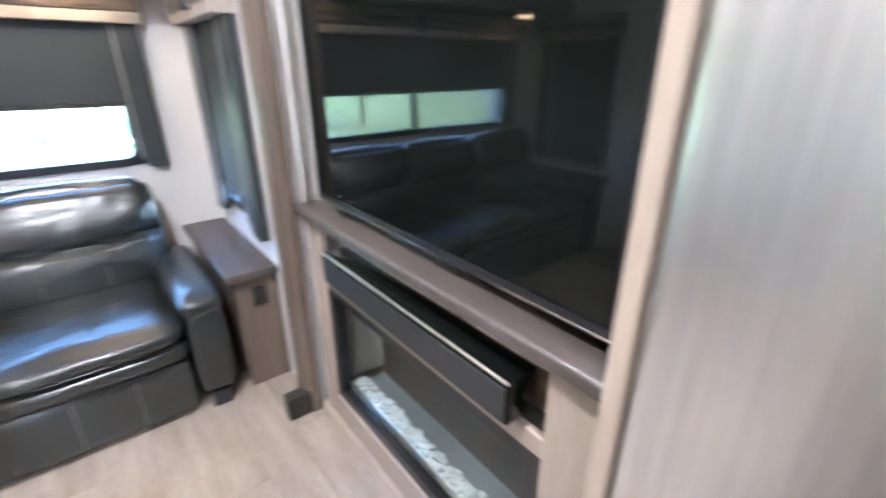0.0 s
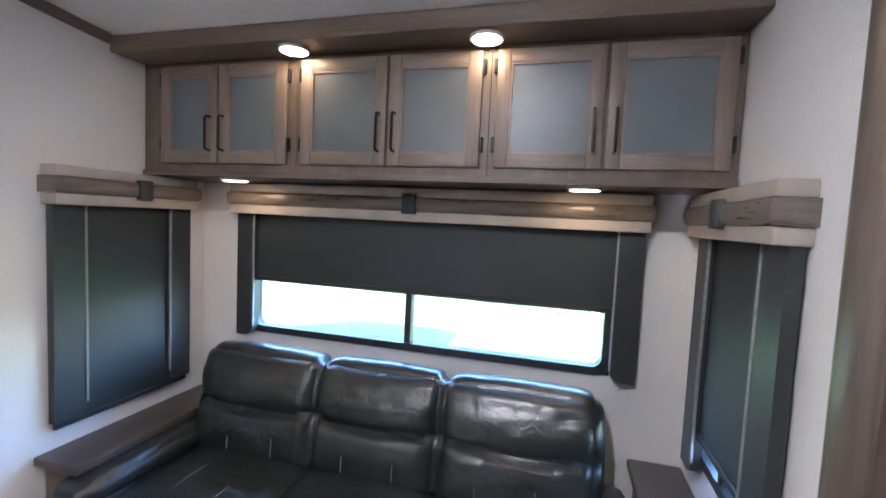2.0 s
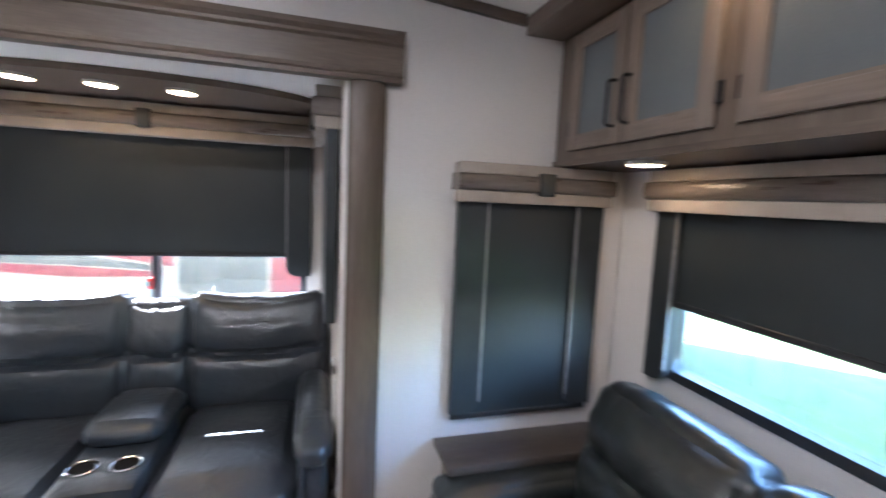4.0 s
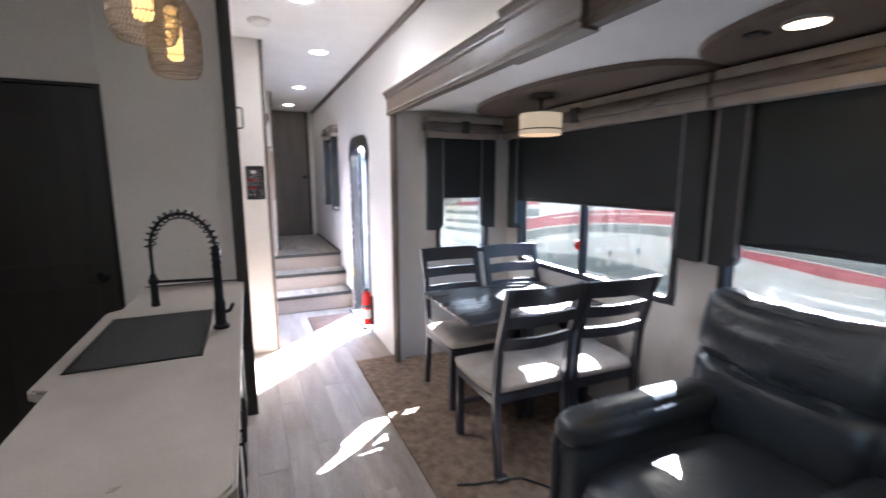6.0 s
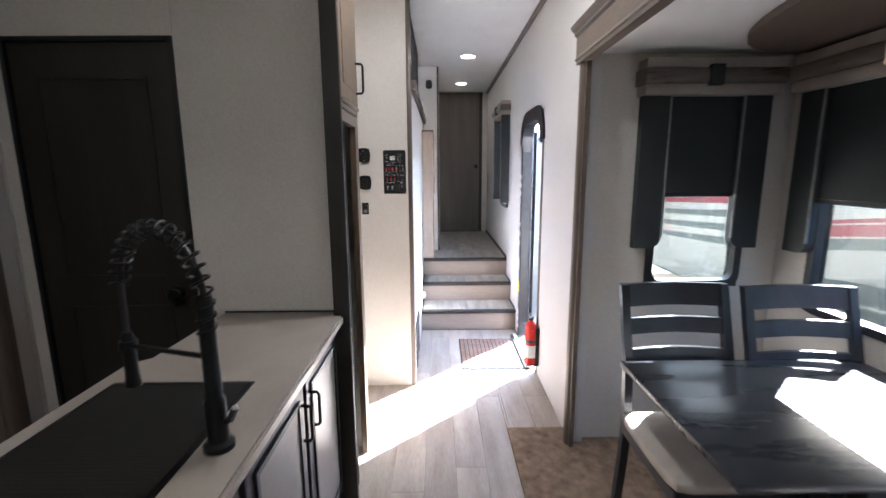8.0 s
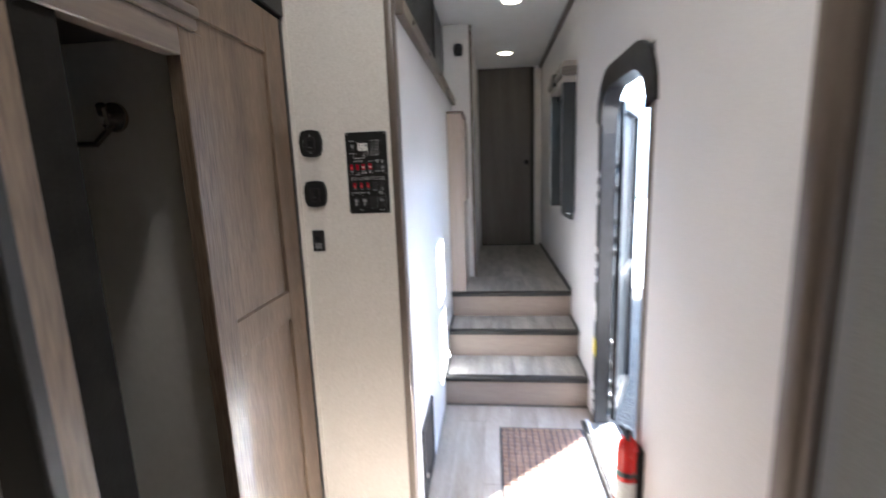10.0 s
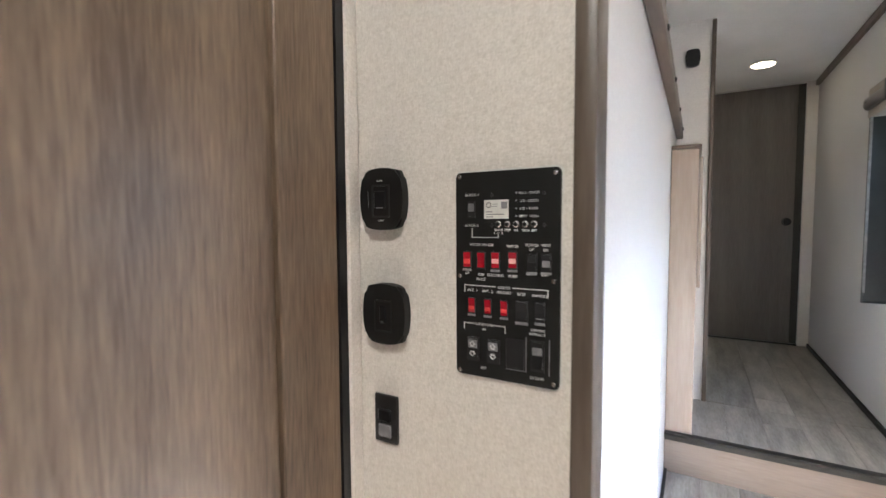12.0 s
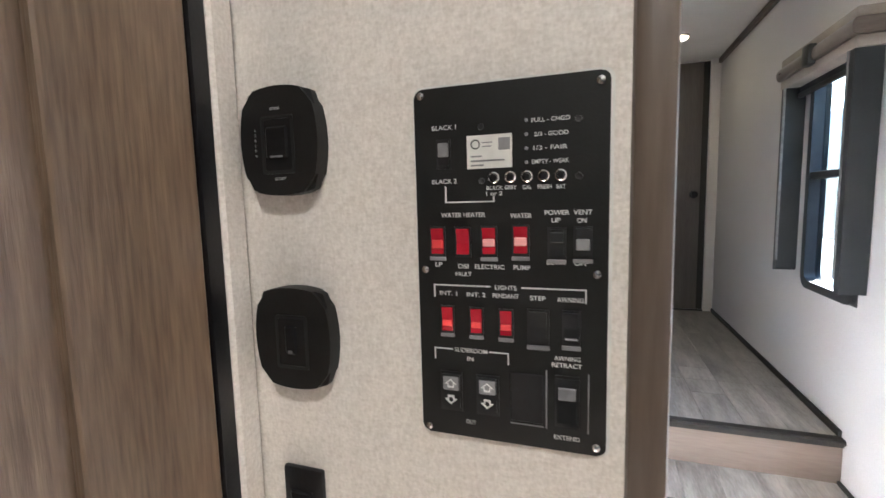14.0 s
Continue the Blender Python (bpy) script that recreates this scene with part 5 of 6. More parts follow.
for u, v in ((0.180, 0.862), (0.388, 0.863)):
    rocker(u, v, 0.0140, 0.0270, BLACK, GREY_SWITCH, (0.02, 0.44), name="slide_switch", lip=False)
    for way, dv in ((1, -0.022), (-1, 0.024)):
        x, z = pu(u), pv(v + dv)
        arrow = [(x - 0.0026, z - way * 0.003), (x - 0.0026, z), (x - 0.0048, z), (x, z + way * 0.0042), (x + 0.0048, z), (x + 0.0026, z), (x + 0.0026, z - way * 0.003)]
        mid = [(x + (px - x) * 0.66, z + 0.0003 * way + (pz - z) * 0.66) for px, pz in arrow]
        part("arrow", ring_frame(arrow, mid, "y", PY + 0.0068, PY + 0.0082), WHITE_PRINT, cp, smooth=0)
part("blank_plate", box(pu(0.513), pu(0.688), PY + 0.0048, PY + 0.0060, pv(0.789), pv(0.930), 0.0006), BLACK, cp)
rocker(0.808, 0.854, 0.0135, 0.0330, BLACK, GREY_SWITCH, (0.02, 0.30), name="awning_switch", tip=0.001, lip=False)
tag = part("sticker", box(pu(0.294), pu(0.532), PY + 0.005, PY + 0.0054, pv(0.136), pv(0.225)), WHITE_PAPER, cp, "white rating sticker", smooth=0)
for k, (a, b) in enumerate(((0.315, 0.375), (0.315, 0.495), (0.315, 0.385))):
    part("print_bar", box(pu(a), pu(b), PY + 0.0054, PY + 0.0057, pv(0.190 + 0.012 * k), pv(0.1945 + 0.012 * k)), GREY_SWITCH, tag, smooth=0)
for k, (a, b) in enumerate(((0.375, 0.43), (0.375, 0.425))):
    part("print_bar", box(pu(a), pu(b), PY + 0.0054, PY + 0.0057, pv(0.155 + 0.010 * k), pv(0.158 + 0.010 * k)), GREY_SWITCH, tag, smooth=0)
ring = [(math.cos(2 * math.pi * k / 16), math.sin(2 * math.pi * k / 16)) for k in range(16)]
part("print_mark", ring_frame([(pu(0.340) + 0.0036 * a, pv(0.160) + 0.0036 * b) for a, b in ring], [(pu(0.340) + 0.0027 * a, pv(0.160) + 0.0027 * b) for a, b in ring], "y", PY + 0.0054, PY + 0.0057), BLACK, tag, smooth=0)
part("print_block", box(pu(0.462), pu(0.522), PY + 0.0054, PY + 0.0057, pv(0.146), pv(0.178)), GREY_SWITCH, tag, smooth=0)
for u in (0.438, 0.524, 0.607, 0.690, 0.773):
    part("push_button", lathe([(0.0042, 0.0), (0.0042, 0.0018), (0.0032, 0.0026), (0.0024, 0.0012), (0.001, 0.0016), (0.0004, 0.0016)], (pu(u), PY + 0.005, pv(0.251)), 16, "y"), CHROME, cp)
    part("button_well", lathe([(0.0024, 0.0012), (0.0022, 0.0030), (0.0004, 0.0031)], (pu(u), PY + 0.005, pv(0.251)), 12, "y"), BLACK, cp)
for v in (0.106, 0.142, 0.178, 0.214):
    part("indicator", lathe([(0.0013, 0.0), (0.0012, 0.0009), (0.0003, 0.0011)], (pu(0.604), PY + 0.005, pv(v)), 8, "y"), GREY_SWITCH, cp)
for text, u, v, wide in (("FULL - CHGD", 0.723, 0.108, 0.185), ("2/3 - GOOD", 0.726, 0.144, 0.165), ("1/3 - FAIR", 0.722, 0.179, 0.165), ("EMPTY - WEAK", 0.722, 0.214, 0.180),
                         ("BLACK 1", 0.170, 0.109, 0.135), ("BLACK 2", 0.166, 0.256, 0.140), ("BLACK", 0.441, 0.278, 0.085), ("1 or 2", 0.438, 0.293, 0.085), ("GREY", 0.524, 0.278, 0.06),
                         ("GAL", 0.607, 0.279, 0.045), ("FRESH", 0.695, 0.279, 0.068), ("BAT", 0.774, 0.280, 0.045), ("WATER HEATER", 0.266, 0.350, 0.245), ("WATER", 0.575, 0.354, 0.110),
                         ("POWER", 0.755, 0.347, 0.120), ("UP", 0.750, 0.367, 0.042), ("VENT", 0.878, 0.347, 0.088), ("ON", 0.874, 0.368, 0.044), ("DOWN", 0.750, 0.478, 0.090), ("OFF", 0.872, 0.479, 0.064),
                         ("LP", 0.123, 0.490, 0.040), ("DSI", 0.264, 0.494, 0.058), ("FAULT", 0.264, 0.516, 0.090), ("ELECTRIC", 0.408, 0.494, 0.160), ("PUMP", 0.579, 0.494, 0.086),
                         ("LIGHTS", 0.493, 0.551, 0.115), ("INT. 1", 0.174, 0.573, 0.100), ("INT. 2", 0.332, 0.574, 0.105), ("PENDANT", 0.493, 0.574, 0.140), ("STEP", 0.660, 0.576, 0.080), ("AWNING", 0.822, 0.577, 0.130),
                         ("SLIDEROOM", 0.297, 0.738, 0.185), ("IN", 0.293, 0.762, 0.036), ("OUT", 0.291, 0.952, 0.056), ("AWNING", 0.808, 0.737, 0.130), ("RETRACT", 0.806, 0.756, 0.150), ("EXTEND", 0.808, 0.960, 0.130)):
    lettering(text, pu(u), pv(v), wide * (PX0 - PX1), 0.0030 if v < 0.3 and u > 0.4 else 0.0034, cp)
for a, b, c, d in ((0.090, 0.410, 0.548, 0.5515), (0.575, 0.900, 0.548, 0.5515), (0.090, 0.097, 0.548, 0.585), (0.893, 0.900, 0.548, 0.585),
                   (0.084, 0.192, 0.736, 0.7395), (0.398, 0.507, 0.736, 0.7395), (0.084, 0.091, 0.736, 0.770), (0.500, 0.507, 0.736, 0.770),
                   (0.168, 0.175, 0.270, 0.316), (0.168, 0.438, 0.3125, 0.316), (0.431, 0.438, 0.300, 0.316), (0.700, 0.707, 0.775, 0.94), (0.91, 0.917, 0.775, 0.94), (0.513, 0.69, 0.936, 0.939)):
    part("line", box(pu(a), pu(b), PY + 0.005, PY + 0.0056, pv(c), pv(d)), WHITE_PRINT if c < 0.75 else GREY_SWITCH, cp, smooth=0)


def barrel_plate(x0, x1, z0, z1, bulge):
    pts = []
    n = 8
    for k in range(n + 1):
        s = -1 + 2 * k / n
        pts.append((x0 + (x1 - x0) * (0.1 + 0.8 * k / n), z1 - bulge * s * s))
    for k in range(n + 1):
        s = -1 + 2 * k / n
        pts.append((x1 - bulge * 1.3 * s * s + 0.0, z1 + (z0 - z1) * (0.08 + 0.84 * k / n)))
    for k in range(n + 1):
        s = -1 + 2 * k / n
        pts.append((x1 + (x0 - x1) * (0.1 + 0.8 * k / n), z0 + bulge * s * s))
    for k in range(n + 1):
        s = -1 + 2 * k / n
        pts.append((x0 + bulge * 1.3 * s * s, z0 + (z1 - z0) * (0.08 + 0.84 * k / n)))
    return pts


for zc, kind, label in ((1.550, "awning", "black rounded wall switch for the awning"), (1.381, "light", "black rounded wall switch")):
    x0, x1 = (-0.696, -0.619) if kind == "awning" else (-0.698, -0.621)
    s = thing("wall_switch", ((x0 + x1) / 2, PY, zc - 0.045), label, "switch", "wall switches")
    part("plate", prism(barrel_plate(x0, x1, zc - 0.045, zc + 0.045, 0.005), "y", PY + 0.0005, PY + 0.016, bevel=0.004), PANEL_BLACK, s, smooth=60)
    xc = (x0 + x1) / 2
    part("key", box(xc - (0.011 if kind == "awning" else 0.006), xc + (0.011 if kind == "awning" else 0.006), PY + 0.0155, PY + 0.019, zc - 0.014, zc + 0.012, 0.002), BLACK_METAL, s)
    part("key_frame", ring_frame(round_rect(xc - 0.0165, xc + 0.0165, zc - 0.027, zc + 0.021, 0.003), round_rect(xc - 0.0135, xc + 0.0135, zc - 0.024, zc + 0.018, 0.002), "y", PY + 0.0155, PY + 0.0168), BLACK, s)
    if kind == "awning":
        lettering("EXTEND", xc + 0.001, zc + 0.0265, 0.0098, 0.0022, s, 0.0163)
        lettering("RETRACT", xc - 0.001, zc - 0.031, 0.0110, 0.0022, s, 0.0163)
        for k, letter in enumerate("AWNING"):
            lettering(letter, xc + 0.0225, zc + 0.010 - 0.0042 * k, 0.0006 if letter == "I" else 0.0017, 0.0022, s, 0.0163)
        part("pale_edge", box(xc - 0.006, xc + 0.006, PY + 0.0188, PY + 0.0194, zc - 0.0135, zc - 0.012), GREY_SWITCH, s, "pale edge on the key")
    else:
        part("dot", box(xc - 0.0022, xc + 0.0022, PY + 0.0188, PY + 0.0196, zc - 0.012, zc - 0.0095), GREY_SWITCH, s, "pale mark")
s = thing("step_switch", (-0.654, PY, 1.18), "small black rocker switch plate", "switch")
part("plate", box(-0.676, -0.633, PY + 0.0005, PY + 0.007, 1.180, 1.255, 0.003, 2), BLACK, s)
part("key", box(-0.666, -0.642, PY + 0.0065, PY + 0.011, 1.214, 1.234, 0.002), BLACK_METAL, s)
part("key", box(-0.666, -0.642, PY + 0.0065, PY + 0.010, 1.19, 1.21, 0.002), GREY_SWITCH, s)


# ---- dinette ----
tbl = thing("dining_table", (-2.33, -1.16, 0.0), "dark-stained wooden dining table with sunlight on it", "table")
part("tabletop", box(-2.79, -1.845, -1.53, -0.818, 0.678, 0.704, 0.006, 2), DARK_TOP, tbl)
part("apron", box(-2.74, -2.10, -1.42, -0.91, 0.625, 0.6775, 0.003), DARK_WOOD, tbl)
for x in (-2.70, -2.32):
    for y in (-1.075, -0.965):
        part("leg", prism([(x - 0.03, y - 0.03), (x + 0.03, y - 0.03), (x + 0.03, y + 0.03), (x - 0.03, y + 0.03)], "z", 0.0125, 0.6245), DARK_WOOD, tbl)


def dining_chair(cx, cy, turn):
    """A ladder-back chair; it faces +y before it is turned."""
    c = thing("dining_chair", (cx, cy, 0.0125), "dark-stained ladder-back dining chair with a beige cushioned seat", "chair", "chairs round the table")
    w, d = 0.45, 0.43
    x0, x1, yb, yf = cx - w / 2, cx + w / 2, cy - d / 2, cy + d / 2
    seat = part("seat", cushion(x0 - 0.005, x1 + 0.005, yb + 0.02, yf + 0.015, 0.425, 0.475, 0.014, 0.02, 0.001, 8, 3), SEAT_CLOTH, c, "beige cushioned seat")
    part("seat_frame", box(x0, x1, yb + 0.015, yf, 0.375, 0.4275, 0.004), DARK_WOOD, c)
    for x in (x0 + 0.018, x1 - 0.018):
        part("front_leg", prism([(x - 0.018, yf - 0.04), (x + 0.018, yf - 0.04), (x + 0.018, yf - 0.004), (x - 0.018, yf - 0.004)], "z", 0.0125, 0.376), DARK_WOOD, c)
        bm = bmesh.new()
        ring0 = None
        for y, z in ((yb - 0.035, 0.0125), (yb + 0.0, 0.25), (yb + 0.012, 0.42), (yb - 0.012, 0.68), (yb - 0.10, 0.982)):
            ring = [bm.verts.new((x + a, y + b, z)) for a, b in ((-0.016, -0.017), (0.016, -0.017), (0.016, 0.017), (-0.016, 0.017))]
            if ring0:
                for k in range(4):
                    bm.faces.new((ring0[k], ring0[(k + 1) % 4], ring[(k + 1) % 4], ring[k]))
            else:
                bm.faces.new(ring[::-1])
            ring0 = ring
        bm.faces.new(ring0)
        part("back_leg", bm, DARK_WOOD, c, smooth=20)
    for zc, h, name in ((0.938, 0.09, "top_rail"), (0.815, 0.062, "slat"), (0.695, 0.062, "slat")):
        bm = bmesh.new()
        n, ring0 = 8, None
        for k in range(n + 1):
            s = k / n
            x = x0 + 0.03 + (w - 0.06) * s
            bow = -0.028 * math.sin(math.pi * s)
            lean0 = -0.012 - 0.088 * (zc - h / 2 - 0.68) / 0.302
            lean1 = -0.012 - 0.088 * (zc + h / 2 - 0.68) / 0.302
            ring = [bm.verts.new(p) for p in ((x, yb + lean0 + bow - 0.009, zc - h / 2), (x, yb + lean0 + bow + 0.009, zc - h / 2), (x, yb + lean1 + bow + 0.009, zc + h / 2), (x, yb + lean1 + bow - 0.009, zc + h / 2))]
            if ring0:
                for j in range(4):
                    bm.faces.new((ring0[j], ring0[(j + 1) % 4], ring[(j + 1) % 4], ring[j]))
            else:
                bm.faces.new(ring[::-1])
            ring0 = ring
        bm.faces.new(ring0)
        part(name, bm, DARK_WOOD, c, smooth=40)
    part("stretcher", box(x0 + 0.02, x1 - 0.02, yf - 0.03, yf - 0.012, 0.19, 0.215, 0.002), DARK_WOOD, c)
    c.matrix_world = PLACE[c] @ pose(0, 0, 0, 0, 0, turn)
    return c


first = dining_chair(-2.105, -1.35, 0)
copy_thing(first, pose(-2.57, -1.29, 0.0125, 0, 0, -2))
copy_thing(first, pose(-2.035, -0.71, 0.0125, 0, 0, 180))
copy_thing(first, pose(-2.50, -0.69, 0.0125, 0, 0, 178))

lamp = thing("drum_lamp", (-2.43, -1.04, 1.72), "linen drum ceiling lamp with a dark band, lit", "ceiling lamp")
lx, ly = -2.43, -1.05
part("drum", lathe([(0.125, 0.0), (0.125, 0.125), (0.123, 0.125), (0.123, 0.0)], (lx, ly, 1.735), 40), SHADE_GLOW, lamp, "linen drum shade")
part("band", lathe([(0.1265, 0.0), (0.1265, 0.007), (0.1235, 0.007), (0.1235, 0.0)], (lx, ly, 1.762), 40), BRASS, lamp)
part("top_ring", lathe([(0.1265, 0.0), (0.1265, 0.005), (0.1235, 0.005), (0.1235, 0.0)], (lx, ly, 1.857), 40), BRASS, lamp)
part("diffuser", lathe([(0.122, 0.0), (0.122, 0.003), (0.001, 0.003)], (lx, ly, 1.737), 40), SHADE_GLOW, lamp, "glowing diffuser")
part("stem", rod((lx, ly, 1.86), (lx, ly, 1.95), 0.012), BRASS, lamp)
part("canopy", lathe([(0.07, 0.0), (0.066, -0.014), (0.02, -0.02)], (lx, ly, 1.961), 28), BRASS, lamp)


# ---- theatre seat ----
def theatre_seat():
    t = thing("theatre_seat", (-2.3, 0.78, 0.0125), "dark leather two-seat recliner with a console and two cup holders", "recliner sofa")
    tilt = Matrix.Translation((-2.53, 0, 0.45)) @ Matrix.Rotation(radians(-9), 4, "Y") @ Matrix.Translation((2.53, 0, -0.45))
    part("base", box(-2.66, -1.86, 0.12, 1.46, 0.04, 0.28, 0.02, 2), BLACK_LEATHER, t)
    for n, (y0, y1, b0, b1) in enumerate(((0.13, 0.61, -0.02, 0.625), (0.925, 1.435, 0.912, 1.555))):
        part("seat_cushion", cushion(-2.56, -1.80, y0, y1, 0.30, 0.455, 0.035, 0.06, 0.006, 10, 60 + n), BLACK_LEATHER, t)
        part("footrest", cushion(-1.86, -1.79, y0 + 0.01, y1 - 0.01, 0.07, 0.31, 0.012, 0.03, 0.003, 7, 64 + n), BLACK_LEATHER, t)
        part("back_cushion", back_cushion("x", b0, b1, -2.69, -2.52, 0.42, 0.998, 1, 0.54, tilt, 68 + n, 0.016, 0.03, 0.05, 0.05), BLACK_LEATHER, t)
    con = part("console", cushion(-2.40, -1.83, 0.625, 0.915, 0.06, 0.50, 0.006, 0.035, 0.002, 8, 80), BLACK_LEATHER, t, "console with cup holders")
    part("armrest_lid", cushion(-2.50, -2.12, 0.63, 0.91, 0.49, 0.585, 0.02, 0.045, 0.003, 9, 81), BLACK_LEATHER, t)
    part("console_back", back_cushion("x", 0.628, 0.910, -2.67, -2.53, 0.45, 0.975, 1, 0.54, tilt, 82, 0.01, 0.025, 0.05, 0.05), BLACK_LEATHER, t)
    for y in (0.70, 0.84):
        cup = part("cup_holder", lathe([(0.052, 0.0), (0.052, 0.005), (0.047, 0.0075), (0.041, 0.005), (0.039, -0.02)], (-1.975, y, 0.505), 28), CHROME, con, "shiny cup holder ring")
        # Flat black disc painted as the shade of a deep cup hollow.
        part("well_shade", lathe([(0.0395, 0.0), (0.039, 0.0035), (0.001, 0.0035)], (-1.975, y, 0.503), 28), HOLLOW_SHADE, cup)
    for n, (y0, y1) in enumerate(((-0.02, 0.125), (1.44, 1.578))):
        arm = part("arm", cushion(-2.55, -1.78, y0, y1, 0.50, 0.625, 0.014, 0.055, 0.005, 10, 90 + n), BLACK_LEATHER, t)
        part("arm_side", cushion(-2.56, -1.80, y0 + 0.012, y1 - 0.012, 0.03, 0.53, 0.008, 0.03, 0.003, 7, 94 + n), BLACK_LEATHER, arm)
        part("arm_front", tube([(-1.785, y0 + 0.03, 0.05), (-1.782, y0 + 0.03, 0.50), (-1.79, y0 + 0.045, 0.56)], 0.014), BLACK_LEATHER, arm)
        part("seam", tube([(-2.06, y0 - 0.001 + (y1 - y0 + 0.002) * k / 8, 0.60 + 0.037 * math.sin(math.pi * k / 8) ** 0.6) for k in range(9)], 0.004, 6), BLACK_LEATHER, arm)
    part("foot", box(-2.6, -1.9, 0.2, 0.3, 0.0125, 0.041), BLACK, t)
    part("foot", box(-2.6, -1.9, 1.3, 1.4, 0.0125, 0.041), BLACK, t)


theatre_seat()
cord = thing("power_cord", (-1.78, -0.42, 0.0125), "black power cord lying on the carpet", "cord")
part("cord", tube([(-1.62, -0.50, 0.018), (-1.70, -0.47, 0.018), (-1.78, -0.45, 0.02), (-1.85, -0.44, 0.019), (-1.93, -0.42, 0.018), (-2.0, -0.33, 0.018), (-2.08, -0.2, 0.018), (-2.12, 0.05, 0.018)], 0.006), BLACK, cord)
part("plug", box(-1.87, -1.80, -0.465, -0.425, 0.0125, 0.036, 0.005), BLACK, cord)
folded = thing("folded_table", (-1.95, 1.56, 0.55), "white folded bracket behind the theatre seat", "bracket")
part("post", box(-2.02, -1.985, 1.582, 1.599, 0.30, 0.86, 0.004), WHITE_PAPER, folded)
part("clamp", box(-2.035, -1.975, 1.580, 1.599, 0.80, 0.84, 0.004), CHROME, folded)
part("base", box(-2.04, -1.96, 1.581, 1.599, 0.0125, 0.30, 0.004), WHITE_PAPER, folded)

# ---- steps and upper hall ----
for k, y in enumerate((-3.79, -4.105, -4.405)):
    z0, z1 = STEP * k, STEP * (k + 1)
    back = (-4.105, -4.405, -4.46)[k]
    st = tagged(thing("step", (-1.39, y, z0), "carpetless step with a brown wood riser and a dark edge", "step", "hall steps"), kind="structure")
    part("riser", box(XL + 0.002, -0.953, y - 0.02, y, z0, z1 - 0.012), surface("brown_riser_%d" % k, (0.19, 0.145, 0.115), (0.27, 0.22, 0.18), 1.2, (0.8, 8, 8), 0.42, 0.08, 0.15, 14), st)
    part("core", box(XL + 0.002, -0.953, back, y - 0.02, z0, z1 - 0.006), GROUT, st)
    bm = prism([(y + 0.022, z1 - 0.016), (y + 0.024, z1 - 0.004), (y + 0.016, z1 + 0.003), (y - 0.022, z1 + 0.003), (y - 0.022, z1 - 0.005), (y + 0.001, z1 - 0.005), (y + 0.001, z1 - 0.03), (y + 0.010, z1 - 0.03), (y + 0.012, z1 - 0.016)], "x", XL + 0.002, -0.953)
    part("nosing", bm, BLACK_DOOR, st, "dark brown rubber nosing", smooth=20)
    w = (-0.953 - XL - 0.002) / 6
    if k < 2:
        for j in range(6):
            part("plank", box(XL + 0.003 + j * w, XL + 0.003 + (j + 1) * w - 0.0012, back + 0.001, y - 0.022, z1 - 0.006, z1), STEP_PLANK, st, smooth=0)
        for x in (XL + 0.002, -0.953 - 0.014):
            part("edge_strip", box(x, x + 0.012, back, y - 0.02, z1, z1 + 0.012), BLACK_DOOR, st)
solo("baseboard_hall", box(XL, XL + 0.012, Y_FRONT, -4.42, STEP * 3, STEP * 3 + 0.028, 0.003), BLACK_DOOR, "dark strip along the hall floor", "trim", kind="structure")
fd = tagged(thing("door_3", (-1.44, Y_FRONT, 0.55), "closed dark greyish-brown door at the end of the hall", "door"), kind="structure")
part("leaf", box(-1.706, -1.124, Y_FRONT - 0.05, Y_FRONT - 0.006, 0.552, 2.55, 0.003), surface("grey_brown_door", (0.085, 0.072, 0.062), (0.135, 0.118, 0.104), 1.1, (8, 8, 0.8), 0.45, 0.08, 0.2, 16), fd)
part("slide_edge", box(-1.753, -1.7065, Y_FRONT - 0.05, Y_FRONT - 0.012, 0.552, 2.55, 0.002), BLACK_DOOR, fd)
part("knob", lathe([(0.03, 0.0), (0.03, 0.006), (0.014, 0.01), (0.014, 0.03), (0.026, 0.036), (0.026, 0.05), (0.003, 0.052)], (-1.66, Y_FRONT - 0.006, 1.51), 18, "y"), BLACK_METAL, fd)
part("sill", box(-1.752, -1.125, Y_FRONT - 0.03, Y_FRONT + 0.01, 0.549, 0.562), BLACK, fd)
solo("hall_corner_strip", box(XL + 0.0005, -1.752, Y_FRONT + 0.0005, Y_FRONT + 0.012, 0.55, 2.52, 0.004), WALL, "grey strip beside the hall door", "trim", kind="structure")
solo("hall_edge_trim", box(-1.124, -1.104, -4.905, -4.885, 0.55, 2.55, 0.003), WOOD_Z, "driftwood edge strip in the upper hall", "trim", kind="structure")
hc = thing("hall_cabinet", (-1.01, -4.5, 0.55), "pale wooden cabinet at the top of the steps", "cabinet")
part("body", box(-1.062, -0.953, -4.895, -4.42, 0.55, 1.835, 0.003), PALE_WOOD, hc)
part("door", box(-1.078, -1.063, -4.87, -4.44, 1.22, 1.80, 0.003), PALE_WOOD, hc)
part("top", box(-1.07, -0.953, -4.895, -4.41, 1.836, 1.852, 0.003), WOOD_Y, hc)
th = thing("thermostat", (-1.02, -4.90, 2.33), "small black wall thermostat in the upper hall", "thermostat")
part("body", prism(barrel_plate(-1.055, -0.985, 2.325, 2.415, 0.005), "y", -4.8995, -4.88, bevel=0.004), BLACK, th)
rail = thing("loft_railing", (-0.93, -3.8, 1.97), "black slatted loft railing on a driftwood rail with bolts", "railing")
part("rail", box(-0.985, -0.953, -4.88, Y_PANEL - 0.057, 1.955, 2.01, 0.004), WOOD_Y, rail)
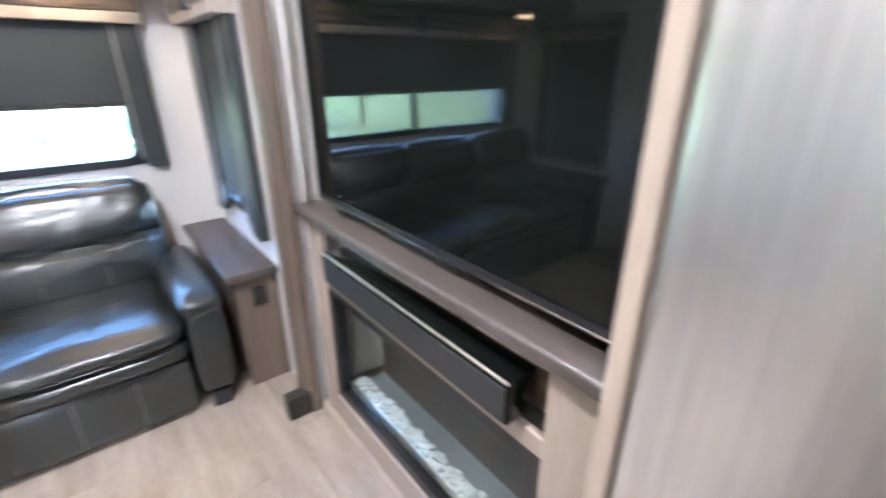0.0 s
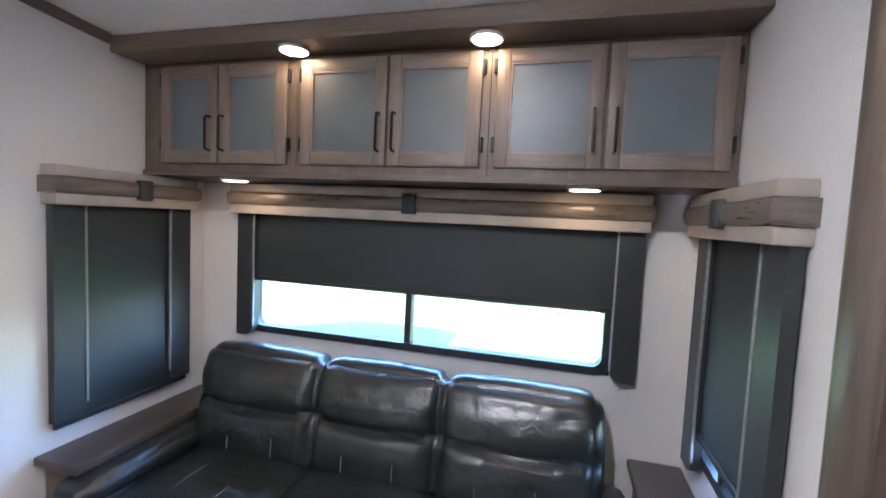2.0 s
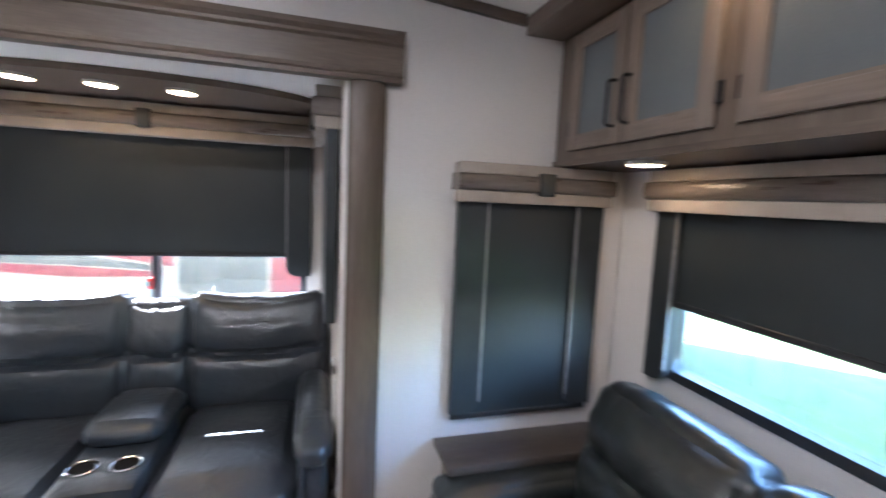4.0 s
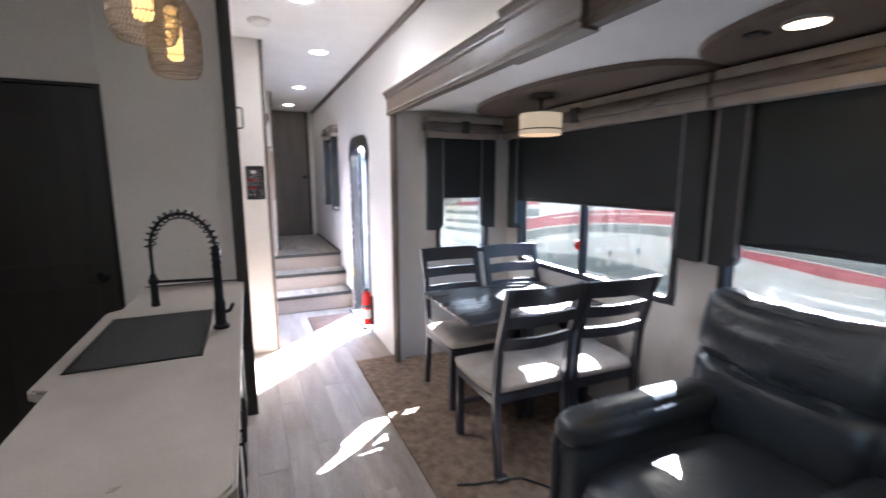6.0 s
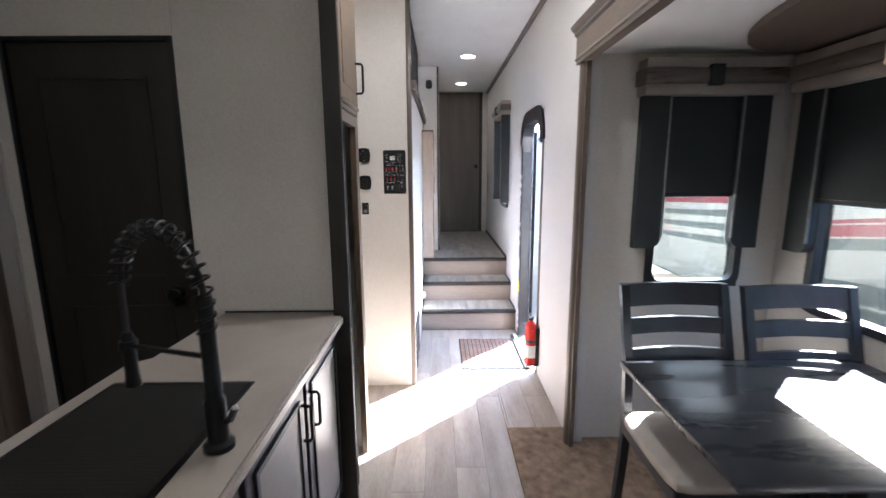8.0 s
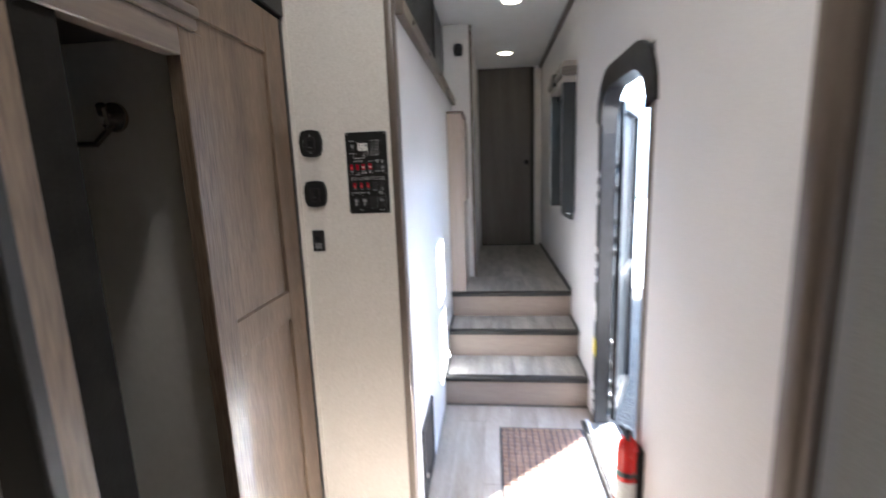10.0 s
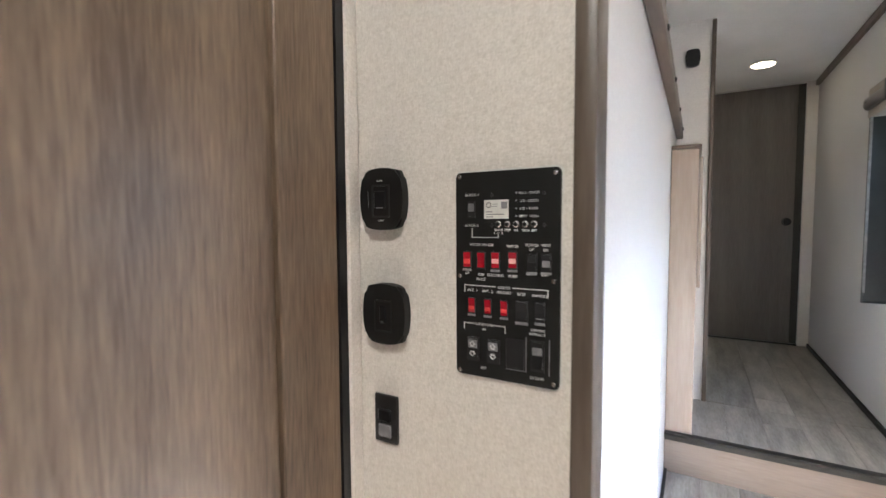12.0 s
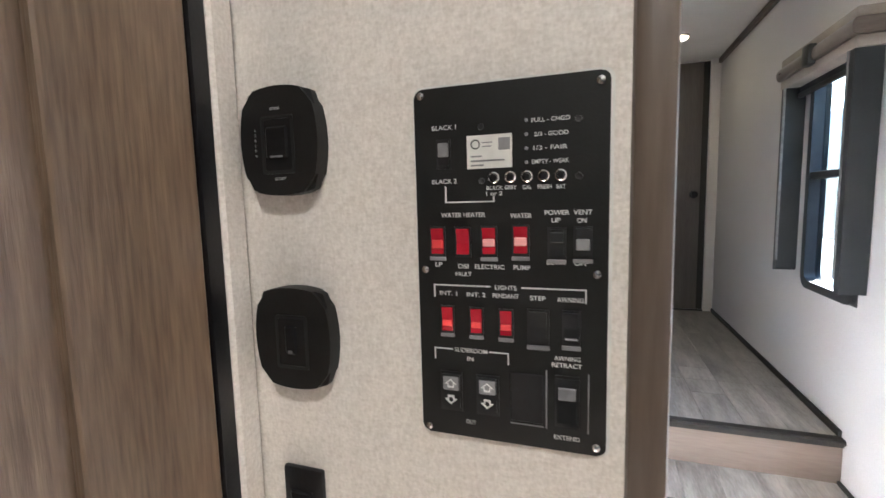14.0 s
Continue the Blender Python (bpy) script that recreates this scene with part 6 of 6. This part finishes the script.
for k in range(5):
    y = -2.95 - k * 0.45
    part("bolt", lathe([(0.009, 0.0), (0.008, -0.004), (0.002, -0.006)], (-0.985, y, 1.983), 10, "x"), BLACK_METAL, rail)
part("top_bar", box(-0.945, -0.915, -3.95, Y_PANEL - 0.057, 2.44, 2.47), BLACK_METAL, rail)
for k in range(30):
    y = -3.94 + k * 0.039
    part("slat", box(-0.936, -0.924, y, y + 0.016, 2.01, 2.44), BLACK_METAL, rail)
part("end_post", box(-0.945, -0.915, -3.985, -3.95, 1.971, 2.47), BLACK_METAL, rail)
# Added black sheet fills the railing with the darkness of the loft.
solo("loft_dark_sheet", box(-0.895, -0.885, -4.88, Y_PANEL - 0.06, 1.951, 2.55), BLACK, "black sheet behind the loft railing for its dark inside", "curtain")
acc = thing("access_panel", (-0.955, -3.02, 0.05), "dark square access panel low on the stair wall", "access panel")
part("frame", ring_frame([(-3.20, 0.04), (-2.90, 0.04), (-2.90, 0.37), (-3.20, 0.37)], [(-3.175, 0.065), (-2.925, 0.065), (-2.925, 0.345), (-3.175, 0.345)], "x", -0.962, -0.9525), BLACK, acc, smooth=0)
part("cover", box(-0.958, -0.953, -3.175, -2.925, 0.065, 0.345), BLACK_DOOR, acc)
part("latch", lathe([(0.014, 0.0), (0.012, -0.006), (0.002, -0.008)], (-0.958, -2.96, 0.12), 12, "x"), CHROME, acc)
bell = thing("night_light", (-0.957, -3.78, 0.31), "white round night light on the stair wall", "night light")
part("dome", lathe([(0.03, 0.004), (0.03, -0.006), (0.022, -0.03), (0.012, -0.034), (0.002, -0.034)], (-0.957, -3.77, 0.335), 20, "x"), WHITE_PAPER, bell)

# ---- entry door ----
en = tagged(thing("door_4", (XL, -3.26, 0.0), "arched black entry door frame with the door standing open", "door"), kind="structure")


def arch(y0, y1, z0, z1, r, n=10):
    pts = [(y0, z0)]
    for k in range(n + 1):
        a = radians(180 - 90 * k / n)
        pts.append((y0 + r + r * math.cos(a), z1 - r + r * math.sin(a)))
    for k in range(n + 1):
        a = radians(90 - 90 * k / n)
        pts.append((y1 - r + r * math.cos(a), z1 - r + r * math.sin(a)))
    pts.append((y1, z0))
    return pts


def half_band(y0, y1, z0, z1, r, y2, y3, z2, r2, a, b, low):
    """The arched head of the frame, down to height low."""
    outer = arch(y0, y1, low, z1, r)
    inner = arch(y2, y3, low, z2, r2)
    bm = bmesh.new()
    n = len(outer)
    loops = [[bm.verts.new((h, *p)) for p in line] for line, h in ((outer, a), (outer, b), (inner, b), (inner, a))]
    for i in range(4):
        one, two = loops[i], loops[(i + 1) % 4]
        for k in range(n - 1):
            bm.faces.new((one[k], one[k + 1], two[k + 1], two[k]))
    bm.faces.new([loops[i][0] for i in range(4)])
    bm.faces.new([loops[i][-1] for i in range(4)])
    return bm


part("arched_head", half_band(-3.665, -2.85, 0, 1.895, 0.22, -3.575, -2.94, 1.80, 0.16, XL - 0.065, XL + 0.016, 1.655), BLACK, en, "black arched plastic head", smooth=40)
part("corner_fill", prism([(-3.62, 1.86), (-3.62, 1.60), (-3.60, 1.60)] + [(-3.59 + 0.15 + 0.15 * math.cos(radians(180 - 15 * k)), 1.66 + 0.15 * math.sin(radians(180 - 15 * k))) for k in range(7)] + [(-3.44, 1.86)], "x", XL - 0.06, XL - 0.002), BLACK, en)
part("corner_fill", prism([(-2.90, 1.86), (-3.08, 1.86)] + [(-2.93 - 0.15 + 0.15 * math.cos(radians(90 - 15 * k)), 1.66 + 0.15 * math.sin(radians(90 - 15 * k))) for k in range(7)] + [(-2.92, 1.60), (-2.90, 1.60)], "x", XL - 0.06, XL - 0.002), BLACK, en)
part("jamb", box(XL - 0.07, XL + 0.008, -3.655, -3.60, 0.0, 1.655, 0.004), BLACK_METAL, en)
part("jamb", box(XL - 0.07, XL + 0.006, -2.915, -2.872, 0.0, 1.655, 0.004), WOOD_Z, en)
part("threshold", box(XL - 0.10, XL + 0.03, -3.60, -2.915, -0.004, 0.008, 0.003), STEEL, en)
for z in (1.38, 1.31, 1.24, 0.98, 0.90, 0.82, 0.20, 0.14, 0.08):
    part("catch", box(XL + 0.004, XL + 0.013, -3.648, -3.612, z, z + 0.035, 0.002), STEEL, en)
part("label", box(XL + 0.0075, XL + 0.0095, -3.65, -3.608, 0.40, 0.50), YELLOW, en, "yellow warning label")
part("label", box(XL + 0.0075, XL + 0.0095, -3.648, -3.61, 0.60, 0.71), WHITE_PAPER, en, "white label")
turned = Matrix.Translation((XL - 0.075, -3.66, 0)) @ Matrix.Rotation(radians(66), 4, "Z") @ Matrix.Translation((-XL + 0.075, 3.66, 0))


def swung(bm):
    bm.transform(turned)
    return bm


leaf = part("door_leaf", swung(box(XL - 0.74, XL - 0.075, -3.70, -3.655, -0.02, 1.80, 0.01, 2)), BLACK, en, "open entry door")
part("leaf_edge", swung(box(XL - 0.735, XL - 0.08, -3.655, -3.648, 0.05, 1.75)), FRAME_BLACK, leaf)
for z in (0.10, 0.18, 0.30, 0.42, 0.95, 1.03, 1.12, 1.30, 1.42):
    part("catch", swung(box(XL - 0.14, XL - 0.10, -3.648, -3.640, z, z + 0.035, 0.002)), STEEL, leaf)
sc = part("screen_door", swung(ring_frame([(XL - 0.66, 0.0), (XL - 0.075, 0.0), (XL - 0.075, 1.76), (XL - 0.66, 1.76)], [(XL - 0.625, 0.04), (XL - 0.11, 0.04), (XL - 0.11, 1.72), (XL - 0.625, 1.72)], "y", -3.64, -3.615)), BLACK_METAL, en, "black screen door frame", smooth=0)
part("rail", swung(box(XL - 0.625, XL - 0.11, -3.638, -3.617, 0.80, 0.84)), BLACK_METAL, sc)

ext = thing("fire_extinguisher", (-1.765, -2.80, 0.0), "red fire extinguisher with a black head beside the door", "fire extinguisher")
ex, ey = -1.768, -2.845
part("body", lathe([(0.036, 0.0), (0.041, 0.008), (0.041, 0.27), (0.036, 0.295), (0.018, 0.315), (0.016, 0.325)], (ex, ey, 0.09), 24), RED, ext)
part("valve", lathe([(0.016, 0.0), (0.018, 0.02), (0.012, 0.03)], (ex, ey, 0.412), 16), BLACK, ext)
part("handle", tube([(ex, ey + 0.01, 0.44), (ex + 0.02, ey + 0.05, 0.455), (ex + 0.025, ey + 0.085, 0.45)], 0.007), BLACK, ext)
part("lever", tube([(ex, ey, 0.45), (ex + 0.02, ey + 0.05, 0.475), (ex + 0.022, ey + 0.08, 0.48)], 0.006), BLACK, ext)
part("nozzle", rod((ex, ey, 0.43), (ex + 0.01, ey - 0.045, 0.425), 0.009, 0.012), BLACK, ext)
part("strap", lathe([(0.0425, 0.0), (0.0425, 0.022), (0.0405, 0.022), (0.0405, 0.0)], (ex, ey, 0.255), 24), BLACK, ext)
part("label", lathe([(0.0416, 0.0), (0.0418, 0.09), (0.0412, 0.09), (0.0411, 0.0)], (ex, ey, 0.145), 24), WHITE_PAPER, ext, "white printed label")
part("bracket", box(XL + 0.0005, -1.79, ey - 0.03, ey + 0.03, 0.08, 0.36, 0.002), BLACK_METAL, ext)
part("bracket_foot", box(XL + 0.0005, -1.735, ey - 0.025, ey + 0.025, 0.078, 0.0895), BLACK_METAL, ext)

mat_ob = thing("door_mat", (-1.50, -3.23, 0.0), "tan rubber door mat with a raised basket pattern", "door mat")
part("pad", box(-1.74, -1.285, -3.53, -2.935, 0.0005, 0.008, 0.003), MAT_BLACK, mat_ob)
bm = bmesh.new()
for i in range(13):
    for j in range(17):
        x, y = -1.728 + i * 0.0335, -3.518 + j * 0.0335
        for s in (0, 1):
            if (i + j) % 2:
                box(x + 0.003, x + 0.030, y + 0.004 + s * 0.014, y + 0.014 + s * 0.014, 0.006, 0.013, bm=bm)
            else:
                box(x + 0.004 + s * 0.014, x + 0.014 + s * 0.014, y + 0.003, y + 0.030, 0.006, 0.013, bm=bm)
tagged(part("raised_pattern", bm, MAT_RUBBER, mat_ob, "tan raised bars", smooth=0), kind="stuff")
sill = thing("threshold_cover", (-1.79, -3.26, 0.0), "dark speckled threshold strip with a pale edge", "threshold")
part("strip", box(XL + 0.032, -1.748, -3.60, -2.93, 0.0005, 0.018, 0.004), GRAVEL, sill)
part("edge", box(XL + 0.034, XL + 0.055, -3.60, -2.93, 0.018, 0.026, 0.003), WHITE_PAPER, sill)

# ---- outdoors ----
GZ = -0.92
solo("ground", prism([(-3000, -3000), (3000, -3000), (3000, 3000), (-3000, 3000)], "z", GZ - 0.5, GZ), GRAVEL, "dark gravel ground", kind="structure", smooth=0)
solo("lane", box(-40, 30, -33.0, -9.8, GZ + 0.004, GZ + 0.008), CONCRETE, "pale concrete lane", kind="structure", smooth=0)
solo("lawn", box(-90, 60, -75.0, -33.0, GZ + 0.004, GZ + 0.05), GRASS, "green strip of lawn", kind="structure", smooth=0)
solo("lawn_rear", box(-30, 30, 7.0, 40.0, GZ + 0.004, GZ + 0.03), GRASS, "green lawn behind the trailer", kind="structure", smooth=0)
shed = thing("shed", (-45, -90, GZ), "long blue steel shed in the distance", "building")
part("wall", box(-80, 10, -96, -84, GZ + 0.0, 5.0), BLUE_STEEL, shed)
part("roof", prism([(-96.5, 5.0), (-83.5, 5.0), (-90, 7.0)], "x", -80.5, 10.5), CONCRETE, shed)
for k in range(12):
    part("door", box(-76 + k * 7, -72.5 + k * 7, -84.05, -83.9, GZ, 2.6), RV_WHITE, shed)

NX = -5.3
nb = thing("neighbour_trailer", (-6.5, -1.0, GZ), "cream travel trailer with grey and red swooping graphics parked alongside", "trailer")
part("body", box(NX - 2.4, NX, -9.6, 7.0, -0.42, 2.75, 0.08, 3), RV_WHITE, nb)


def swoosh(top, bottom, y0, y1, material, name, proud, n=24):
    """A curved graphic band on the trailer's side between two height functions."""
    bm = bmesh.new()
    last = None
    for k in range(n + 1):
        y = y0 + (y1 - y0) * k / n
        ring = [bm.verts.new((NX + d, y, z)) for d, z in ((0.0005, bottom(y)), (proud, bottom(y)), (proud, top(y)), (0.0005, top(y)))]
        if last:
            for j in range(4):
                bm.faces.new((last[j], last[(j + 1) % 4], ring[(j + 1) % 4], ring[j]))
        last = ring
    return part(name, bm, material, nb, smooth=60)


def arc_height(top, at, left, right):
    """A height that falls away as a parabola either side of a crest."""
    return lambda y: top - (left if y < at else right) * (y - at) ** 2


red_top, red_low = arc_height(1.11, -2.0, 0.031, 0.06), arc_height(0.94, -2.0, 0.033, 0.05)
grey_low = arc_height(0.79, -2.4, 0.046, 0.02)
pale_low, line_low = arc_height(0.37, -3.0, 0.04, 0.115), arc_height(0.15, -3.0, 0.03, 0.09)
swoosh(red_top, red_low, -5.6, 0.1, RV_RED, "red_band", 0.004)
swoosh(lambda y: red_top(y) - 0.045, lambda y: red_top(y) - 0.06, -4.6, -1.0, RV_WHITE, "pale_line", 0.006)
swoosh(lambda y: red_low(y) - 0.022, grey_low, -5.6, 0.0, RV_GREY, "grey_band", 0.004)
swoosh(lambda y: grey_low(y) - 0.012, lambda y: max(0.62, 0.775 - 0.09 * (y + 2.5)), -2.45, 0.0, RV_RED, "red_band", 0.005)
swoosh(pale_low, lambda y: pale_low(y) - 0.05, -5.8, -1.0, RV_GREY, "grey_band", 0.004)
swoosh(lambda y: pale_low(y) - 0.05, lambda y: min(pale_low(y) - 0.06, -0.40), -5.8, -1.15, RV_GREY, "lower_grey_band", 0.0035)
swoosh(line_low, lambda y: line_low(y) - 0.028, -5.4, -2.0, RV_WHITE, "pale_line", 0.006)
swoosh(lambda y: 0.82, lambda y: -0.3, 1.05, 1.75, RV_RED, "red_panel", 0.004)
for k in range(5):
    base = 0.25 + 0.2 * k
    swoosh(lambda y: base + 0.05 + 0.045 * (y + 9.0) ** 1.3, lambda y: base - 0.02 + 0.035 * (y + 9.0) ** 1.3, -8.9, -5.0, RV_RED if k == 3 else RV_GREY, "thin_swoosh", 0.003)
part("window", prism(round_rect(0.15, 1.0, 0.44, 1.05, 0.09), "x", NX + 0.001, NX + 0.02), RV_GREY, nb, "dark trailer window", smooth=0)
for k, y in enumerate((-3.4, -2.9, -2.45, -1.9)):
    part("fitting", box(NX + 0.001, NX + 0.03, y, y + 0.07, 0.42 + 0.1 * (k % 2), 0.50 + 0.1 * (k % 2), 0.006), CONCRETE, nb)
for y in (-0.6, 0.3):
    wheel = part("wheel", lathe([(0.36, 0.0), (0.37, -0.05), (0.37, -0.2), (0.34, -0.22), (0.20, -0.21), (0.19, -0.05), (0.001, -0.04)], (NX - 0.05, y, GZ + 0.37), 28, "x"), MAT_BLACK, nb)
nc = thing("far_trailer", (-4.9, -9.4, GZ), "white trailer nose with a red ring graphic beyond the door", "trailer")
part("nose", box(-6.2, -3.72, -10.8, -8.0, 0.85, 2.6, 0.28, 4), RV_WHITE, nc)
ringo = [(math.cos(2 * math.pi * k / 32), math.sin(2 * math.pi * k / 32)) for k in range(32)]
part("ring", ring_frame([(-4.62 + 0.70 * u, 1.62 + 0.66 * v) for u, v in ringo], [(-4.62 + 0.60 * u, 1.62 + 0.56 * v) for u, v in ringo], "y", -8.0, -7.98), RV_RED, nc, "red ring graphic")
part("leg", box(-5.1, -4.9, -9.5, -9.3, GZ, 0.86), MAT_BLACK, nc)


def leaf_cloud(radius, count, seed, flat=0.8):
    """A crown of small bent leaves in uneven clumps."""
    rng = random.Random(seed)
    clumps = [Vector((rng.gauss(0, 0.5), rng.gauss(0, 0.5), rng.gauss(0, 0.45))) * radius for _ in range(26)]
    verts, faces = [], []
    for _ in range(count):
        c = rng.choice(clumps)
        p = c + Vector((rng.gauss(0, 1), rng.gauss(0, 1), rng.gauss(0, flat))) * radius * 0.22
        a = Vector((rng.uniform(-1, 1), rng.uniform(-1, 1), rng.uniform(-1, 1))).normalized()
        b = a.orthogonal().normalized()
        s = rng.uniform(0.08, 0.16)
        n = len(verts)
        verts += [p - a * s, p + b * s * 0.5, p + a * s + a.cross(b) * s * 0.3, p - b * s * 0.5]
        faces.append((n, n + 1, n + 2, n + 3))
    return verts, faces


def tree(x, y, h, seed):
    t = thing("tree", (x, y, GZ), "leafy green tree behind the trailer", "tree", "trees behind the trailer")
    rng = random.Random(seed)
    bm = tube([(x, y, GZ), (x + 0.05, y, GZ + h * 0.25), (x - 0.03, y + 0.04, GZ + h * 0.5)], 0.12, 9)
    part("trunk", bm, BARK, t)
    for k in range(6):
        a = 2 * math.pi * k / 6 + rng.uniform(-0.3, 0.3)
        z = GZ + h * rng.uniform(0.2, 0.45)
        part("limb", tube([(x, y, z), (x + 0.5 * math.cos(a), y + 0.5 * math.sin(a), z + 0.35), (x + 1.0 * math.cos(a), y + 1.0 * math.sin(a), z + 0.9)], 0.04, 6), BARK, t)
    verts, faces = leaf_cloud(h * 0.40, 7000, seed)
    me = bpy.data.meshes.new("crown")
    me.from_pydata([v + Vector((0, 0, h * 0.52)) for v in verts], [], faces)
    me.materials.append(LEAF)
    crown_ob = new("crown", me)
    crown_ob.parent = t
    tagged(crown_ob, "uneven green crown", kind="stuff")
    return t


t0 = tree(-2.4, 15.5, 7.5, 3)
t1 = tree(0.6, 16.5, 8.2, 8)
for k, (x, y, r) in enumerate(((-5.2, 16.2, 40), (3.4, 15.8, 110), (-8.0, 17.0, 200), (6.2, 17.5, 290), (-0.9, 18.5, 75), (9.2, 16.0, 20))):
    copy_thing(t0 if k % 2 else t1, pose(x, y, GZ, 0, 0, r))

# ---- floor planks ----
PW, PL = 0.152, 1.22
plank_meshes = {}
floor_ob = tagged(thing("floor", (-0.6, 0.0, 0.0), "grey-brown wood-look vinyl plank floor", "floor"), kind="structure")


def plank(parent, x0, x1, y0, y1, z, material, key):
    w, d = round(x1 - x0, 3), round(y1 - y0, 3)
    if (w, d, key) not in plank_meshes:
        plank_meshes[w, d, key] = mesh_of("plank", box(-w / 2 + 0.0006, w / 2 - 0.0006, -d / 2 + 0.0006, d / 2 - 0.0006, -0.006, 0.0, 0.0007), material)
    ob = new("plank", plank_meshes[w, d, key])
    ob.parent = parent
    ob.matrix_basis = PLACE[parent].inverted() @ Matrix.Translation(((x0 + x1) / 2, (y0 + y1) / 2, z))


def lay(parent, x0, x1, y0, y1, z, material, key):
    n = math.ceil((x1 - x0) / PW)
    for i in range(n):
        a, b = x0 + i * PW, min(x0 + (i + 1) * PW, x1)
        y = y0 - ((i * 0.43) % 1) * PL
        while y < y1:
            c, d = max(y, y0), min(y + PL, y1)
            if d - c > 0.03:
                plank(parent, a, b, c, d, z, material, key)
            y += PL


lay(floor_ob, -1.505, 0.66, -3.765, Y_REAR, 0.0, VINYL_PLANK, "floor")
lay(floor_ob, XL, -1.505, -3.765, -2.17, 0.0, VINYL_PLANK, "floor")
lay(floor_ob, XL, -1.505, 1.96, Y_REAR, 0.0, VINYL_PLANK, "floor")
hall_ob = tagged(thing("hall_planks", (-1.4, -5.4, 0.55), "pale grey vinyl plank floor of the upper hall", "floor"), kind="structure")
lay(hall_ob, XL + 0.012, -0.953, -4.90, -4.428, STEP * 3, STEP_PLANK, "hall")
lay(hall_ob, XL + 0.012, -1.114, Y_FRONT, -4.90, STEP * 3, STEP_PLANK, "hall")
